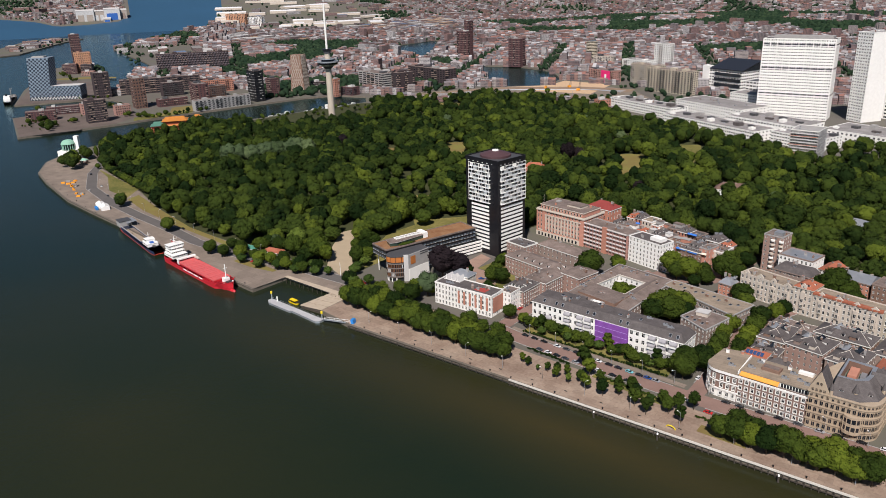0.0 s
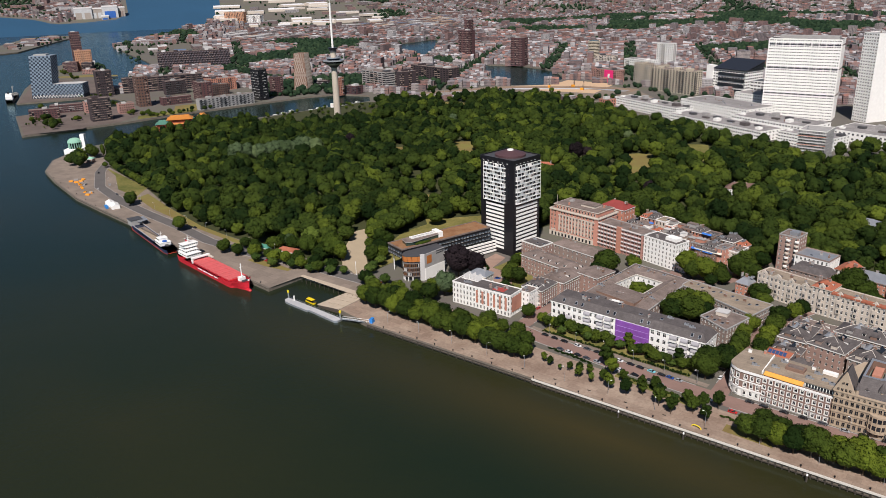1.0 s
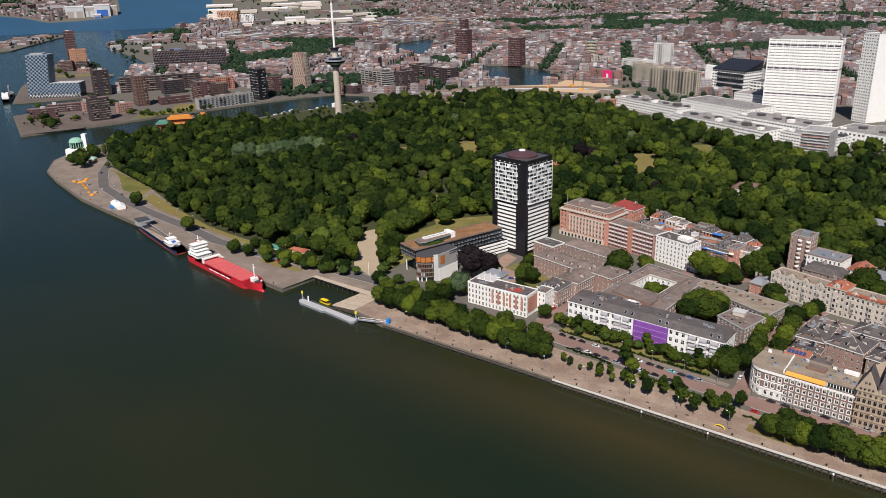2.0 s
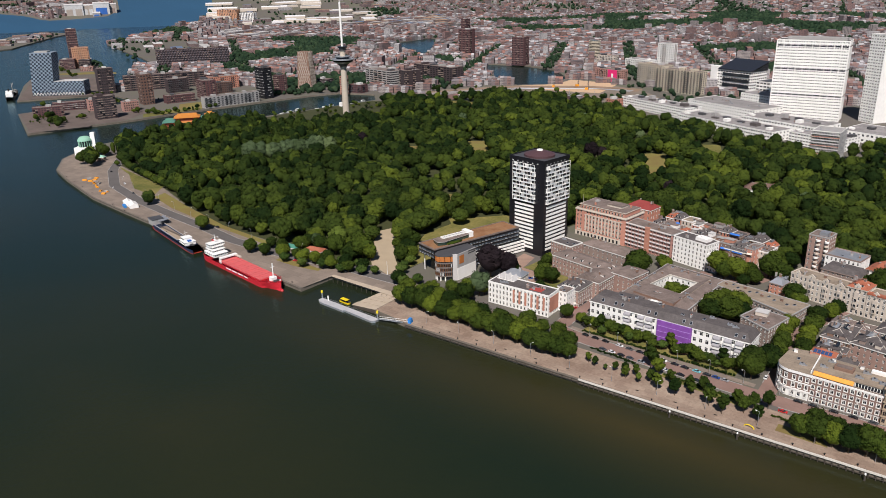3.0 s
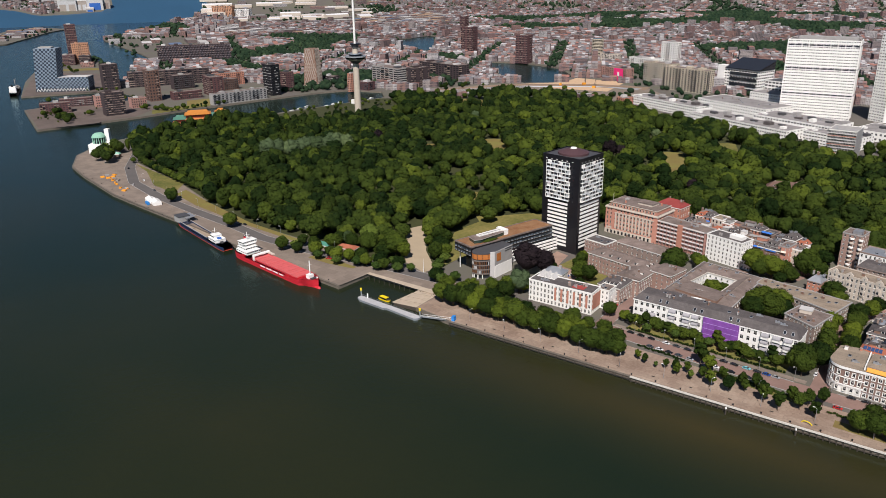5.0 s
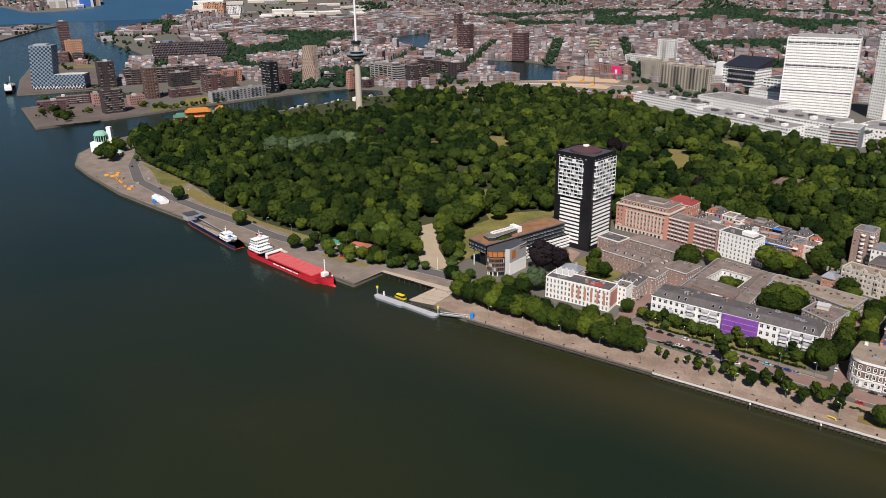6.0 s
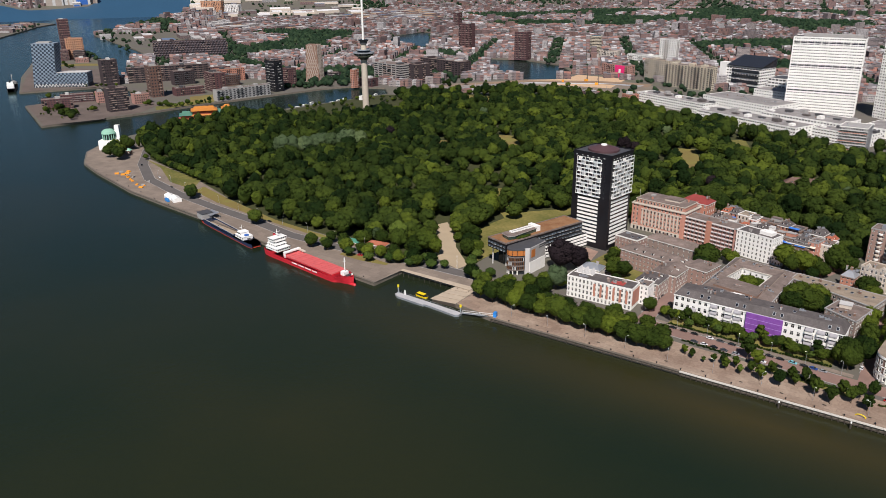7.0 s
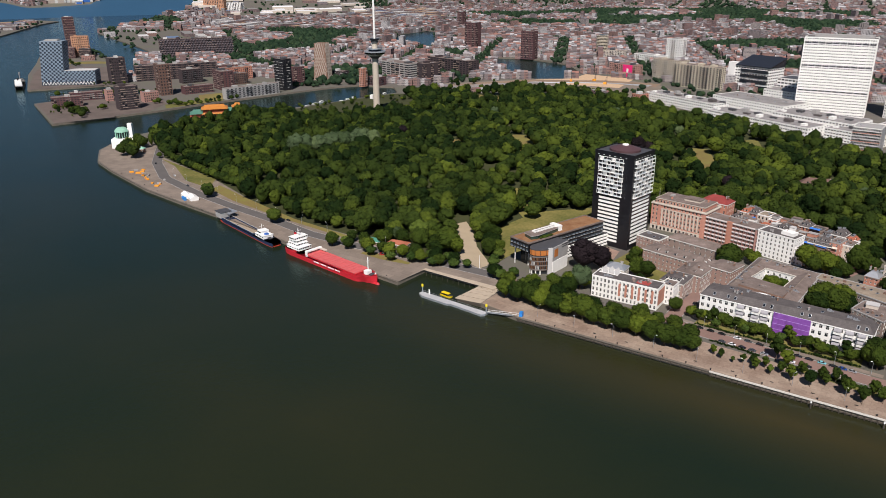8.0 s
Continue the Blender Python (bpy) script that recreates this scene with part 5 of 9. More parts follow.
def corner_block():
    root = thing("corner_building", "brick corner building with rounded end, white ground floor and orange awning", "building", pose(0, 0, 0))
    n = 8
    H = 15.0
    arc = [(-107 - 8 * math.cos(math.pi / 2 * k / n), 368 - 8 * math.sin(math.pi / 2 * k / n)) for k in range(n + 1)]
    poly = arc + [(-97.5, 359.6), (-97.5, 383), (-105, 386), (-113, 384.5)]
    TAKEN.append([(-118, 355), (-60, 352), (-60, 396), (-118, 396)])
    s = Shell()
    s.prism(poly, 0, 5, WHITE, WHITE)
    s.prism(poly, 5, H, BRICK_PINK, ROOF_TAN)
    part("wall", s, root)
    s = Shell()
    big = [(-106.5 + (p[0] + 106.5) * 1.05, 372 + (p[1] - 372) * 1.05) for p in poly]
    s.prism(big, H - 0.9, H + 0.6, WHITE, ROOF_TAN)
    s.prism(big, 4.6, 5.3, WHITE, WHITE)
    s.prism(big, 9.2, 9.6, WHITE, WHITE)
    part("cornice", s, root)
    s = Shell()
    s.box(-98.3, -97.7, 361, 383, 15.6, 16.9, WHITE)
    part("party_wall", s, root, "white rendered party wall")
    put("chimney", chimney_mesh(1.8, 0.9, 2.0, WHITE), root, pose(-110, 381, 15.6))
    put("chimney", chimney_mesh(1.2, 0.9, 1.6, BRICK_RED), root, pose(-103, 384, 15.6))
    put("skylight", skylight_mesh(), root, pose(-107, 374, 15.65))
    put("roof_vent", vent_mesh(), root, pose(-104, 368, 15.65))
    sh = house("town_house", "small house with orange-red roof terrace and blue solar panels", -104, 386.5, -3, 12, 9, 14.5, 4, 4, 3, BRICK_RED, "hip", TILE_RED, 1.1, 0.5, rise=2.6, clutter=1, cornice=WHITE)
    for k in range(5):
        s = Shell()
        s.box(-0.8, 0.8, -1.3, 1.3, 0.0, 0.1, mat("solar_glass", (0.035, 0.07, 0.17), 0.25))
        part("solar_panel", s, sh, "dark blue solar panel").matrix_local = pose(2.2 + 1.9 * k, 2.0, 15.95, 27, 0, 0)
    house("town_house", "narrow brick house with slate roof behind the corner", -91, 385, -3, 10, 8, 13.5, 4, 3, 3, BRICK_GREY, "hip", ROOF_GREY, 1.1, 0.5, rise=3, clutter=2, cornice=WHITE)
    wm = window_mesh(1.45, 2.4, WHITE_FRAME, "surround")
    for k in range(n + 3):
        if k <= n - 1:
            a, b = Vector(arc[k]), Vector(arc[k + 1])
            if k % 2:
                continue
        else:
            a = Vector((-107 + (k - n) * 3.2, 360 - 0.02 * (k - n)))
            b = a + Vector((3.2, -0.1))
        d = b - a
        o = Vector((d.y, -d.x)).normalized()
        p = (a + b) / 2 + o * 0.25
        for z in (1.6, 6.2, 10.6):
            put("window", wm, root, pose(p.x, p.y, z, 0, 0, math.degrees(math.atan2(o.y, o.x)) + 90))
    ob = house("town_house", "brown brick town houses with white window surrounds and setback top floor", -97.5, 359.6, -3.5, 33.5, 20, 14.5, 4, 11, 0, BRICK_PINK, "flat", ROOF, 1.5, 0.56, style="surround", clutter=5, ground=GREY, cornice=WHITE)
    s = Shell()
    s.box(0, 33.5, 2.5, 20, 14.6, 17.4, BEIGE)
    s.box(20, 33, 2.3, 2.5, 15, 17.0, GLASS)
    for k in range(10):
        s.box(20 + k * 1.4, 20.3 + k * 1.4, 2.2, 2.3, 15, 17, WHITE)
    s.box(-0.2, 33.7, 2.2, 20.2, 17.4, 17.8, ROOF_TAN)
    part("top_floor", s, ob, "set-back glazed top floor")
    s = Shell()
    s.box(0.5, 19.5, -0.4, 2.4, 16.4, 16.6, ORANGE, Matrix.Translation((0, 2.4, 17.2)) @ Matrix.Rotation(radians(28), 4, 'X') @ Matrix.Translation((0, -2.4, -16.5)))
    part("awning", s, ob, "long orange awning")
    s = Shell()
    s.box(8, 17, 9, 14, 17.8, 19.4, BRICK_BROWN)
    s.box(8.8, 16.2, 9.8, 13.2, 19.4, 19.6, ROOF)
    part("roof_plant", s, ob)
    s = Shell()
    s.box(24, 31, 16, 18.5, 17.8, 19.2, WHITE)
    part("roof_room", s, ob, "white roof cabin")
    for u, v in ((3, 8), (20, 7), (27, 9), (22, 14), (5, 16), (31, 7)):
        put("roof_vent", vent_mesh(), ob, pose(u, v, 17.85))
    for u in (6, 19.5):
        put("chimney", chimney_mesh(1.8, 0.8, 1.6, WHITE), ob, pose(u, 17.5, 17.85))


corner_block()


def sandstone():
    root = thing("sandstone_building", "ornate sandstone corner building with bay and slate roof", "building", pose(0, 0, 0))
    n = 8
    arc = [(-42 + 9 * math.sin(math.pi / 2 * k / n), 366 - 9 * math.cos(math.pi / 2 * k / n)) for k in range(n + 1)]
    poly = [(-63.5, 357.2), (-42, 357)] + arc[1:] + [(-31, 395), (-57, 395), (-63, 380)]
    TAKEN.append([(-66, 352), (-26, 352), (-26, 398), (-66, 398)])
    s = Shell()
    s.prism(poly, 0, 19.5, SAND, ROOF_GREY)
    part("wall", s, root)
    c = (-46, 374)
    for z in (4.3, 8.2, 12.2, 16.2, 19.2):
        b = Shell()
        b.prism([(c[0] + (p[0] - c[0]) * 1.025, c[1] + (p[1] - c[1]) * 1.025) for p in poly], z, z + 0.5, SAND, SAND)
        part("stone_band", b, root)
    wm, wn_ = window_mesh(1.5, 2.3, SAND, "wide"), window_mesh(1.1, 1.5, SAND, "")
    path = [Vector(poly[0]), Vector(poly[1])] + [Vector(p) for p in arc[1:]] + [Vector((-31, 395))]
    run = 0.0
    for a, b in zip(path, path[1:]):
        d = b - a
        k = max(1, int(d.length / 2.3))
        o = Vector((d.y, -d.x)).normalized()
        for q in range(k):
            p = a + d * ((q + 0.5) / k) + o * 0.1
            for z in (1.2, 5.2, 9.2, 13.2):
                put("window", wm, root, pose(p.x, p.y, z, 0, 0, math.degrees(math.atan2(o.y, o.x)) + 90))
            put("window", wn_, root, pose(p.x, p.y, 17.1, 0, 0, math.degrees(math.atan2(o.y, o.x)) + 90))
    # projecting bay, gables, hollow slate roof
    s = Shell()
    bay = [(-43.5 + 4.2 * math.cos(a), 357.4 - 3.0 * math.sin(a)) for a in [math.pi * k / 6 for k in range(7)]]
    bay = bay[::-1]
    for z0, z1, m in ((3.5, 5.2, SAND), (5.2, 7.6, GLASS), (7.6, 9.2, SAND), (9.2, 11.6, GLASS), (11.6, 12.6, SAND)):
        s.prism(bay if m is SAND else [(-43.5 + (p[0] + 43.5) * 0.96, 357.4 + (p[1] - 357.4) * 0.96) for p in bay], z0, z1, m, m)
    for p in bay:
        s.box(p[0] - 0.22, p[0] + 0.22, p[1] - 0.15, p[1] + 0.25, 4.5, 12, SAND)
    part("bay_window", s, root)
    out_ = [(-55, 358), (-42, 358), (-35, 363.5), (-33.2, 371), (-31.8, 393.5), (-56, 393.5)]
    top_ = [(-54, 366), (-46, 366), (-41, 369.5), (-40, 375), (-40, 386), (-53.5, 388)]
    low_ = [(-53, 368), (-47, 368), (-43, 371), (-42, 376), (-42, 384.5), (-52.5, 386)]
    for name, a_, za, b_, zb, cover in (("roof_slope", out_, 19.75, top_, 26.2, ROOF_GREY), ("roof_rim", top_, 26.2, low_, 26.0, STEEL), ("light_well", low_, 26.0, low_, 21.0, BRICK_BROWN)):
        for k in range(6):
            q = (k + 1) % 6
            s = Shell()
            s.face([(a_[k][0], a_[k][1], za), (a_[q][0], a_[q][1], za), (b_[q][0], b_[q][1], zb), (b_[k][0], b_[k][1], zb)], cover)
            part(name, s, root)
    s = Shell()
    s.face([(p[0], p[1], 21.0) for p in low_], mat("verdigris_roof", (0.16, 0.21, 0.17), 0.6))
    s.box(-51, -47, 374, 384, 21, 24.2, BRICK_RED)
    s.box(-46, -43.5, 378, 383, 21, 23, STEEL)
    part("roof_court", s, root)
    # gables with stepped edges, their slate saddles behind
    for x0, x1, y0, gz, rot, deep in ((-64.4, -54.6, 357.0, 30.0, 0, 13.0), (-32.0, -22.0, 0, 28.0, 90, 9.0)):
        e = Matrix() if rot == 0 else pose(-32.3, 404.5, 0, 0, 0, 90)
        s, f = Shell(), Shell()
        mid = (x0 + x1) / 2
        s.solid([e @ Vector(p) for p in ((x0, y0, 19.5), (x1, y0, 19.5), (mid, y0, gz), (x0, y0 + 0.6, 19.5), (x1, y0 + 0.6, 19.5), (mid, y0 + 0.6, gz))], [(0, 1, 2), (3, 5, 4), (0, 2, 5, 3), (1, 4, 5, 2)], SAND)
        for a, b in ((x0, mid), (x1, mid)):
            s.rod(e @ Vector((a, y0 + 0.3, 19.5)), e @ Vector((b, y0 + 0.3, gz + 0.2)), 0.35, SAND)
        f.solid([e @ Vector(p) for p in ((x0 + 0.3, y0 + 0.6, 19.6), (x1 - 0.3, y0 + 0.6, 19.6), (mid, y0 + 0.6, gz - 0.5), (x0 + 0.3, y0 + deep, 19.6), (x1 - 0.3, y0 + deep, 19.6), (mid, y0 + deep, gz - 0.5))], [(0, 2, 5, 3), (1, 4, 5, 2), (3, 5, 4)], ROOF_GREY)
        part("gable", s, root)
        part("gable_roof", f, root, "slate saddle roof behind the gable")
        for u, z in ((-2.6, 20.2), (-0.9, 20.2), (0.9, 20.2), (2.6, 20.2), (-0.8, 23.6), (0.8, 23.6)):
            put("window", wn_, root, e @ pose(mid + u, y0 - 0.08, z))
    for x, y, r in ((-54.2, 357.6, 0.8), (-44.5, 362.0, 1.5), (-34.5, 371.5, 0.8)):
        s = Shell()
        s.tube(x, y, 19.5, 22.6, r, r, SAND, 8)
        s.tube(x, y, 22.6, 26.8, r * 1.25, 0.05, ROOF_GREY, 8)
        part("turret", s, root)
    for x, y in ((-50.5, 360.5), (-38.5, 363.5)):
        put("dormer", dormer_mesh(ROOF_GREY), root, pose(x, y, 20.6, 0, 0, 0 if x < -45 else 35))


sandstone()
for x, y, r, L, D, H, w, rm, rs in ((-104, 398.5, -4, 15, 12, 12.0, BRICK_GREY, ROOF_GREY, 3.5), (-104, 413.5, -4, 15, 24, 14, BRICK_BROWN, ROOF_GREY, 4), (-88.5, 412, -12, 20, 22, 15, STREETBRICK, ROOF_GREY, 4),
                                    (-67, 408, -10, 17, 24, 13.5, BRICK_GREY, ROOF_GREY, 4.5), (-80, 440, -8, 30, 16, 13, BRICK_BROWN, ROOF_GREY, 4), (-44, 404, -6, 20, 20, 14, BRICK_BROWN, TILE_RED, 4),
                                    (-104, 438, -8, 22, 14, 12, BRICK_BROWN, ROOF, 3), (-48, 428, -8, 24, 22, 14, BRICK_GREY, ROOF_GREY, 4), (-24, 402, -6, 26, 24, 14, BRICK_BROWN, ROOF_GREY, 4), (-22, 360, -3, 24, 20, 15, WHITE, ROOF, 3)):
    hh = house("town_house", "brick house with hipped slate roof and pale ridges", x, y, r, L, D, H, 4, max(3, int(L / 3)), max(3, int(D / 4)), w, "hip", rm, 1.1, 0.5, rise=rs, clutter=5, group="hipped houses", caps=RAILWHITE, dormers=3)
    for k in range(2):
        u, v = L * (0.34 + 0.3 * k), D * (0.52 + 0.06 * k)
        s = Shell()
        s.solid([(u - 2.0, v - 3, H + rs * 0.72), (u + 2.0, v - 3, H + rs * 0.72), (u + 2.0, v + 3, H + rs * 0.72), (u - 2.0, v + 3, H + rs * 0.72), (u, v - 2.6, H + rs + 0.3), (u, v + 2.6, H + rs + 0.3)], [(0, 1, 4), (1, 2, 5, 4), (2, 3, 5), (3, 0, 4, 5)], GLASS if k else STEEL)
        part("roof_lantern", s, hh, "glazed roof lantern")
    for k in range(2):
        s = Shell()
        u = L * (0.2 + 0.42 * k)
        s.box(u, u + 3.2, 0.8, 4.2, H - 0.3, H + 2.4, (BRICK_GREY, BEIGE, GREY, BRICK_BROWN)[(k + int(L)) % 4])
        s.box(u - 0.2, u + 3.4, 0.6, 4.4, H + 2.4, H + 2.65, ROOF_GREY)
        part("roof_room", s, hh)
# long beige front
for x, y, r, L, H, w, rm in ((-141, 501, -17, 39, 15.5, BEIGE, ROOF), (-104, 489.5, -12, 12, 18.5, BEIGE, TILE_RED), (-92, 487, -12, 42, 16, BEIGE, ROOF), (-51, 478, -14, 11, 17.5, YELLOWC, ROOF), (-40, 475, -14, 20, 16, YELLOWC, ROOF), (-20, 470, -14, 30, 16, BRICK_GREY, ROOF)):
    bf = house("town_house", "beige stone front with tall windows", x, y, r, L, 14, H, 4, max(3, int(L / 2.9)), 4, w, "flat" if rm is ROOF else "hip", ROOF_TAN if rm is ROOF else rm, 1.35, 0.6, frame=WHITE_FRAME, style="sill", rise=4, clutter=6, group="beige stone fronts", cornice=BEIGE, dormers=0 if rm is ROOF else 2)
    for k in range(int(L / 9)):
        u, g_ = L * (k + 0.5) / int(L / 9), 1.9 + 0.5 * (k % 2)
        s = Shell()
        s.solid([(u - g_, -0.3, H - 0.4), (u + g_, -0.3, H - 0.4), (u + g_, -0.3, H + 1.6), (u, -0.3, H + 3.4), (u - g_, -0.3, H + 1.6), (u - g_, 0.6, H - 0.4), (u + g_, 0.6, H - 0.4), (u + g_, 0.6, H + 1.6), (u, 0.6, H + 3.4), (u - g_, 0.6, H + 1.6)],
                [(0, 1, 2, 3, 4), (9, 8, 7, 6, 5), (1, 6, 7, 2), (2, 7, 8, 3), (3, 8, 9, 4), (4, 9, 5, 0)], w)
        part("gable", s, bf)
        put("window", window_mesh(1.0, 1.3, WHITE_FRAME), bf, pose(u, -0.32, H + 0.3))
        s = Shell()
        s.solid([(u - g_, 0.6, H + 0.2), (u + g_, 0.6, H + 0.2), (u + g_, 0.6, H + 1.5), (u, 0.6, H + 3.2), (u - g_, 0.6, H + 1.5), (u, 6, H + 0.4)], [(2, 5, 3), (3, 5, 4), (1, 5, 2), (4, 5, 0)], ROOF_GREY)
        part("gable_roof", s, bf)
        s = Shell()
        s.box(u - 1.3, u + 1.3, -0.9, -0.02, 4.5, H - 2.5, w)
        part("bay", s, bf)
        for z in (5.2, 9.0):
            put("window", window_mesh(1.6, 2.3, WHITE_FRAME, "wide"), bf, pose(u, -0.98, z))
s = Shell()
for k in range(14):
    s.box(-92 + k * 2.9, -89.2 + k * 2.9, 486.2 - 0.62 * k, 489.5 - 0.62 * k, 16.4, 17.6, TILE_RED)
mk = thing("roof_edge", "red tiled eaves along the beige fronts", "roof")
part("tiles", s, mk)
tf = house("flat_block", "tall brown brick flats with round white balconies", -143, 556, -10, 14, 15, 27, 8, 4, 4, STREETBRICK, "flat", ROOF, 1.3, 0.5, clutter=3, cornice=GREY)
for k in range(1, 8):
    for u, m in ((7.0, Matrix()), (13.2, Matrix())):
        s = Shell()
        s.tube(u, -0.2, k * 3.37 - 0.1, k * 3.37 + 1.0, 1.6, 1.6, WHITE if k % 2 else BEIGE, 10, m)
        part("balcony", s, tf, "rounded pale balcony")
s = Shell()
s.box(6, 12, 3, 10, 27.1, 29.6, STEEL)
part("roof_room", s, tf)
for x, y, L, D, H, w, rm, rf in ((-128.5, 545, 24, 18, 18, WHITE, STEEL, "flat"), (-101, 541, 12, 16, 14, WHITE, TILE_RED, "gable"), (-89, 538, 22, 18, 12, BRICK_RED, STEEL, "gable"), (-66, 530, 18, 18, 14, BRICK_BROWN, ROOF, "flat"),
                                 (-47, 524, 20, 18, 15, BRICK_BROWN, ROOF, "flat"), (-26, 520, 24, 18, 15, BRICK_RED, TILE_RED, "hip"), (-127, 528, 26, 14, 13, BRICK_GREY, ROOF_GREY, "mansard"), (-151, 487, 9, 10, 11, BRICK_RED, STEEL, "mansard")):
    house("town_house", "town house of brick and render by the park", x, y, -12, L, D, H, 4, max(3, int(L / 3)), 4, w, rf, rm, 1.3, 0.5, rise=3.5, clutter=3, group="park edge houses", cornice=BRICK_GREY)
house("villa", "white villa with brown tiled dormer roof among park trees", -224, 742, 10, 34, 14, 6.0, 2, 9, 3, WHITE, "hip", mat("brown_tiles", (0.14, 0.085, 0.07), 0.85), 1.3, 0.5, rise=6, anchor="c", clutter=4, dormers=5)
house("villa", "small salmon house with a red tiled roof in the park", -438, 720, 20, 22, 10, 6.5, 2, 6, 3, HOTELBRICK, "hip", TILE_RED, 1.2, 0.5, rise=4.5, anchor="c", clutter=2)
TAKEN.append([(-456, 690), (-420, 682), (-424, 716), (-456, 716)])
house("villa", "house with blue-grey metal roof among trees", -106, 686, -8, 26, 16, 7, 2, 6, 3, WHITE, "hip", STEEL, 1.3, 0.5, rise=4, anchor="c", clutter=1)


# ---- hospital ----
HOSPROOF = mat("grey_gravel_roof", (0.27, 0.255, 0.25), 0.9, var=0.35, scale=0.05, fine=0.4, seams=(14.0, 9.0, 0.25, 0.7))
HOSP = house("hospital_tower", "tall white hospital tower with rows of small windows", -333, 1178, 3, 95, 34, 112, 27, 30, 10, WHITE, "flat", ROOF_GREY, 2.1, 0.36, frame=WHITE, style="wide", clutter=6, cornice=WHITE, joined=True)
s = Shell()
for k in range(11):
    s.box(k * 9.5 - 0.8, k * 9.5 + 0.8, -1.0, -0.02, 0, 112, WHITE)
for z in (34.0, 70.5, 103.5):
    s.box(0, 95, -0.1, -0.02, z, z + 1.8, GLASS)
    s.box(95.02, 95.1, 0, 34, z, z + 1.8, GLASS)
part("rib", s, HOSP, "white concrete ribs")
s = Shell()
s.box(12, 90, 8, 26, 112.2, 116, GREY)
part("roof_plant", s, HOSP)
NT = house("hospital_tower", "slim white tower with one windowed and one blank side", -216, 1205, -35, 26, 36, 121, 30, 6, 0, WHITE, "flat", GREY, 2.4, 0.45, frame=WHITE, style="plain", clutter=1, cornice=WHITE, joined=True)
for x, y, r, L, D, H, fl_, cols in ((-557, 1150, -25, 140, 34, 16, 4, 36), (-430, 1062, -25, 165, 40, 13, 3, 44), (-340, 1060, -22, 115, 50, 19, 4, 26), (-262, 1000, -20, 70, 40, 15, 4, 18), (-215, 1060, -18, 170, 60, 12, 2, 30)):
    wing = house("hospital_wing", "low white hospital wing with window rows", x, y, r, L, D, H, fl_, cols, 6, WHITE, "flat", HOSPROOF, min(2.6, L / cols * 0.66), 0.42, frame=GREY, style="plain", clutter=8, cornice=WHITE, group="hospital wings", joined=True)
    for k in range(int(L / 14)):
        s = Shell()
        a, d = 6 + k * 14 + (k * 5) % 4, D * (0.2 + 0.13 * ((k * 7) % 5))
        s.box(a, a + 6 + (k * 3) % 5, d, d + 5 + (k % 3) * 2, H + 0.15, H + 2.2 + (k % 3), (WHITE, DARKGREY, GREY, ROOF_GREY, DARKGREY)[k % 5])
        part("roof_plant", s, wing)
gl = house("hospital_wing", "white and glass hospital block with sloping roof", -443, 1392, -20, 81, 45, 40, 8, 14, 8, WHITE, "flat", DARKGREY, 4.0, 0.45, frame=GREY, style="plain", clutter=4, anchor="c", joined=True)
ink = mat("blue_black_roof", (0.020, 0.024, 0.034), 0.5)
s = Shell()
s.solid([(14, -2, 41), (83, -2, 41), (83, 46, 55), (14, 46, 55), (14, -2, 42.5), (83, -2, 42.5), (83, 46, 56.5), (14, 46, 56.5)], [(0, 1, 5, 4), (1, 2, 6, 5), (2, 3, 7, 6), (3, 0, 4, 7), (4, 5, 6, 7), (3, 2, 1, 0)], ink)
part("roof_slab", s, gl, "sloping blue-black roof")
s = Shell()
s.solid([(15, 0.5, 40.8), (82, 0.5, 40.8), (82, 45, 40.8), (15, 45, 40.8), (15, 0.5, 42), (82, 0.5, 42), (82, 45, 54.6), (15, 45, 54.6)], [(0, 1, 5, 4), (1, 2, 6, 5), (3, 0, 4, 7), (2, 3, 7, 6)], GLASS)
part("clerestory", s, gl)
for k in range(4):
    s = Shell()
    s.box(24, 78, -1.2, -0.02, 3 + k * 9.2, 8.4 + k * 9.2, GLASS)
    part("window_band", s, gl, "dark glazed atrium front")
s = Shell()
s.box(-1, 13, -2.5, 10, 0, 46, WHITE)
part("stair_tower", s, gl, "white stair tower")
house("hospital_wing", "white hospital link block with dark glazing", -335, 1290, -20, 90, 40, 36, 7, 14, 5, WHITE, "flat", DARKGREY, 4.4, 0.5, frame=GREY, style="plain", clutter=4, anchor="c", joined=True)
house("hospital_wing", "glazed hospital block beside the towers", -120, 1240, -20, 120, 40, 45, 9, 16, 5, WHITE, "flat", ROOF_GREY, 4.4, 0.5, frame=GREY, style="plain", clutter=4, anchor="c", joined=True)
house("hospital_wing", "low hospital halls with grey roofs", -455, 1172, -25, 130, 60, 17, 4, 28, 8, WHITE, "flat", HOSPROOF, 2.2, 0.35, frame=GREY, style="plain", clutter=12, group="hospital wings", joined=True)
house("hospital_wing", "low hospital halls with grey roofs", -395, 1245, -20, 110, 50, 22, 5, 24, 8, WHITE, "flat", HOSPROOF, 2.2, 0.35, frame=GREY, style="plain", clutter=10, group="hospital wings", joined=True)
cbk = house("construction_block", "concrete block with balconies under construction", -206, 943, -2, 30, 34, 33, 10, 9, 8, GREY, "flat", GREY, 2.0, 0.6, frame=WHITE, style="wide", clutter=2, anchor="c", joined=True)

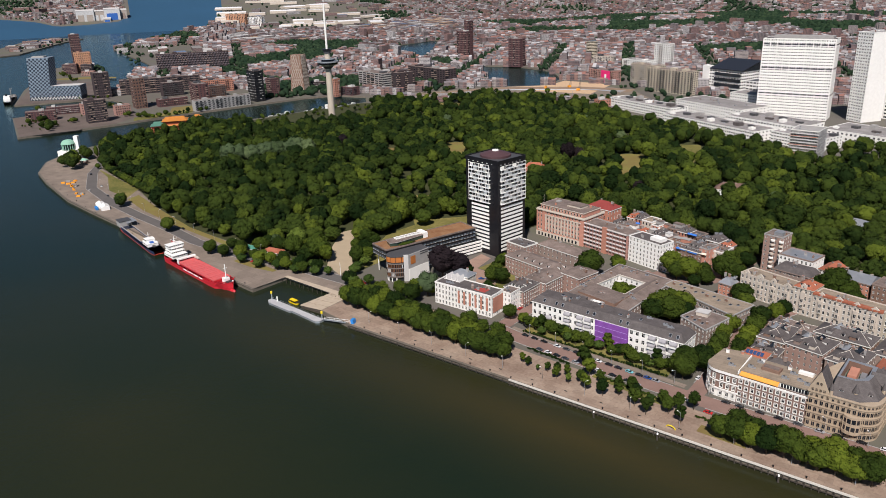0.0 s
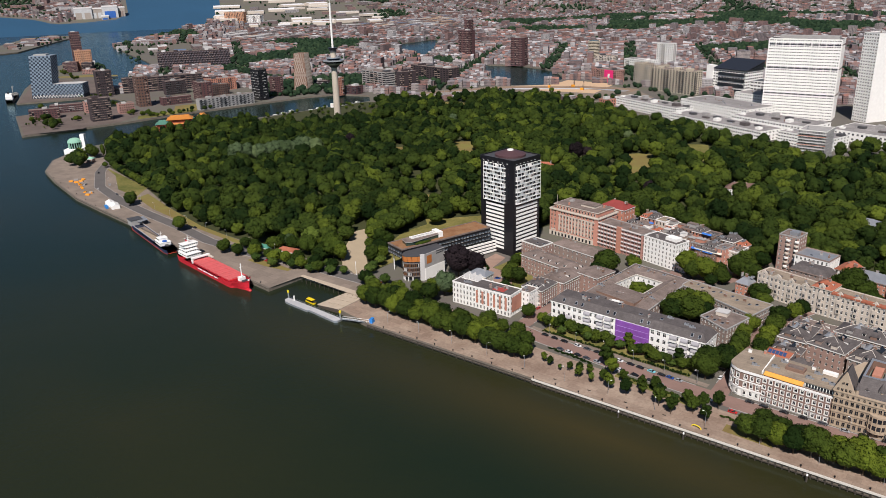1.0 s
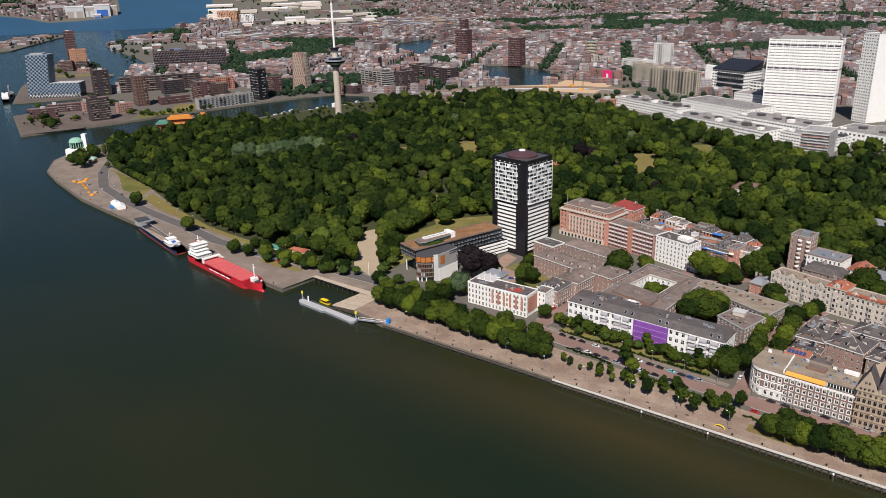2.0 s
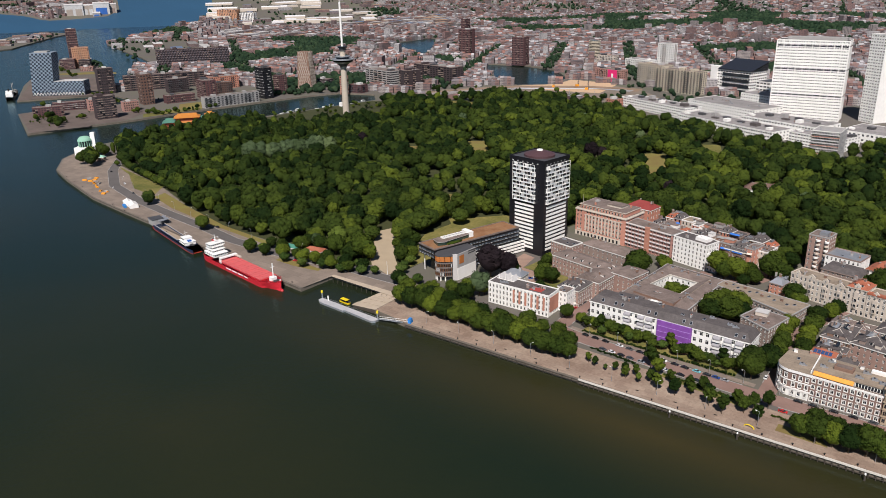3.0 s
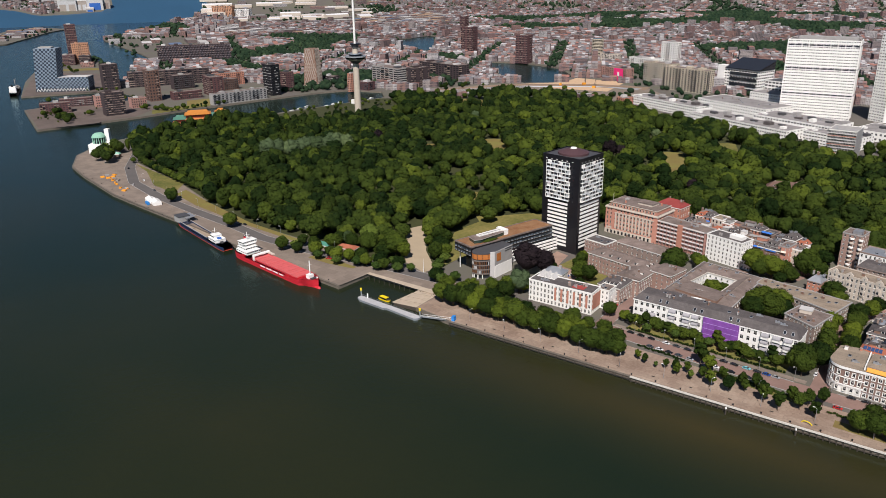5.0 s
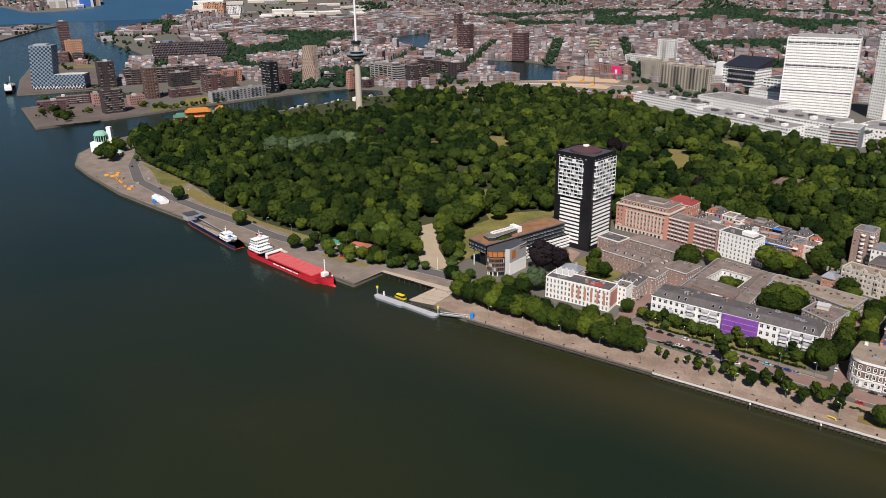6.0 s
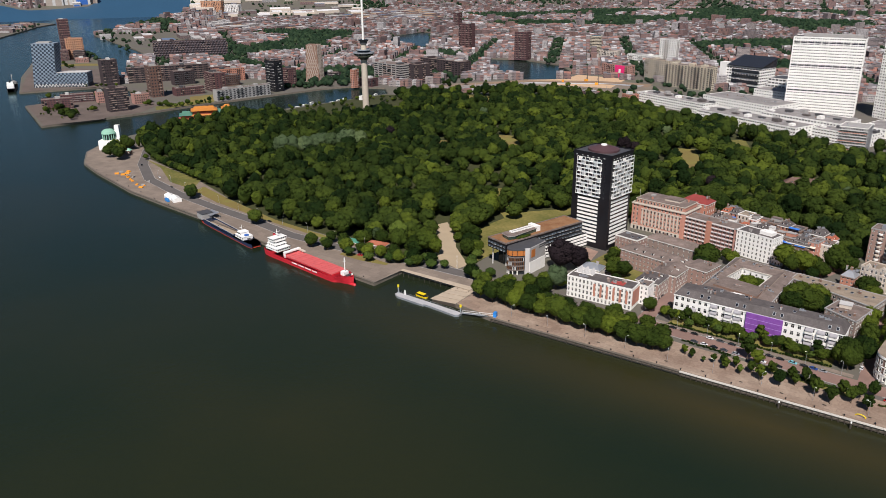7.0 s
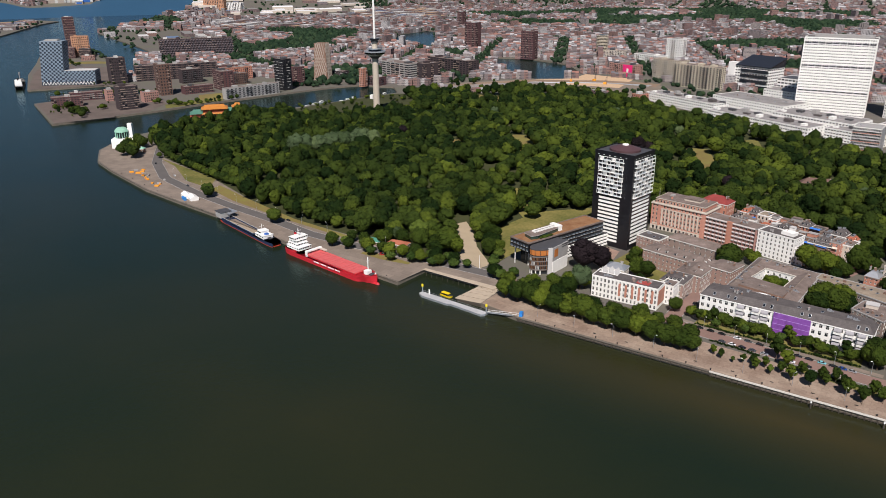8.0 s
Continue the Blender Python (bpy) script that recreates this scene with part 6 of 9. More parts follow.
for k in range(9):
    s = Shell()
    s.box(-0.5, 30.4, -1.6, -0.02, k * 3.33 + 2.9, k * 3.33 + 3.2, WHITE)
    s.box(-0.5, 30.4, -1.6, -1.5, k * 3.33 + 3.2, k * 3.33 + 4.1, BRICK_RED if k % 3 == 1 else PALEROOF)
    part("balcony", s, cbk)
for k in range(9):
    s = Shell()
    s.rod((31.0, k * 4.0, 0), (31.0, k * 4.0, 34), 0.18, STEEL, 4)
    part("scaffold_pole", s, cbk)
s = Shell()
s.box(4, 26, -7, -4.5, 0, 3.2, mat("orange_site_plastic", (0.80, 0.33, 0.03), 0.6))
part("site_barrier", s, cbk, "orange site hoarding")

TAKEN.append([(-236, 900), (-184, 900), (-178, 962), (-232, 962)])

# ---- far buildings, one by one ----
FACE = {"white": WHITE, "dark": BRICK_DARK, "brown": mat("umber_brick", (0.135, 0.078, 0.062), 0.9), "red": BRICK_RED, "grey": GREY, "yellow": YELLOWC, "beige": BEIGE, "black": BLACK, "wine": mat("wine_brick", (0.105, 0.050, 0.052), 0.85),
        "pinkish": mat("pink_brick", (0.18, 0.095, 0.085), 0.85), "peach": mat("peach_render", (0.52, 0.27, 0.16), 0.85)}
FRAME_OF = {"white": GREY, "dark": DARKGREY}


def far_block(w, x, y, r, L, D, H, fl_, cols, sd):
    """A block in the distance: face, middle, turn, length, depth, height, floors, columns, side columns."""
    if cols == 1:
        cols, wide = 6, 11.0
    else:
        wide = min(2.0, L / cols * 0.55)
    ob = house("apartment_block" if H < 60 else "high_rise", "distant %s block with regular window rows" % {"dark": "dark purple brick", "wine": "wine-red brick", "pinkish": "pinkish brick", "red": "red brick", "brown": "brown brick", "peach": "peach-coloured", "yellow": "yellowed concrete",
          "black": "black glass"}.get(w, w + " concrete"), x, y, r, L, D, H, fl_ if fl_ < 12 else fl_ // 2 + 3, min(cols, 14), min(sd, 4), FACE[w], "flat", ROOF if w not in ("white",) else GREY, max(wide, L / min(cols, 14) * 0.5), 0.5, frame=FRAME_OF.get(w, DARKGREY), style="plain",
          clutter=2, anchor="c", cornice=FACE[w], group="distant blocks", joined=True)
    # balcony decks, parapets and roof rooms
    rg = random.Random(int(x * 3 - y))
    n = fl_ if fl_ < 12 else fl_ // 2 + 3
    fh, bay = H / n, L / min(cols, 14)
    pale = rg.choice((BRICK_GREY, GREY, BRICK_GREY, DARKGREY))
    s = Shell()
    for k in range(1, n):
        z = k * fh - 0.25
        if int(abs(y)) % 3:
            s.box(0, L, -0.3, -0.02, z, z + 0.4, pale)
        for m_, w_ in ((Matrix(), L), (Matrix.Translation((L, 0, 0)) @ Matrix.Rotation(radians(90), 4, 'Z'), D)):
            for i in range(int(w_ / bay)):
                if (i * 7 + int(abs(x))) % 5 in (0, 2):
                    s.box(i * bay + 0.3, (i + 1) * bay - 0.3, -0.9, -0.02, z, z + 1.15, pale if (i + k) % 4 else GLASS, m_)
    tagged(part("balcony", s, ob), kind="stuff")
    for i in range(max(1, int(L / 30))):
        s = Shell()
        a = L * (i + rg.uniform(0.15, 0.5)) / max(1, int(L / 30))
        s.box(a, min(a + rg.uniform(5, 10), L - 1), D * 0.25, D * 0.75, H + 0.1, H + rg.uniform(2.2, 4.0), rg.choice((GREY, DARKGREY, FACE[w], PALEROOF)))
        part("roof_room", s, ob)


far_block("wine", -2125, 1079, 65, 26, 24, 88, 22, 6, 6)
far_block("wine", -1985, 985, 50, 34, 30, 24, 7, 8, 6)
far_block("dark", -1950, 1010, 50, 26, 24, 22, 6, 6, 6)
far_block("pinkish", -1900, 985, 50, 30, 18, 10, 3, 8, 4)
far_block("peach", -1984, 1020, 65, 39, 25, 50, 13, 9, 5)
far_block("dark", -1492, 795, 72, 29, 24, 49, 12, 7, 6)
far_block("dark", -1228, 637, 72, 31, 22, 36, 10, 8, 6)
far_block("brown", -1299, 759, -18, 27, 20, 53, 15, 6, 5)
far_block("dark", -1452, 901, 62, 157, 25, 29, 7, 40, 6)
far_block("dark", -1747, 1188, 50, 177, 25, 43, 8, 34, 5)
far_block("wine", -1266, 804, 72, 52, 20, 13, 3, 14, 5)
far_block("wine", -1262, 862, -18, 40, 25, 33, 9, 9, 6)
far_block("wine", -1330, 594, 62, 46, 18, 16, 5, 11, 5)
far_block("wine", -1366, 650, 62, 52, 18, 13, 4, 12, 5)
far_block("pinkish", -1324, 666, 72, 10, 18, 18, 4, 3, 4)
far_block("pinkish", -1259, 700, 72, 25, 18, 16, 4, 7, 4)
far_block("grey", -1155, 832, 78, 104, 14, 18, 5, 24, 4)
far_block("black", -1161, 916, -10, 29, 18, 55, 16, 8, 5)
far_block("wine", -1179, 971, -10, 20, 18, 34, 9, 5, 5)
far_block("dark", -1178, 1090, 0, 30, 18, 13, 4, 8, 4)
far_block("red", -1061, 1024, 0, 9, 14, 33, 8, 2, 3)
far_block("grey", -1056, 1133, -12, 82, 30, 34, 8, 1, 6)
far_block("dark", -997, 1146, -12, 23, 40, 35, 9, 6, 10)
far_block("dark", -1017, 1260, -12, 122, 30, 31, 8, 30, 8)
far_block("wine", -1053, 1054, 0, 30, 20, 15, 4, 8, 5)
far_block("peach", -3236, 2486, 20, 110, 30, 57, 12, 12, 3)
far_block("white", -3107, 2501, 20, 76, 30, 43, 9, 9, 3)
far_block("beige", -3071, 3741, 0, 67, 30, 103, 20, 6, 3)
far_block("black", -2991, 3755, 0, 60, 30, 60, 12, 6, 3)
far_block("wine", -1215, 1649, 0, 35, 25, 72, 20, 8, 6)
far_block("wine", -1671, 2293, 0, 22, 25, 53, 14, 4, 4)
far_block("wine", -1009, 1577, 0, 32, 25, 64, 18, 8, 6)
far_block("beige", -824, 1666, 0, 47, 20, 22, 6, 12, 4)
far_block("pinkish", -704, 1426, -20, 69, 22, 23, 6, 16, 5)
far_block("white", -743, 1674, -20, 78, 25, 16, 3, 14, 4)
far_block("red", -560, 1130, -25, 18, 20, 15, 3, 4, 4)
far_block("white", -691, 1692, -20, 38, 22, 52, 14, 6, 5)
far_block("yellow", -532, 1346, -18, 96, 22, 40, 11, 20, 5)
far_block("yellow", -610, 1420, -18, 70, 20, 38, 10, 15, 5)
far_block("grey", -638, 1500, -20, 80, 20, 24, 6, 16, 5)
far_block("dark", -1130, 1230, -12, 60, 25, 22, 6, 14, 5)
far_block("dark", -1380, 880, 72, 40, 22, 26, 7, 10, 5)
far_block("red", -1340, 960, 72, 60, 22, 24, 6, 14, 5)
far_block("wine", -1420, 1010, 62, 60, 22, 18, 5, 14, 5)
far_block("brown", -1290, 910, 72, 50, 18, 20, 5, 12, 5)


def chequered():
    """A leaning tower with a long low wing, clad in blue and white chequers above a zigzag foot."""
    root = thing("waterside_college", "blue and white chequered college tower with a low wing", "college building", pose(-1587, 694, 0, 0, 0, 41))
    blue, pale = mat("blue_cladding", (0.016, 0.030, 0.052), 0.6), mat("pale_blue_cladding", (0.20, 0.25, 0.31), 0.6)
    parts = (("tower_wall", 0.0, 41.0, 30.0, 81.0), ("wing_wall", 41.0, 101.0, 30.0, 27.0))
    for name, x0, x1, D, H in parts:
        lean = 9.0 if x0 == 0 else 0.0
        s = Shell()
        s.solid([(x0, 0, 0), (x1, 0, 0), (x1, D, 0), (x0, D, 0), (x0 + lean, 0, H), (x1 + lean, 0, H), (x1 + lean, D, H), (x0 + lean, D, H)], [(0, 1, 5, 4), (1, 2, 6, 5), (2, 3, 7, 6), (3, 0, 4, 7), (4, 5, 6, 7)], blue)
        part(name, s, root)
        c = Shell()
        rows, cols = round((H - 7) / 3.6), round((x1 - x0) / 3.6)
        for k in range(rows):
            z0, z1 = 7 + (H - 7) * k / rows, 7 + (H - 7) * (k + 1) / rows
            f = (z0 + z1) / 2 / H
            a, b = x0 + lean * f, x1 + lean * f
            for q in range(cols):
                u0, u1 = a + (b - a) * q / cols, a + (b - a) * (q + 1) / cols
                if (k + q) % 2 == 0:
                    c.box(u0, u1, -0.4, -0.05, z0, z1, pale)
                if q * 3.6 < D and (k + q) % 2:
                    c.box(b + 0.05, b + 0.4, q * 3.6, q * 3.6 + 3.6, z0, z1, pale)
        tagged(part("cladding", c, root), kind="stuff")
    s = Shell()
    n = 16
    for k in range(n):
        a, b = 2 + k * 98 / n, 2 + (k + 1) * 98 / n
        for p, q in (((a, 0.8), ((a + b) / 2, 6.6)), (((a + b) / 2, 6.6), (b, 0.8))):
            s.rod((p[0], -0.7, p[1]), (q[0], -0.7, q[1]), 0.55, WHITE, 4)
    part("zigzag_frame", s, root, "white zigzag columns along the foot")
    s = Shell()
    s.box(8.7, 50.3, -0.3, 30.3, 81, 82, pale)
    s.box(16, 40, 6, 22, 82, 84.5, GREY)
    part("tower_roof", s, root)
    s = Shell()
    s.box(42.5, 100.5, 0.5, 29.5, 27.05, 27.6, PALEROOF)
    part("wing_roof", s, root)


chequered()


def dock_hall(b, r, W, D, H, wall, gate, gates):
    """A tall shipyard hall on the far shore with wide gates towards the river."""
    a = radians(b)
    x, y = r * math.cos(a), r * math.sin(a)
    root = thing("dock_hall", "tall pale shipyard hall with wide gates on the far shore", "shipyard hall", pose(x, y, far_z(x, y) - 2, 0, 0, b - 90), group="far shipyard halls")
    s = Shell()
    s.box(-W / 2, W / 2, 0, D, 0, H, wall)
    part("wall", s, root)
    s = Shell()
    s.solid([(-W / 2 - 1, -1, H), (W / 2 + 1, -1, H), (W / 2 + 1, D + 1, H), (-W / 2 - 1, D + 1, H), (-W / 2 - 1, D / 2, H + 6), (W / 2 + 1, D / 2, H + 6)], [(0, 1, 5, 4), (1, 2, 5), (2, 3, 4, 5), (3, 0, 4), (3, 2, 1, 0)], PALEROOF)
    part("roof", s, root)
    for k in range(gates):
        s = Shell()
        u = (k + 0.5) * W / gates - W / 2
        s.box(u - W / gates * 0.34, u + W / gates * 0.34, -0.8, -0.05, 0, H * 0.62, gate)
        part("gate", s, root)


YARDPALE = mat("yard_pale_sheet", (0.50, 0.50, 0.50), 0.8, var=0.2)
YARDTAN = mat("yard_tan_sheet", (0.36, 0.31, 0.27), 0.85, var=0.2)
YARDBLUE = mat("yard_gate_blue", (0.03, 0.12, 0.42), 0.6)
for q in ((152.15, 4290, 82, 60, 52, YARDPALE, YARDTAN, 2), (151.3, 4300, 48, 60, 46, YARDTAN, YARDPALE, 2), (150.85, 4262, 34, 50, 16, GREY, YARDBLUE, 1), (150.5, 4300, 74, 70, 54, YARDPALE, YARDBLUE, 1), (149.95, 4320, 56, 60, 44, YARDTAN, BRICK_GREY, 1)):
    dock_hall(*q)


def pink_front():
    root = thing("sign_panel", "bright magenta panel on a street block", "panel", pose(-690, 1410, 0, 0, 0, -20))
    s = Shell()
    s.box(-12, 12, -6, -5, 0, 24, mat("magenta_panel", (0.75, 0.03, 0.18), 0.6))
    s.box(-2, 3, -6.3, -6, 9, 17, WHITE)
    part("panel", s, root)


pink_front()


def round_tower():
    root = thing("round_tower", "round yellow concrete flats with ring balconies", "high rise", pose(-877, 1703, 0))
    s = Shell()
    s.tube(0, 0, 0, 52, 12, 12, GLASS, 20)
    part("core", s, root)
    for k in range(15):
        s = Shell()
        s.tube(0, 0, 2 + k * 3.4, 3.7 + k * 3.4, 14.5, 14.5, YELLOWC, 20)
        part("balcony", s, root)


round_tower()


def leaning_tower():
    """A tower that is wider at its foot, clad in a white lattice."""
    root = thing("lattice_tower", "tapering apartment tower clad in a pale diagonal lattice", "high rise", pose(-1179, 1041, 0, 0, 0, 20))
    s = Shell()
    lo, hi = [(-15, -13), (15, -13), (15, 13), (-15, 13)], [(-11, -11), (11, -11), (11, 11), (-11, 11)]
    s.solid([(*p, 0) for p in lo] + [(*p, 72) for p in hi], [(0, 1, 5, 4), (1, 2, 6, 5), (2, 3, 7, 6), (3, 0, 4, 7), (4, 5, 6, 7)], BRICK_BROWN)
    part("wall", s, root)
    for f in range(4):
        a, b, c, d = Vector((*lo[f], 0)), Vector((*lo[(f + 1) % 4], 0)), Vector((*hi[(f + 1) % 4], 72)), Vector((*hi[f], 72))
        s = Shell()
        for k in range(-7, 9):
            for sg in (1, -1):
                pts = []
                for q in range(9):
                    t = q / 8
                    u = (k / 6.0 + sg * t * 0.9)
                    if 0 <= u <= 1:
                        pts.append(a.lerp(b, u).lerp(d.lerp(c, u), t))
                for p, q in zip(pts, pts[1:]):
                    s.rod(p, q, 0.62, mat("weathered_lattice", (0.40, 0.34, 0.29), 0.85), 4)
        part("lattice", s, root)


leaning_tower()


def zigzag():
    root = thing("facade_relief", "folded grey metal bays on a long riverside block", "facade", pose(-1747, 1188, 0, 0, 0, 50))
    s = Shell()
    grey = mat("taupe_metal", (0.12, 0.10, 0.11), 0.5)
    for k in range(26):
        for q in range(7):
            x, z = -88 + k * 6.8 + (q % 2) * 3.4, 2 + q * 5.8
            s.solid([(x, -12.6, z), (x + 5.4, -12.6, z), (x + 5.4, -12.6, z + 4.4), (x, -12.6, z + 4.4), (x + 2.7, -15.2, z + 3.2)], [(0, 1, 4), (1, 2, 4), (2, 3, 4), (3, 0, 4)], grey)
    part("bay", s, root)


zigzag()


def mast():
    root = thing("observation_tower", "slender concrete observation tower with a crow's nest and white spire", "tower", pose(-858, 815, 0))
    conc = mat("pale_shaft_concrete", (0.50, 0.44, 0.36), 0.85, var=0.1)
    s = Shell()
    s.tube(0, 0, 0, 88, 5.2, 4.4, conc, 24)
    part("shaft", s, root)
    s = Shell()
    s.tube(0, 0, 84, 88, 5.0, 9.0, DARKGREY, 28)
    s.tube(0, 0, 88, 91, 9.0, 14.5, STEEL, 28)
    s.tube(0, 0, 91, 93.5, 14.5, 15.5, GLASS, 28)
    s.tube(0, 0, 93.5, 95, 16.0, 16.0, STEEL, 28)
    s.tube(0, 0, 95, 98, 10.0, 9.0, GLASS, 24)
    s.tube(0, 0, 98, 99, 11.0, 11.0, STEEL, 24)
    part("crows_nest", s, root, "round glazed crow's nest")
    s = Shell()
    for k in range(28):
        a = 2 * math.pi * k / 28
        s.rod((15.6 * math.cos(a), 15.6 * math.sin(a), 95), (15.6 * math.cos(a), 15.6 * math.sin(a), 96.3), 0.15, STEEL, 4)
    part("railing", s, root)
    s = Shell()
    s.tube(0, 0, 99, 107, 4.2, 4.2, conc, 20)
    s.tube(0, 0, 107, 111, 5.4, 5.4, DARKGREY, 20)
    s.tube(0, 0, 111, 113, 7.2, 7.2, BLACK, 20)
    part("upper_shaft", s, root)
    s = Shell()
    s.tube(0, 0, 113, 176, 1.6, 1.5, WHITE, 14)
    s.tube(0, 0, 176, 185, 0.4, 0.2, WHITE, 8)
    part("spire", s, root, "white spire tube")
    s = Shell()
    s.box(-9, -4, -5, 3, 24, 30, WHITE)
    part("cabin", s, root, "white bridge cabin on the shaft")
    TAKEN.append([(-880, 800), (-845, 795), (-840, 830), (-875, 835)])


mast()


def dome_house():
    root = thing("domed_pavilion", "white tunnel entrance building with a green copper dome", "building", pose(-990, 468, 0, 0, 0, 35) @ Matrix.Diagonal((0.8, 0.8, 0.86, 1)))
    copper = mat("green_copper", (0.25, 0.47, 0.36), 0.7, var=0.15)
    TAKEN.append(turned(-1000, 462, 35, [(-18, -18), (18, -18), (18, 18), (-18, 18)]))
    s = Shell()
    s.box(-13, 13, -13, 13, 0, 14, WHITE)
    part("wall", s, root)
    s = Shell()
    n = 16
    for k in range(n):
        a = 2 * math.pi * k / n
        c = Shell()
        c.tube(9.6 * math.cos(a), 9.6 * math.sin(a), 14, 23, 0.6, 0.6, copper, 6)
        part("column", c, root)
    s.tube(0, 0, 14, 23, 8.6, 8.6, GLASS, 20)
    part("drum", s, root)
    s = Shell()
    for (r0, z0), (r1, z1) in (((11, 23), (10.6, 24)), ((10.6, 24), (9.2, 26.5)), ((9.2, 26.5), (6.0, 28.8)), ((6.0, 28.8), (1.0, 29.6))):
        s.tube(0, 0, z0, z1, r0, r1, copper, 24)
    part("dome", s, root, "green copper dome")
    s = Shell()
    s.box(9, 16, 2, 9, 0, 34, WHITE)
    part("vent_tower", s, root, "square white ventilation tower")


dome_house()


def pagoda():
    root = thing("floating_restaurant", "floating pagoda restaurant with orange and green tiled roofs", "restaurant boat", pose(-1061, 676, -3, 0, 0, 52) @ Matrix.Diagonal((1.35, 1.3, 1.05, 1)))
    ot, gt = mat("orange_glazed_tiles", (0.50, 0.19, 0.035), 0.6), mat("green_glazed_tiles", (0.08, 0.20, 0.15), 0.5)
    s = Shell()
    s.box(-30, 30, -11, 11, 0, 2.5, mat("red_hull_timber", (0.35, 0.10, 0.05), 0.7))
    part("hull", s, root)
    for x0, x1, h, y in ((-28, -14, 8, 9), (-15, 12, 14, 10), (10, 20, 9, 9), (18, 29, 15, 8)):
        s = Shell()
        s.box(x0 + 1, x1 - 1, -y + 1.5, y - 1.5, 2.5, h, mat("red_hull_timber", (0.35, 0.10, 0.05), 0.7))
        part("deck_house", s, root)
        s = Shell()
        col = ot if h > 10 else gt
        L, D = x1 - x0, 2 * y
        pts = [(x0 - 1, -y - 1, h), (x1 + 1, -y - 1, h), (x1 + 1, y + 1, h), (x0 - 1, y + 1, h), (x0 + 2, -y * 0.45, h + 2.2), (x1 - 2, -y * 0.45, h + 2.2), (x1 - 2, y * 0.45, h + 2.2), (x0 + 2, y * 0.45, h + 2.2), (x0 + 3, 0, h + 5), (x1 - 3, 0, h + 5)]
        s.solid(pts, [(0, 1, 5, 4), (1, 2, 6, 5), (2, 3, 7, 6), (3, 0, 4, 7), (4, 5, 9, 8), (5, 6, 9), (6, 7, 8, 9), (7, 4, 8), (3, 2, 1, 0)], col)
        part("roof", s, root)
    for h, x0, x1, y in ((7.5, -15, 12, 11), (7.5, 18, 29, 10)):
        s = Shell()
        s.prism([(x0 - 1, -y), (x1 + 1, -y), (x1 + 1, y), (x0 - 1, y)], h, h + 1.4, ot, ot, shrink=0.9)
        part("eaves", s, root)


pagoda()


# ---- trees ----
def trunk_shell(h, r):
    s = Shell()
    s.tube(0, 0, -0.2, h, r, r * 0.7, BARK, 7)
    for k in range(4):
        a = k * 1.7 + 0.4
        s.rod((0, 0, h * 0.85), (h * 0.45 * math.cos(a), h * 0.45 * math.sin(a), h * 1.45), r * 0.32, BARK, 4)
    return s


TREES = {}


def tree_kind(key, label, material, R, H, z0, lobes, leaves, leaf, variants=5, fine=False):
    out = []
    for k in range(variants):
        rs = np.random.default_rng(hash(key) % 1 + 11 + k * 7 + len(key) * 31)
        V, F = crown_arrays(rs, R, H, z0, lobes, leaves, leaf, fine)
        out.append((mesh_of("crown", V, F, material), trunk_shell(max(z0 + 1.5, H * 0.3), R * 0.06).mesh("trunk")))
    TREES[key] = (out, label)


tree_kind("broad", "broad green park tree in full leaf", LEAF, 9.2, 17.5, 2.6, 22, 1300, 0.62, 6)
tree_kind("plane", "dense green plane tree in full leaf", LEAF, 6.1, 12.6, 2.4, 18, 1200, 0.50, 6)
tree_kind("small", "young green tree on the promenade", LEAF, 2.7, 8.8, 1.2, 15, 800, 0.36, 5)
tree_kind("thin", "thin young tree with light sparse leaves", LEAF_YOUNG, 2.3, 6.0, 1.6, 8, 420, 0.3, 3)
tree_kind("shrub", "rounded green garden shrub", LEAF_YOUNG, 2.2, 3.4, 0.1, 7, 260, 0.35, 4)
tree_kind("copper", "dark copper beech with purple-black leaves", LEAF_COPPER, 7.0, 17.5, 2.0, 18, 1500, 0.5, 2)
tree_kind("silver", "silvery-leaved willow tree in full leaf", LEAF_SILVER, 6.5, 14, 2.0, 16, 1100, 0.52, 2)
tree_kind("poplar", "tall narrow dark green poplar tree", LEAF, 3.4, 19, 1.5, 12, 520, 0.8, 3)
tree_kind("lime", "fresh yellow-green tree beside the quay road", LEAF_YOUNG, 4.8, 9.2, 2.2, 12, 700, 0.48, 4)
tree_kind("tall", "tall green park tree with a high crown", LEAF, 7.6, 20.5, 2.5, 20, 1200, 0.62, 4)
tree_kind("light", "light yellow-green park tree in full leaf", LEAF_YOUNG, 8.4, 16.5, 2.5, 20, 1200, 0.60, 3)
TREE_RNG = random.Random(21)


SINGLE = []


QUEUE = []
OPEN = (LAWNS[7], [(-418, 380), (-394, 383), (-374, 365), (-399, 363)])      # the gravel entrance stays free


def tree(key, x, y, scale=1.0, z=0.0, group=""):
    if any(inside(x, y, q) for q in OPEN):
        return
    QUEUE.append((key, x, y, scale, z, group))
    SINGLE.append((x, y, (6.5 * scale) ** 2 if key in ("silver", "copper", "light", "broad") else 16.0))


def plant(key, x, y, scale, z, group):
    variants, label = TREES[key]
    crown, trunk = TREE_RNG.choice(variants)
    e = thing("shrub" if key == "shrub" else "tree", label, "shrub" if key == "shrub" else "tree", pose(x, y, z, 0, 0, TREE_RNG.uniform(0, 360)) @ Matrix.Diagonal((scale, scale, scale * TREE_RNG.uniform(0.92, 1.1), 1)), group or key + " trees")
    a = new("trunk", trunk)
    b = new("crown", crown)
    a.parent = b.parent = e
    return e


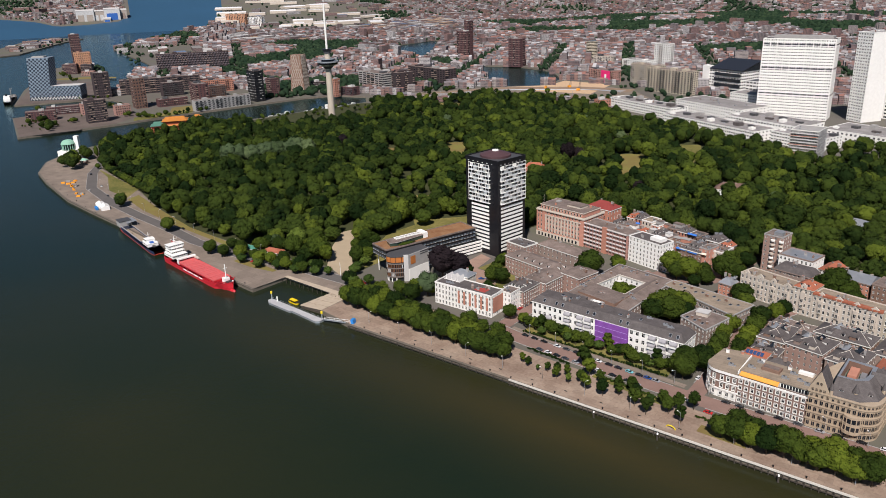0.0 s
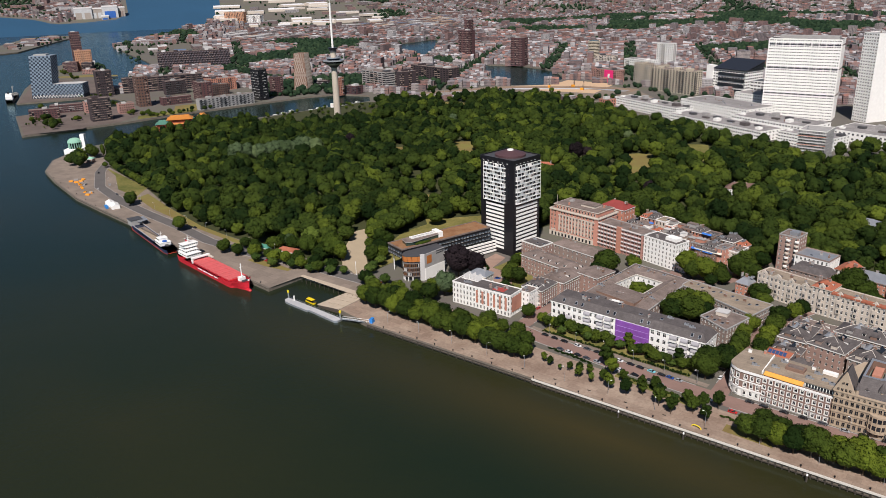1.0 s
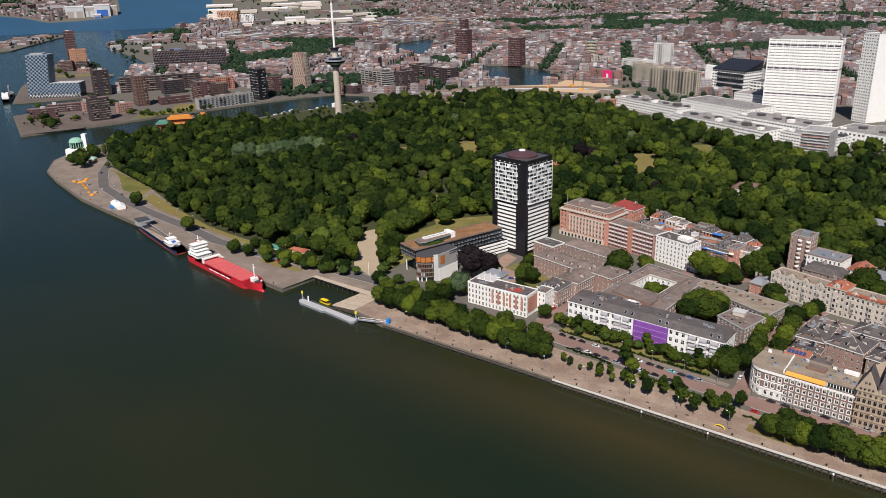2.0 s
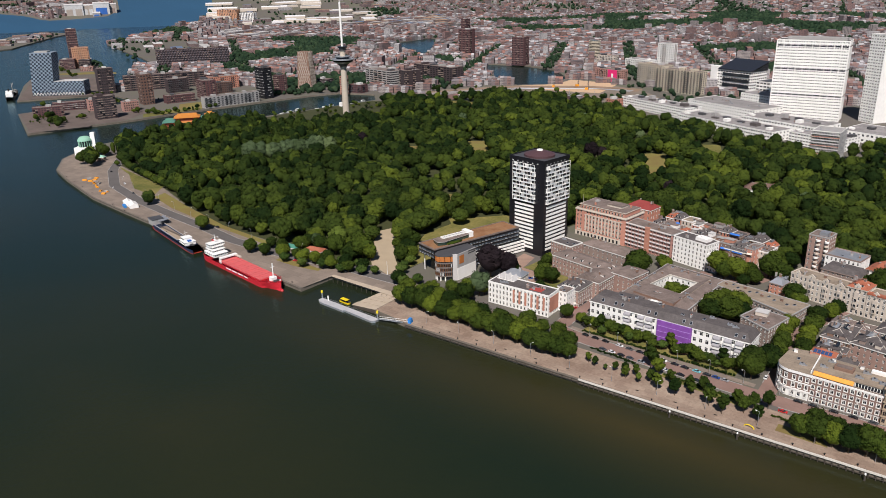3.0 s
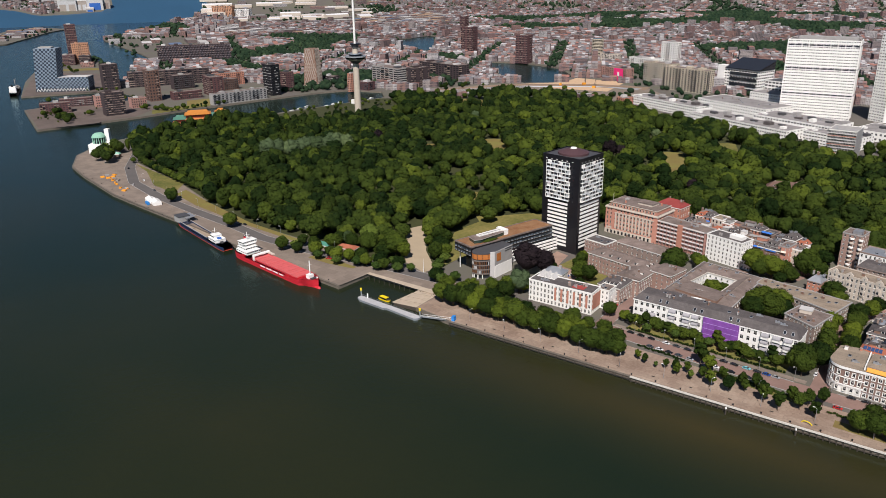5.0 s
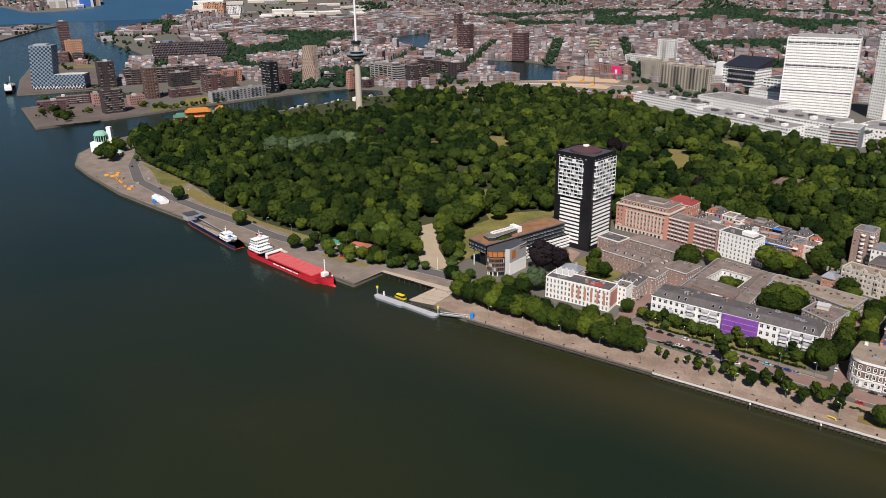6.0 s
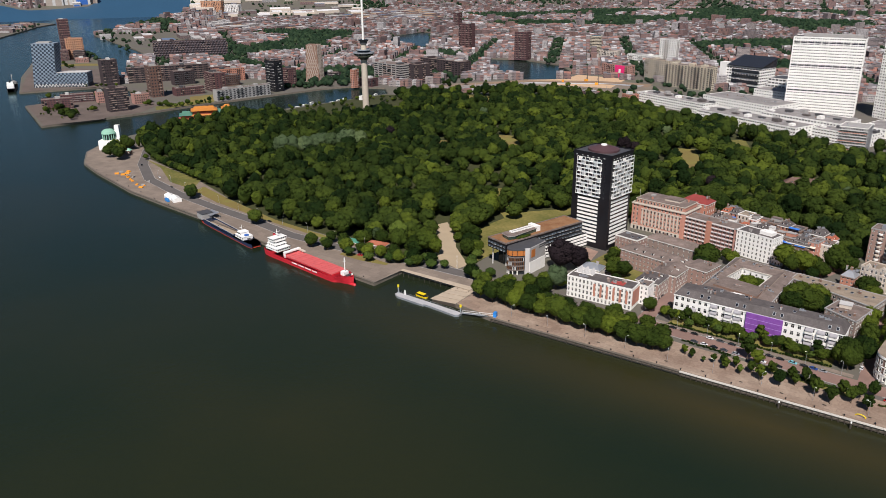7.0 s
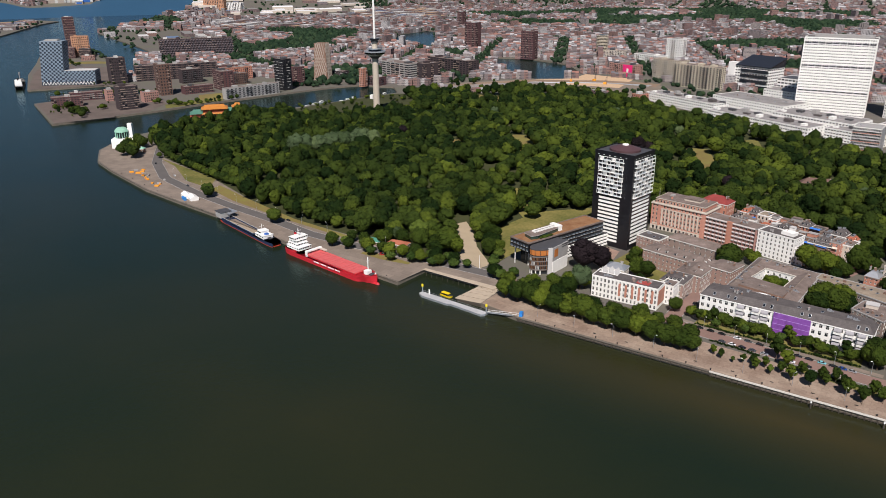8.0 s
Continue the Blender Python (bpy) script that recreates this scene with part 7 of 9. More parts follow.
# quay and street trees
for x in range(14):
    tree("plane", -352 + x * 9.6 + TREE_RNG.uniform(-1, 1), 335 - x * 0.55 + TREE_RNG.uniform(-1, 1), TREE_RNG.uniform(1.02, 1.28))
for x in range(11):
    tree("plane", -345 + x * 9.5 + TREE_RNG.uniform(-2, 2), 346 + TREE_RNG.uniform(-1, 1) - x * 0.5, TREE_RNG.uniform(0.95, 1.2))
for x in range(10):
    tree("plane", -340 + x * 10 + TREE_RNG.uniform(-2, 2), 341 - x * 0.5, TREE_RNG.uniform(0.8, 1.0))
for x, y in ((-236, 342), (-226, 338), (-240, 352), (-250, 349), (-262, 352), (-232, 329), (-222, 330)):
    tree("plane", x, y, TREE_RNG.uniform(0.85, 1.05))
for x in range(10):
    tree("plane", -93 + x * 7.2, 323 + TREE_RNG.uniform(-1, 1), TREE_RNG.uniform(0.98, 1.2))
for x in range(8):
    tree("plane", -88 + x * 8.5, 331 + TREE_RNG.uniform(-1, 1), TREE_RNG.uniform(0.85, 1.05))
for x in range(30):
    tree("plane", -16 + x * 9.0, 324 + TREE_RNG.uniform(-2, 2), TREE_RNG.uniform(0.8, 1.05))
for k, (x, y) in enumerate(((-205, 331), (-198, 329.5), (-193, 332), (-185, 328), (-177, 327), (-166, 326), (-156, 326), (-149, 331), (-138, 326), (-131, 330), (-121, 329), (-113, 325), (-112, 340), (-145, 338), (-162, 336), (-130, 322))):
    tree("thin" if k in (1, 4, 9) else "small", x, y, TREE_RNG.uniform(0.8, 1.2) * (1.25 if k > 4 else 0.9))
tree("small", -178, 347, 1.7)
tree("small", -171, 340, 1.5)
for k in range(32):
    kind = TREE_RNG.choice(("lime", "small", "plane", "plane", "shrub"))
    tree(kind, -231 + k * 2.95, 373 + TREE_RNG.uniform(-3.2, 4.5) - k * 0.06, TREE_RNG.uniform(0.85, 1.15) * {"lime": 0.75, "small": 1.2, "plane": 0.62, "shrub": 1.3}[kind])
V_, F_, n_ = [], [], 0
for k in range(64):
    rs = np.random.default_rng(400 + k)
    v_, f_ = crown_arrays(rs, 1.2, 2.0, 0.05, 5, 70, 0.3, False)
    v_ = np.asarray(v_) * rs.uniform(0.6, 1.2) + np.array([-231 + k * 1.5, 367.4 - k * 0.055 + rs.uniform(-0.4, 0.4), 0.0])
    V_.append(v_)
    F_.append(np.asarray(f_) + n_)
    n_ += len(v_)
hd = thing("hedge", "uneven clipped garden hedge along the terrace pavement", "hedge")
new("foliage", mesh_of("foliage", np.concatenate(V_), np.concatenate(F_), LEAF)).parent = hd
for x0, y0, x1, y1 in ((-168, 344.0, -123, 339.0), (-108, 334.5, -86, 333.0), (-216, 350, -186, 346.5)):
    V_, F_, n_ = [], [], 0
    for k in range(int((x1 - x0) / 1.1)):
        rs = np.random.default_rng(700 + k)
        v_, f_ = crown_arrays(rs, 1.3, 1.3, 0.02, 5, 60, 0.28, False)
        f = k * 1.1 / (x1 - x0)
        v_ = np.asarray(v_) * rs.uniform(0.7, 1.1) + np.array([x0 + (x1 - x0) * f, y0 + (y1 - y0) * f + rs.uniform(-0.9, 0.9), 0.05])
        V_.append(v_)
        F_.append(np.asarray(f_) + n_)
        n_ += len(v_)
    hd = thing("hedge", "low green planting strip beside the brick road", "hedge")
    new("foliage", mesh_of("foliage", np.concatenate(V_), np.concatenate(F_), LEAF)).parent = hd
for x, y, sc in ((-210, 333, 0.8), (-188, 334, 0.85), (-181, 333, 0.9), (-172, 332, 1.0), (-152, 336, 1.15), (-140, 334, 1.1), (-126, 334, 1.2), (-118, 335, 1.15)):
    tree("small", x, y, sc)
for x, y, sc in ((-129, 374, 1.2), (-122, 381, 1.2), (-128, 366, 1), (-133, 370, 0.9), (-111, 396, 0.9), (-122, 396, 0.9), (-110, 406, 0.9), (-123, 408, 0.95), (-112, 418, 0.9), (-125, 420, 0.9), (-113, 430, 0.9), (-126, 436, 0.95), (-113, 444, 0.95), (-114, 456, 0.95), (-108, 468, 0.9), (-106, 478, 0.85), (-203, 447, 0.95), (-197, 451, 0.7), (-209, 453, 0.5), (-170, 424, 1.25), (-171, 436, 1.4), (-161, 430, 1.45), (-158, 442, 1.2), (-170, 447, 1.2), (-154, 434, 1), (-239, 472, 1.5)):
    tree("plane", x, y, sc * 1.12)
for x, y, sc in ((-240, 461, 1.1), (-192, 507, 1.3), (-178, 504, 1.35), (-185, 500, 1), (-160, 522, 1.3), (-151, 518, 1.1), (-161, 541, 1.1), (-226, 492, 0.8), (-232, 500, 0.7), (-163, 576, 1.2), (-152, 572, 1.3), (-170, 590, 1.3), (-180, 598, 1.3), (-192, 603, 1.3), (-205, 606, 1.2), (-158, 560, 1), (-150, 585, 1.3), (-160, 597, 1.4), (-144, 572, 1.1), (-132, 574, 1.3), (-120, 570, 1.2), (-168, 507, 0.9), (-172, 520, 0.8), (-218, 606, 1.2), (-230, 604, 1.2)):
    tree("plane", x, y, sc * 1.12)
for x, y, sc in ((-134, 482, 1.15), (-129, 476, 0.9), (-140, 512, 0.7), (-151, 548, 1), (-87, 527, 1.6), (-78, 522, 1.2), (-98, 529, 1), (-72, 512, 1.1), (-88, 402, 0.6), (-285, 424, 0.9), (-281, 402, 0.85), (-296, 432, 0.8), (-305, 452, 0.75), (-289, 396, 0.7), (-248, 378, 0.7), (-237, 377, 0.6), (-314, 380, 0.95), (-322, 372, 1), (-331, 366, 0.9), (-318, 362, 1), (-345, 360, 0.85), (-360, 352, 0.9), (-377, 361, 0.9)):
    tree("plane", x, y, sc * 1.12)
for x, y, sc in ((-306, 458, 0.75), (-301, 463, 0.6), (-311, 466, 0.5), (-308, 449, 0.45), (-293, 423, 0.95), (-316, 424, 0.8), (-321, 430, 0.6)):
    tree("plane", x, y, sc)
for x, y, sc in ((-170, 494, 0.8), (-164, 503, 0.9), (-158, 520, 0.95), (-149, 528, 0.8), (-157, 541, 0.9), (-150, 553, 0.8), (-156, 566, 0.95), (-149, 585, 1.0), (-160, 604, 1.1)):
    tree("plane", x, y, sc)
tree("copper", -329, 411, 1.6)
tree("copper", -318, 418, 1.1)
for x, y, sc in ((-720, 700, 1.1), (-640, 880, 1.1), (-300, 690, 0.9)):
    tree("copper", x, y, sc)
tree("copper", -429, 780, 1.4)
tree("copper", -418, 786, 1.1)
for x, y in ((-164, 452), (-160, 449)):
    tree("silver", x, y, 0.85)
tree("silver", -484, 384, 0.85)
for x, y, sc in ((-540, 980, 1.3), (-530, 970, 1.2), (-515, 985, 1.2), (-420, 905, 1.1), (-700, 900, 1.1), (-600, 620, 0.9), (-735, 520, 0.9), (-250, 800, 1.1), (-180, 720, 1.0)):
    tree("silver", x, y, sc)
for k in range(11):
    tree("silver", -769 + k * 5.0 + TREE_RNG.uniform(-3, 3), 556 + k * 8.2 + TREE_RNG.uniform(-3, 3), TREE_RNG.uniform(1.65, 1.85))
for x, y, sc in ((-816, 607, 1.2), (-454, 501, 1.1), (-456, 469, 1.05), (-317, 965, 1.2), (-345, 560, 1.2), (-438, 470, 0.9)):
    tree("light", x, y, sc)
tree("silver", -316, 377, 1.3)
for x, y, sc in ((-444, 461, 1.0), (-465, 532, 1.1), (-446, 533, 1.15), (-440, 440, 0.9), (-437, 478, 1.1), (-447, 555, 1.1), (-406, 556, 1.3), (-396, 546, 1.0), (-425, 520, 1.0), (-420, 500, 0.9)):
    tree("light" if sc > 1.05 else "broad", x, y, sc)
# trees of the western quay
for x, y, sc in ((-724, 384, 1.1), (-718, 380, 1.0), (-604, 360, 1.15), (-610, 363, 1.0), (-522, 345, 1.0), (-506, 347, 0.8), (-488, 350, 1.0), (-478, 356, 0.8), (-468, 352, 0.95), (-458, 356, 0.9), (-448, 360, 0.95), (-440, 356, 0.9), (-430, 362, 1.0), (-424, 358, 0.85),
                 (-416, 366, 0.9), (-935, 445, 1.5), (-925, 437, 1.4), (-947, 438, 1.3), (-958, 452, 1.4), (-968, 462, 1.3), (-975, 480, 1.4), (-962, 476, 1.3), (-900, 456, 0.6), (-500, 360, 0.9), (-515, 362, 0.85), (-408, 378, 0.7), (-398, 382, 0.8), (-402, 372, 0.7)):
    tree("plane", x, y, sc)
for x, y, sc in ((-530, 352, 1.0), (-514, 352, 0.9), (-496, 356, 1.0), (-482, 346, 0.9), (-474, 360, 1.0), (-462, 346, 0.9), (-454, 364, 1.0), (-446, 352, 0.95), (-436, 364, 1.0), (-428, 354, 0.9), (-422, 368, 0.95), (-412, 360, 0.9), (-404, 366, 0.8),
                 (-388, 378, 1.0), (-392, 386, 0.9), (-394, 396, 1.0), (-380, 364, 1.0), (-372, 360, 0.95), (-384, 372, 0.8), (-366, 370, 0.9)):
    tree("lime", x, y, sc)
for x, y in ((-452, 392), (-460, 400), (-446, 384), (-470, 412), (-440, 378), (-476, 424), (-418, 420), (-426, 432), (-408, 414), (-400, 404)):
    tree("broad", x, y, TREE_RNG.uniform(0.6, 0.85))
for k in range(16):
    tree("poplar", -950 - k * 5 + TREE_RNG.uniform(-3, 3), 505 + k * 6 + TREE_RNG.uniform(-4, 4), TREE_RNG.uniform(0.95, 1.2))
for k in range(26):
    tree("plane", -935 + k * 14 + TREE_RNG.uniform(-5, 5), 1058 + k * 6 + TREE_RNG.uniform(-6, 14), TREE_RNG.uniform(0.6, 1.0))
for x, y in ((-745, 1080), (-690, 1085), (-790, 1075)):
    tree("poplar", x, y, 1.1)
for k in range(12):
    tree("poplar", -965 + k * 5 + TREE_RNG.uniform(-2, 2), 492 + k * 2 + TREE_RNG.uniform(-3, 3), TREE_RNG.uniform(0.8, 1.05))
for k in range(26):
    t = TREE_RNG.random()
    tree(TREE_RNG.choice(("small", "plane")), -1230 - 90 * t + TREE_RNG.uniform(-20, 20), 540 + 45 * TREE_RNG.random(), TREE_RNG.uniform(0.5, 0.9))
for k in range(14):
    tree("plane", -1150 - TREE_RNG.uniform(0, 40), 700 + k * 14, TREE_RNG.uniform(0.5, 0.8))
for x0, y0, x1, y1, n in ((-1250, 560, -1330, 590, 16), (-1245, 600, -1290, 640, 8), (-1240, 690, -1180, 700, 12), (-1180, 690, -1160, 760, 10), (-1400, 700, -1340, 745, 10), (-1360, 770, -1290, 800, 10), (-1800, 900, -1900, 930, 14), (-1930, 940, -2020, 975, 14), (-1500, 745, -1470, 790, 6), (-1180, 820, -1150, 880, 8), (-1440, 640, -1380, 690, 8)):
    for k in range(n):
        t = TREE_RNG.random()
        tree(TREE_RNG.choice(("plane", "small", "lime")), x0 + (x1 - x0) * t + TREE_RNG.uniform(-8, 8), y0 + (y1 - y0) * t + TREE_RNG.uniform(-8, 8), TREE_RNG.uniform(0.5, 0.95))
for k in range(26):
    tree("broad", TREE_RNG.uniform(-176, -60), TREE_RNG.uniform(975, 1020), TREE_RNG.uniform(0.7, 1.1))
for k in range(34):
    t = k / 33
    tree("plane", -890 + 330 * t, 462 - 72 * t ** 0.8 + TREE_RNG.uniform(-1, 1), TREE_RNG.uniform(0.72, 0.9))
for k in range(30):
    tree("plane", TREE_RNG.uniform(-960, -640), TREE_RNG.uniform(1110, 1240), TREE_RNG.uniform(0.5, 1.0))
tree("broad", -438, 436, 0.8)
tree("broad", -447, 428, 0.6)


# park woods: the nearest as trees of their own, the rest in one mesh
def clear(x, y, pad=0.0):
    for lw in LAWNS:
        if inside(x, y, lw):
            return False
    for t in TAKEN:
        if inside(x, y, t):
            return False
    return True


DOCKSIDE = [(-1016, 770), (-924, 724), (-877, 755), (-869, 804), (-845, 830), (-838, 872), (-848, 910), (-955, 1000), (-985, 890), (-1000, 830)]
for k in range(110):
    x, y = TREE_RNG.uniform(-1010, -840), TREE_RNG.uniform(730, 990)
    if inside(x, y, DOCKSIDE) and math.hypot(x + 858, y - 815) > 12:
        tree(TREE_RNG.choice(("plane", "plane", "lime")), x, y, TREE_RNG.uniform(0.36, 0.62))
TAKEN.append(DOCKSIDE)
WOODS = []
cell = 12.6
u = -1030.0
while u < 340:
    v = 370.0
    while v < 1180:
        x, y = u + TREE_RNG.uniform(-5.5, 5.5), v + TREE_RNG.uniform(-5.5, 5.5)
        if any((x - a) ** 2 + (y - b) ** 2 < r2 for a, b, r2 in SINGLE):
            v += cell
            continue
        gap = noise.noise(Vector((x / 55, y / 55, 1.7)))
        if inside(x, y, PARK) and clear(x, y) and TREE_RNG.random() < (0.98 if gap > -0.36 else 0.5):
            WOODS.append((x, y))
        v += cell
    u += cell
WOODS.sort(key=lambda p: math.hypot(p[0] + 60, p[1] + 40))


def wood_size(x, y):
    """Groves of taller and lower trees, with single trees that stand out."""
    g = noise.noise(Vector((x / 90, y / 90, 5.2)))
    return max(0.55, min(1.5, 0.92 + 0.34 * g + TREE_RNG.uniform(-0.3, 0.34)))


for x, y in WOODS[:110]:
    tree(TREE_RNG.choice(("broad", "broad", "broad", "broad", "tall", "light")), x, y, wood_size(x, y), group="park trees")
def toned(me, tones):
    me.attributes.new("tone", 'FLOAT', 'POINT').data.foreach_set("value", np.concatenate(tones).astype(np.float32))
    return me


# the nearest three hundred stand by themselves, the others are joined
QUEUE.sort(key=lambda q: math.hypot(q[1] + 60, q[2] + 40) * (0.6 if q[0] in ("shrub", "copper", "silver") else 1.0))
REST, STOOD = {}, 0
for q in QUEUE:
    if q[0] == "shrub" or STOOD < 298:
        STOOD += q[0] != "shrub"
        plant(*q)
        continue
    me = TREE_RNG.choice(TREES[q[0]][0])[0]
    co = np.empty(len(me.vertices) * 3, dtype=np.float32)
    me.vertices.foreach_get("co", co)
    ix = np.empty(len(me.loops), dtype=np.int32)
    me.loops.foreach_get("vertex_index", ix)
    V, F = co.reshape(-1, 3), ix.reshape(-1, 3)
    F = F[:int(len(F) * 0.5)]
    a, sc = TREE_RNG.uniform(0, 6.28), q[3]
    c, sn = math.cos(a) * sc, math.sin(a) * sc
    lists = REST.setdefault("silver" if q[0] == "silver" else "green", [[], [], [], 0])
    lists[0].append(np.stack([V[:, 0] * c - V[:, 1] * sn + q[1], V[:, 0] * sn + V[:, 1] * c + q[2], V[:, 2] * sc + q[4]], axis=1))
    lists[1].append(F + lists[3])
    lists[2].append(np.full(len(V), min(1.0, max(0.0, 0.45 + 0.25 * TREE_RNG.gauss(0, 1)))))
    lists[3] += len(V)
PROTO = [crown_arrays(np.random.default_rng(90 + k), (9.6, 7.8, 8.8, 6.2)[k % 4], (16.5, 19.0, 14.5, 18.0)[k % 4], 2.0, 11, 130, 1.15) for k in range(8)]
PROTO_NEAR = [crown_arrays(np.random.default_rng(190 + k), (9.6, 7.8, 8.8, 6.4)[k % 4], (16.5, 19.0, 14.5, 18.5)[k % 4], 2.0, 19, 620, 0.74) for k in range(8)]
VV, FF, TT, n = [], [], [], 0
for k_, (x, y) in enumerate(WOODS[110:]):
    V, F = TREE_RNG.choice(PROTO_NEAR if k_ < 420 else PROTO)
    a, sc = TREE_RNG.uniform(0, 6.28), wood_size(x, y)
    c, sn = math.cos(a) * sc, math.sin(a) * sc
    W = np.stack([V[:, 0] * c - V[:, 1] * sn + x, V[:, 0] * sn + V[:, 1] * c + y, V[:, 2] * sc * TREE_RNG.uniform(0.9, 1.12)], axis=1)
    VV.append(W)
    FF.append(F + n)
    TT.append(np.full(len(V), min(1.0, max(0.0, (0.42 if x > -560 else 0.26) + 0.30 * TREE_RNG.gauss(0, 1)))))
    n += len(V)


for kind, (va, fa, ta, _) in REST.items():
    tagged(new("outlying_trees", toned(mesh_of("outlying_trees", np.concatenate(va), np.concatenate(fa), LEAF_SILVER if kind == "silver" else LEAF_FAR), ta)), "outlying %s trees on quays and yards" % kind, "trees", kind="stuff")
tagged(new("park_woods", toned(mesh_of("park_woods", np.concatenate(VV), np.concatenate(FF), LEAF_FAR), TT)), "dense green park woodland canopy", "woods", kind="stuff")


# ---- the far city ----
def window_wall(name, cols):
    """Walls of small far houses: a colour for each house and rows of dark window openings a metre or so wide."""
    m = ramp_mat(name, cols)
    N, L = m.node_tree.nodes, m.node_tree.links
    bs = N["Principled BSDF"]
    old = bs.inputs["Base Color"].links[0].from_socket
    pos = N.new("ShaderNodeNewGeometry").outputs["Position"]
    sep = N.new("ShaderNodeSeparateXYZ")
    L.new(pos, sep.inputs[0])
    ad = N.new("ShaderNodeMath")
    L.new(sep.outputs[0], ad.inputs[0]), L.new(sep.outputs[1], ad.inputs[1])
    outs = []
    for src, size, part_ in ((ad.outputs[0], 3.1, 0.45), (sep.outputs[2], 3.0, 0.5)):
        dv = N.new("ShaderNodeMath")
        dv.operation = 'DIVIDE'
        dv.inputs[1].default_value = size
        L.new(src, dv.inputs[0])
        fr = N.new("ShaderNodeMath")
        fr.operation = 'FRACT'
        L.new(dv.outputs[0], fr.inputs[0])
        lt = N.new("ShaderNodeMath")
        lt.operation = 'LESS_THAN'
        lt.inputs[1].default_value = part_
        L.new(fr.outputs[0], lt.inputs[0])
        outs.append(lt.outputs[0])
    mul = N.new("ShaderNodeMath")
    mul.operation = 'MULTIPLY'
    L.new(outs[0], mul.inputs[0]), L.new(outs[1], mul.inputs[1])
    mix = N.new("ShaderNodeMix")
    mix.data_type = 'RGBA'
    mix.inputs[7].default_value = (0.03, 0.035, 0.045, 1)
    L.new(mul.outputs[0], mix.inputs[0])
    L.new(old, mix.inputs[6])
    L.new(mix.outputs[2], bs.inputs["Base Color"])
    return m


def both(m):
    """Adds the object's own chance to the piece's."""
    N, L = m.node_tree.nodes, m.node_tree.links
    cr = [q for q in N if q.type == 'VALTORGB'][0]
    old = cr.inputs[0].links[0].from_socket
    ad, fr = N.new("ShaderNodeMath"), N.new("ShaderNodeMath")
    fr.operation = 'FRACT'
    L.new(old, ad.inputs[0])
    L.new(N.new("ShaderNodeObjectInfo").outputs["Random"], ad.inputs[1])
    L.new(ad.outputs[0], fr.inputs[0])
    L.new(fr.outputs[0], cr.inputs[0])


# wall and roof colours are mixed bluer and greyer to carry distance haze
CITYWALL = window_wall("far_hazed_walls", ((0.21, 0.135, 0.128), (0.165, 0.118, 0.115), (0.29, 0.255, 0.245), (0.24, 0.145, 0.125), (0.40, 0.38, 0.38), (0.20, 0.165, 0.165)))
CITYROOF = ramp_mat("far_hazed_roofs", ((0.21, 0.190, 0.195), (0.27, 0.130, 0.105), (0.13, 0.126, 0.138), (0.30, 0.275, 0.28), (0.20, 0.125, 0.115), (0.24, 0.150, 0.130), (0.42, 0.41, 0.42), (0.17, 0.156, 0.165)), var=0.12)
both(CITYWALL)
both(CITYROOF)
SHEDROOF = ramp_mat("shed_roofs", ((0.55, 0.54, 0.53), (0.33, 0.32, 0.31), (0.45, 0.44, 0.42), (0.12, 0.17, 0.27), (0.40, 0.27, 0.17), (0.22, 0.21, 0.20)), var=0.1)


class Blocks:
    """Many boxes or gabled houses in one mesh, each an island of its own."""

    def __init__(self):
        self.v, self.f, self.m, self.n = [], [], [], 0

    def add(self, cx, cy, z, a, L, D, H, gable=0.0, roof=1):
        c, s = math.cos(a), math.sin(a)

        def w(u, v, h):
            return (cx + c * u - s * v, cy + s * u + c * v, z + h)
        p = [w(u, v, h) for h in (-2.0, H) for u, v in ((-L / 2, -D / 2), (L / 2, -D / 2), (L / 2, D / 2), (-L / 2, D / 2))]
        n = self.n
        f = [(0, 1, 5, 4), (1, 2, 6, 5), (2, 3, 7, 6), (3, 0, 4, 7)]
        mm = [0, 0, 0, 0]
        if gable:
            p += [w(-L / 2, 0, H + gable), w(L / 2, 0, H + gable)]
            f += [(4, 5, 9, 8), (6, 7, 8, 9), (5, 6, 9), (7, 4, 8)]
            mm += [roof, roof, 0, 0]
        else:
            f += [(4, 5, 6, 7)]
            mm += [roof]
        self.v += p
        self.f += [tuple(n + k for k in q) for q in f]
        self.m += mm
        self.n += len(p)


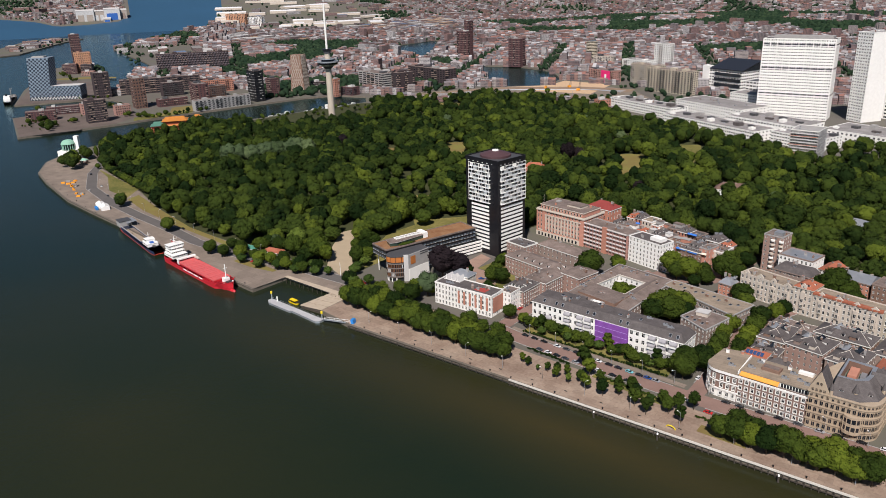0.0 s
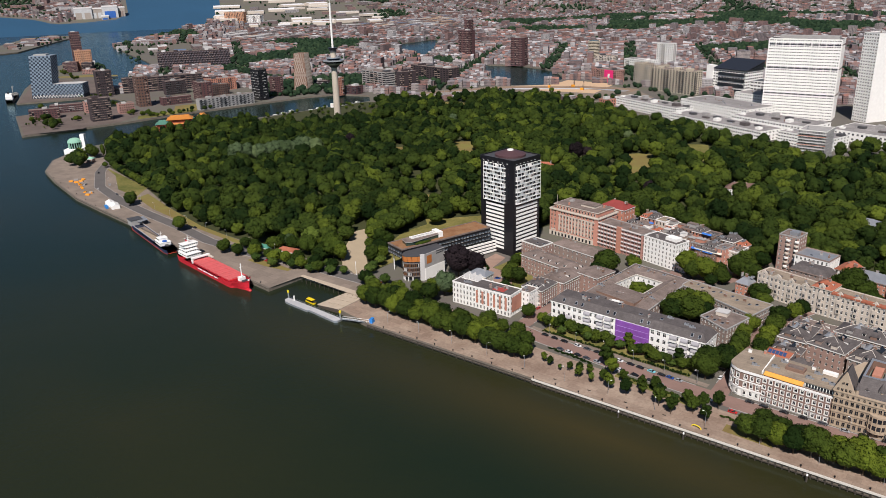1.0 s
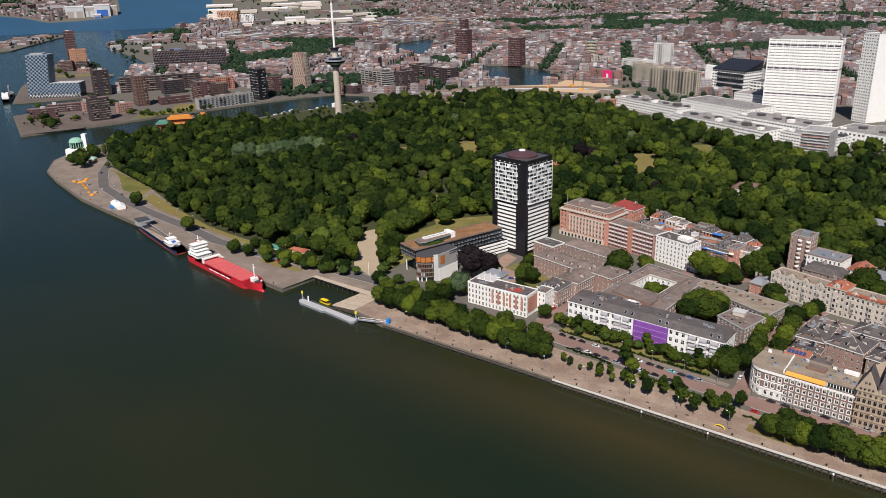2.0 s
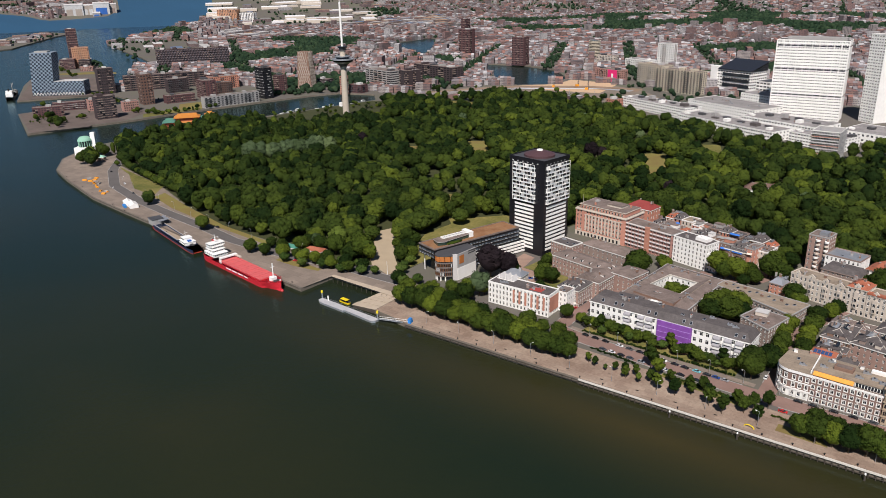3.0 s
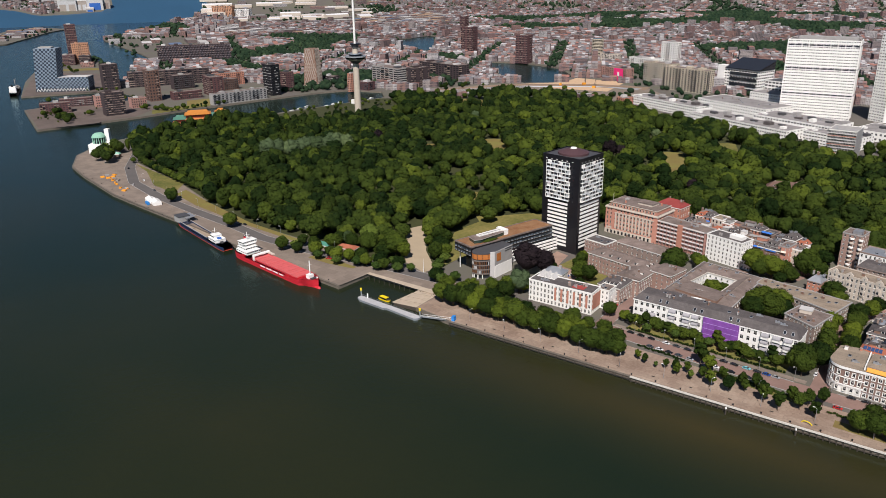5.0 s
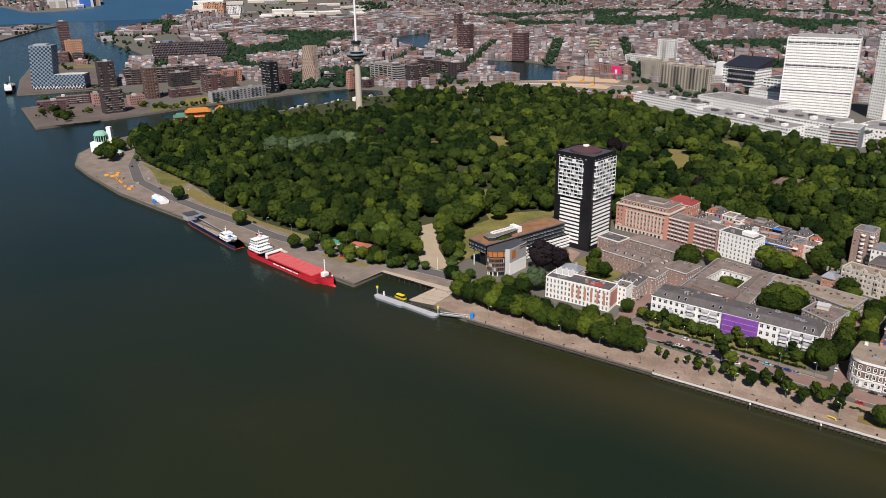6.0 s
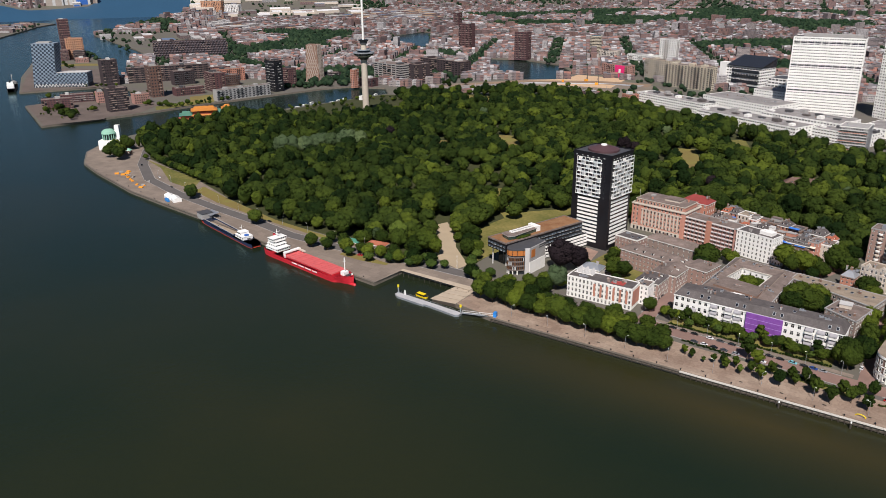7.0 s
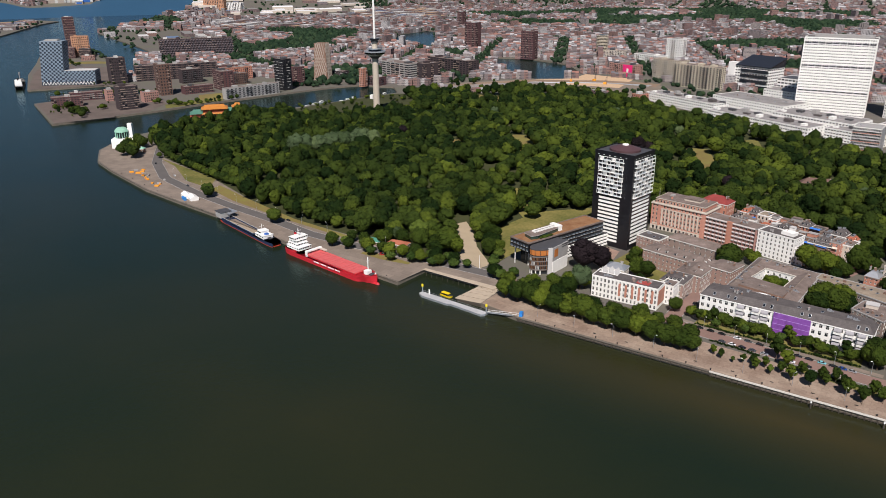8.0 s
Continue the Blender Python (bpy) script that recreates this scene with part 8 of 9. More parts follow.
def city():
    rng = random.Random(77)
    blocks, sheds, trees, rows_near = Blocks(), Blocks(), [], []
    seeds = [(rng.uniform(-5200, 1600), rng.uniform(200, 5200), rng.uniform(0, math.pi / 2)) for k in range(70)]
    sx = np.array([(a, b) for a, b, c in seeds])
    boulevard = strip([(-1720, 1245), (-1560, 1185), (-1380, 1115)], 62)
    harbour = [(-1850, 1110), (-2600, 1440), (-2420, 1660), (-2000, 1500), (-1800, 1300)]
    halls_field = [(-2840, 2180), (-2520, 2400), (-2440, 2760), (-3000, 3200), (-3420, 3150), (-3780, 2950), (-3380, 2480)]
    west_pier = [(-1500, 800), (-1200, 620), (-1160, 900), (-1240, 1010), (-1420, 1000)]
    forecourt = [(-660, 1200), (-420, 1190), (-350, 1335), (-470, 1330), (-580, 1370)]
    keep_out = [forecourt, boulevard, harbour, halls_field, west_pier, PARK, BASIN_B, BASIN_C, [(-830, 1275), (-775, 1330), (-780, 1400), (-670, 1390), (-650, 1262), (-760, 1250)], strip([(-1000, 1000), (-880, 1110), (-790, 1205), (-700, 1215), (-610, 1165), (-500, 1150), (-430, 1180)], 60),
                [(-1640, 600), (-1180, 470), (-1140, 640), (-1330, 750), (-1480, 790), (-1720, 1000), (-2250, 1090), (-2200, 900)], [(-1190, 560), (-1100, 560), (-1030, 1010), (-1110, 1010), (-1190, 840), (-1215, 700)], [(-1190, 560), (-1000, 470), (-930, 1000), (-1070, 1020)], [(-985, 990), (-900, 1050), (-740, 1130), (-680, 1170), (-560, 1110), (-430, 1180), (-600, 1345), (-700, 1385), (-830, 1295), (-960, 1140)], [(-600, 1000), (-100, 900), (-60, 1330), (-420, 1330)], [(-420, 300), (0, 300), (0, 600), (-420, 620)]]

    def free(x, y, pad):
        for q in keep_out:
            if inside(x, y, q):
                return False
        for t in TAKEN:
            if abs(t[0][0] - x) < 250 and abs(t[0][1] - y) < 250 and inside(x, y, t):
                return False
        return True

    def land(x, y):
        return inside(x, y, LAND) or (math.hypot(x, y) > 4000 and not 142.6 < math.degrees(math.atan2(y, x)) < 149.8 and (math.degrees(math.atan2(y, x)) < 143 or (math.hypot(x, y) > shore_r(math.degrees(math.atan2(y, x))) + 30 and not (math.degrees(math.atan2(y, x)) < 152.7 and math.hypot(x, y) < 4420))))
    step_u, step_v = 31.0, 23.0
    for i, (px, py, ang) in enumerate(seeds):
        c, s = math.cos(ang), math.sin(ang)
        for iu in range(-36, 37):
            for iv in range(-48, 49):
                u, v = iu * step_u, iv * step_v
                x, y = px + c * u - s * v, py + s * u + c * v
                r = math.hypot(x, y)
                b = math.degrees(math.atan2(y, x))
                if r > 4900 or r < 330 or not 60 < b < 166 or (r < 1100 and b > 100 and not (x < -1000 or x > -90)):
                    continue
                if int(np.argmin(((sx - (x, y)) ** 2).sum(1))) != i:
                    continue
                if not land(x, y) or not free(x, y, 5):
                    continue
                z = far_z(x, y)
                green = noise.noise(Vector((x / 420, y / 420, 3.3)))
                belt = 98 < b < 116 and 3050 < r < 3900 and green > -0.05
                if (green > 0.40 and r > 1500) or belt:
                    for q in range(5 if r < 2600 or belt else 3):
                        trees.append((x + rng.uniform(-17, 17), y + rng.uniform(-13, 13), z, rng.uniform(4.5, 8.5)))
                    continue
                ind = 127 < b < 143 and r > 2900 and noise.noise(Vector((x / 500, y / 500, 9.1))) > 0.08
                if ind:
                    if rng.random() < 0.42:
                        sheds.add(x, y, z, ang, rng.uniform(30, 75), rng.uniform(22, 40), rng.uniform(7, 16))
                    continue
                if iv % 5 == 0 or iu % 6 == 0:
                    if rng.random() < 0.8:
                        for q in range(4 if r < 2600 else 3):
                            trees.append((x + rng.uniform(-17, 17), y + rng.uniform(-13, 13), z, rng.uniform(3.2, 6.0)))
                    continue
                t = rng.random()
                if t < 0.04:
                    blocks.add(x, y, z, ang + rng.choice((0, math.pi / 2)), rng.uniform(22, 32), 13, rng.uniform(18, 32))
                elif t < 0.09:
                    continue
                else:
                    n = 4 if r < 2200 else 2
                    h0 = rng.uniform(8.5, 13.5)
                    gab = rng.random() < 0.5
                    w = (step_u - 1.5) / n
                    dep = rng.uniform(9.5, 12.5)
                    near = r < 1750 and 96 < b < 160
                    if near:
                        rows_near.append((r, x, y, ang))
                    dest = Blocks() if near else blocks
                    if near:
                        rows_near[-1] += (dest,)
                    for q in range(n):
                        uu = (q + 0.5) * w - step_u / 2
                        dest.add(x + c * uu, y + s * uu, z, ang, w + 0.02, dep + rng.uniform(-1, 1), h0 + rng.uniform(-1.6, 1.6), rng.uniform(2.2, 3.8) if gab else 0.0)
                    if rng.random() < 0.9:
                        trees.append((x - s * 12.5 + rng.uniform(-12, 12) * c, y + c * 12.5 + rng.uniform(-12, 12) * s, z, rng.uniform(2.4, 4.6)))
    for k in range(46):
        for row in (-20, 0, 20):
            f = k / 46
            x, y = -1720 + 340 * f - row * 0.37, 1245 - 130 * f - row * 0.93
            trees.append((x + rng.uniform(-3, 3), y + rng.uniform(-3, 3), 0, rng.uniform(4, 6)))
    for x, y, L, D, H in ((-2449, 1400, 60, 34, 12), (-2370, 1500, 90, 30, 9), (-2300, 1420, 70, 30, 8), (-2150, 1420, 90, 36, 9), (-2250, 1550, 110, 30, 10), (-2050, 1330, 80, 30, 8), (-1960, 1260, 60, 26, 8), (-2120, 1500, 80, 26, 12), (-1980, 1400, 70, 30, 10)):
        sheds.add(x, y, 0, 2.6, L, D, H)
    for k in range(60):
        x, y = rng.uniform(-2560, -1840), rng.uniform(1180, 1620)
        if inside(x, y, harbour):
            trees.append((x, y, 0, rng.uniform(4, 7)))
    for k in range(70):
        x, y = rng.uniform(-640, -360), rng.uniform(1195, 1350)
        if inside(x, y, forecourt) and free(x, y, 0) is False and not any(inside(x, y, t) for t in TAKEN):
            trees.append((x, y, 0, rng.uniform(3, 6)))
    halls = Blocks()
    for iu in range(-9, 10):
        for iv in range(0, 14):
            u, v = iu * 120.0 + rng.uniform(-40, 40), iv * 84.0 + rng.uniform(-25, 25)
            x, y = -2820 + 0.66 * u - 0.75 * v, 2380 + 0.75 * u + 0.66 * v
            if not inside(x, y, halls_field):
                continue
            t, turn = rng.random(), 0.85 + rng.choice((0, 0, 0, 1.57, 0.4, -0.3))
            if t < 0.36:
                halls.add(x, y, far_z(x, y), turn, rng.uniform(60, 150), rng.uniform(40, 80), rng.uniform(7, 14), rng.choice((0, 0, 5.0)))
            elif t < 0.66:
                sheds.add(x, y, far_z(x, y), turn, rng.uniform(40, 90), rng.uniform(25, 50), rng.uniform(6, 14))
            else:
                for q in range(5):
                    trees.append((x + rng.uniform(-45, 45), y + rng.uniform(-30, 30), far_z(x, y), rng.uniform(4, 7)))
    # big pale halls
    for cx, cy, a, L, D in ((q[0] * 1.22, q[1] * 1.22, q[2], q[3], q[4]) for q in ((-2560, 2120, 2.55, 190, 90), (-2760, 2290, 2.55, 170, 80), (-2950, 2380, 2.5, 160, 90), (-2700, 2480, 2.55, 240, 90), (-2350, 2260, 2.5, 140, 70), (-2880, 2680, 2.5, 230, 80), (-3120, 2860, 2.5, 200, 80), (-2600, 2800, 2.4, 260, 70))):
        sheds.add(cx, cy, 0, a, L, D, 13)
    for k in range(46):
        a, r = radians(rng.uniform(152, 164)), rng.uniform(4480, 4750)
        sheds.add(r * math.cos(a), r * math.sin(a), far_z(r * math.cos(a), r * math.sin(a)), rng.uniform(0, 3), rng.uniform(30, 90), rng.uniform(20, 40), rng.uniform(8, 24))
    for k in range(26):
        t = rng.random()
        x, y = -2900 - 450 * t + rng.uniform(-20, 60), 1180 + 420 * t + rng.uniform(0, 70)
        sheds.add(x, y, 0.5, 0.7, rng.uniform(20, 60), rng.uniform(14, 26), rng.uniform(6, 14))
        trees.append((x + rng.uniform(-60, 60), y + rng.uniform(-30, 60), 0.5, 5))
    # peninsula with white apartment rows
    for k in range(30):
        t = k / 30
        if t < 0.36:
            continue
        x, y = -1990 - 1300 * t, 1230 + 1130 * t
        for q in range(3):
            d = rng.uniform(25, 190)
            blocks.add(x + 0.55 * d, y + 0.83 * d, 0, 2.4, rng.uniform(26, 44), 14, rng.uniform(10, 30))
    rows_near.sort(key=lambda q: q[0])
    for k, (r, x, y, ang, one) in enumerate(rows_near):
        if k >= 170:
            n = blocks.n
            blocks.v += one.v
            blocks.f += [tuple(n + i for i in f) for f in one.f]
            blocks.m += one.m
            blocks.n += one.n
            continue
        e = thing("house_row", "row of small brick houses with dark roofs", "houses", pose(x, y, 0, 0, 0, math.degrees(ang)), "house rows")
        inv = e.matrix_world.inverted()
        size = 10 if len(one.v) % 10 == 0 and len(one.f) % 8 == 0 else 8
        per = len(one.f) // (len(one.v) // size)
        for q in range(len(one.v) // size):
            s = Shell()
            s.mats = [CITYWALL, CITYROOF]
            s.v = [tuple(inv @ Vector(p)) for p in one.v[q * size:(q + 1) * size]]
            s.f = [tuple(i - q * size for i in f) for f in one.f[q * per:(q + 1) * per]]
            s.m = one.m[q * per:(q + 1) * per]
            part("house", s, e)
    for kind, name, label, cat in ((blocks, "far_city", "distant dense city of brick rows with red and grey roofs", "houses"), (halls, "far_halls", "distant white-roofed market halls", "halls"), (sheds, "far_sheds", "distant pale industrial halls and harbour sheds", "sheds")):
        me = bpy.data.meshes.new(name)
        me.from_pydata(kind.v, [], kind.f)
        me.materials.append(CITYWALL if kind is not halls else BEIGE)
        me.materials.append(CITYROOF if kind is blocks else mat("white_sheet_roof", (0.72, 0.72, 0.73), 0.7, var=0.12, scale=0.02, fine=0.2) if kind is halls else SHEDROOF)
        me.polygons.foreach_set("material_index", kind.m)
        me.update()
        tagged(new(name, me), label, cat, kind="stuff")
    V, F, TT_, n = [], [], [], 0
    rs = np.random.default_rng(4)
    for x, y, z, r in trees:
        if math.hypot(x, y) > 3000:
            if rs.random() < 0.4:
                continue
            r *= 1.2
        base, faces = ICO1
        W = base * (1 + rs.uniform(-0.3, 0.3, (len(base), 1))) * (r * rs.uniform(0.8, 1.1), r * rs.uniform(0.8, 1.1), r * 0.85) + (x, y, z + r * 0.8)
        V.append(W)
        F.append(faces + n)
        TT_.append(np.full(len(base), min(1.0, max(0.0, rs.normal(0.26, 0.18)))))
        n += len(base)
    # leaf colour of the far trees includes the haze
    tagged(new("far_trees", toned(mesh_of("far_trees", np.concatenate(V), np.concatenate(F), LEAF_HAZED), TT_)), "distant street trees and small woods", "trees", kind="stuff")


city()


# ---- ships ----
def loft(shell, sections, material, close=True):
    """Skins a row of equal point rings."""
    n = len(sections[0])
    pts = [p for sec in sections for p in sec]
    faces = []
    for k in range(len(sections) - 1):
        for q in range(n - 1):
            a = k * n + q
            faces.append((a, a + 1, a + n + 1, a + n))
    shell.solid(pts, faces, material)


def hull_sections(L, B, low, deck, sheer, stern=0.75, n=26):
    out = []
    for k in range(n + 1):
        t = k / n
        x = t * L
        if t < 0.08:
            w = stern + (1 - stern) * math.sqrt(t / 0.08)
        elif t > 0.80:
            w = max(0.0, 1 - ((t - 0.80) / 0.20) ** 2.2)
        else:
            w = 1.0
        top = deck + sheer * max(0.0, (t - 0.72) / 0.28) ** 1.5 + (sheer * 0.5 if t < 0.14 else 0)
        b = B / 2 * w
        flare = 0.55 if t > 0.85 else 0.92
        xo = -1.2 * max(0, t - 0.9) * 10
        out.append([(x + xo, -b * flare, low), (x + xo * 0.4, -b * (flare + 1) / 2, (low + top) / 2), (x, -b, top), (x, b, top), (x + xo * 0.4, b * (flare + 1) / 2, (low + top) / 2), (x + xo, b * flare, low)])
    return out


PT = Shell()
PT.box(-0.5, 0.5, -0.04, 0.04, 0, 0.9, GLASS)
PORT = PT.mesh("window")


def red_ship():
    root = thing("cargo_ship", "red cargo ship with red hatch covers and white wheelhouse", "cargo ship", pose(-549.2, 325.2, -3, 0, 0, -8.6))
    red = mat("red_ship_paint", (0.56, 0.022, 0.035), 0.45, var=0.12, scale=0.15, fine=1.2)
    hatch = mat("faded_red_hatch", (0.62, 0.12, 0.12), 0.6, var=0.12)
    L, B = 105.0, 16.0
    s = Shell()
    sec = hull_sections(L, B, -1.5, 4.2, 2.4)
    loft(s, sec, red)
    for a, b in zip(sec, sec[1:]):
        s.face([a[2], b[2], b[3], a[3]], red)
    s.face(list(reversed(sec[0])), red)
    part("hull", s, root, "red painted steel hull")
    s = Shell()
    s.tube(0, 0, 0, 4.5, 1.7, 1.3, red, 12, pose(L - 4, 0, 0.1, 0, 90, 0))
    s.tube(0, 0, 4.5, 5.6, 1.3, 0.4, red, 12, pose(L - 4, 0, 0.1, 0, 90, 0))
    part("bulb", s, root, "red bulbous bow")
    s = Shell()
    s.box(27, 88, -6.6, 6.6, 4.2, 5.4, red)
    part("coaming", s, root, "red hatch coaming")
    hm = Shell()
    hm.box(0, 7.3, -6.9, 6.9, 0, 0.8, hatch)
    hm.box(0.4, 1.0, -6.9, 6.9, 0.8, 0.95, hatch)
    hm.box(3.4, 3.9, -6.9, 6.9, 0.8, 0.95, hatch)
    hmm = hm.mesh("hatch_cover")
    for k in range(8):
        put("hatch_cover", hmm, root, pose(27.2 + k * 7.6, 0, 5.4))
    s = Shell()
    for sd in (-1, 1):
        for k in range(34):
            s.rod((24 + k * 2.1, sd * 7.8, 4.2), (24 + k * 2.1, sd * 7.8, 5.4), 0.06, red, 4)
        s.rod((24, sd * 7.8, 5.4), (94, sd * 7.8, 5.4), 0.08, red, 4)
    part("railing", s, root)
    # wheelhouse
    for x0, x1, w, z0, z1 in ((3, 19, 6.2, 5.3, 7.9), (4, 16, 5.4, 7.9, 10.4), (5, 15, 4.8, 10.4, 12.9), (7, 14.5, 6.4, 12.9, 15.4)):
        s = Shell()
        s.box(x0, x1, -w, w, z0, z1, WHITE)
        s.box(x0 - 0.2, x1 + 0.35, -w - 0.2, w + 0.2, z1 - 0.15, z1 + 0.06, WHITE)
        dh = part("deck_house" if z0 < 15 else "wheelhouse", s, root)
        for k in range(7):
            put("window", PORT, dh, pose(x1 + 0.03, -w + w * 2 * (k + 0.5) / 7, z0 + 1.2, 0, 0, 90))
        for k in range(5):
            put("window", PORT, dh, pose(x0 + (x1 - x0) * (k + 0.5) / 5, -w - 0.03, z0 + 1.2))
    s = Shell()
    s.tube(4.5, 2, 10.4, 16.4, 1.5, 1.2, red, 10)
    s.tube(4.5, 2, 16.4, 17.1, 1.3, 1.3, BLACK, 10)
    part("funnel", s, root, "red funnel with black top")
    s = Shell()
    s.rod((11, 0, 15.4), (11, 0, 22), 0.25, WHITE, 6)
    s.rod((11, -3, 19.5), (11, 3, 19.5), 0.15, WHITE, 5)
    s.box(10, 12, -0.9, 0.9, 17.6, 18.0, WHITE)
    part("mast", s, root)
    s = Shell()
    s.rod((95, 0, 6.0), (95, 0, 19), 0.4, WHITE, 6)
    s.box(92.5, 96.5, -2.2, 2.2, 5.2, 8.4, WHITE)
    s.rod((95, -1.5, 16), (95, 1.5, 16), 0.15, WHITE, 4)
    part("foremast", s, root, "white foremast and winch house")
    s = Shell()
    for sd in (-1, 1):
        s.box(29, 31, sd * 7.0 - 0.5, sd * 7.0 + 0.5, 4.2, 8.6, WHITE)
    s.box(28.6, 31.4, -7.6, 7.6, 7.8, 8.8, WHITE)
    s.box(31.4, 38, 5.6, 7.4, 7.2, 8.2, BEIGE)
    part("gantry", s, root, "white hatch gantry")
    s = Shell()
    for k in range(2):
        s.box(98 + k * 1.2, 99 + k * 1.2, -2.2, 2.2, 5.9, 6.9, DARKGREY)
    s.tube(100, 2.4, 5.6, 6.9, 0.8, 0.8, WHITE, 8)
    part("winch", s, root)
    # lettering on the side that cannot be read
    s = Shell()
    for k in range(22):
        if k % 6 == 5:
            continue
        s.box(40 + k * 1.45, 41.0 + k * 1.45, -8.09, -7.9, 2.6, 3.6, WHITE)
    part("side_lettering", s, root, "white lettering bars on the hull")


red_ship()


def barge():
    root = thing("river_barge", "dark blue river barge with open hold and white wheelhouse", "barge", pose(-668, 350.5, -3, 0, 0, -14.2))
    blue = mat("navy_ship_paint", (0.018, 0.035, 0.085), 0.45, var=0.15)
    L, B = 106.0, 11.0
    s = Shell()
    sec = [[(L - p[0], p[1], p[2]) for p in q] for q in hull_sections(L, B, 0.4, 2.9, 1.5)]
    loft(s, sec, blue)
    part("hull", s, root, "navy blue hull")
    s = Shell()
    low = [[(L - p[0], p[1] * 1.003, p[2]) for p in q] for q in hull_sections(L, B, -0.6, 0.4, 0.0)]
    loft(s, low, mat("red_boot_topping", (0.42, 0.05, 0.03), 0.5))
    part("boot_topping", s, root, "red waterline band")
    s = Shell()
    for a, b in zip(sec, sec[1:]):
        s.face([a[2], b[2], b[3], a[3]], mat("barge_deck", (0.20, 0.17, 0.14), 0.8))
    part("deck", s, root)
    s = Shell()
    for y0, y1 in ((-4.6, -4.3), (4.3, 4.6)):
        s.box(14, 74, y0, y1, 2.6, 4.4, blue)
        s.box(14, 74, y0 - 0.25, y1 + 0.25, 4.4, 4.55, GREY)
    s.box(14, 14.3, -4.3, 4.3, 2.6, 4.4, blue)
    s.box(73.7, 74, -4.3, 4.3, 2.6, 4.4, blue)
    s.box(14.3, 73.7, -4.3, 4.3, 2.85, 3.0, mat("hold_floor", (0.33, 0.26, 0.19), 0.9))
    part("coaming", s, root)
    s = Shell()
    s.box(4, 15, -5.2, 5.2, 2.9, 8.2, GREY)
    s.box(3.6, 15.4, -5.6, 5.6, 8.2, 8.6, DARKGREY)
    part("cover", s, root, "grey folding hatch stack")
    for x0, x1, w, z0, z1 in ((78, 92, 4.6, 3.6, 6.2), (80, 87, 3.6, 6.2, 8.8)):
        s = Shell()
        s.box(x0, x1, -w, w, z0, z1, WHITE)
        s.box(x0 - 0.3, x1 + 0.3, -w - 0.3, w + 0.3, z1, z1 + 0.2, WHITE)
        for k in range(5):
            x = x0 + (x1 - x0) * (k + 0.5) / 5
            s.box(x - 0.6, x + 0.6, -w - 0.06, -w, z0 + 1.0, z0 + 2.0, GLASS)
        part("wheelhouse", s, root)
    s = Shell()
    s.rod((82, 0, 8.8), (82, 0, 14), 0.18, WHITE)
    s.rod((82, -2, 12), (82, 2, 12), 0.1, WHITE)
    s.box(88, 91, -1.5, 1.5, 6.4, 7.4, mat("blue_tarpaulin", (0.03, 0.12, 0.42), 0.7))
    part("mast", s, root)
    for k in range(3):
        s = Shell()
        s.box(93 + k * 1.5, 94 + k * 1.5, -1.2, 1.2, 4.2, 5.0, DARKGREY)
        part("winch", s, root)


barge()


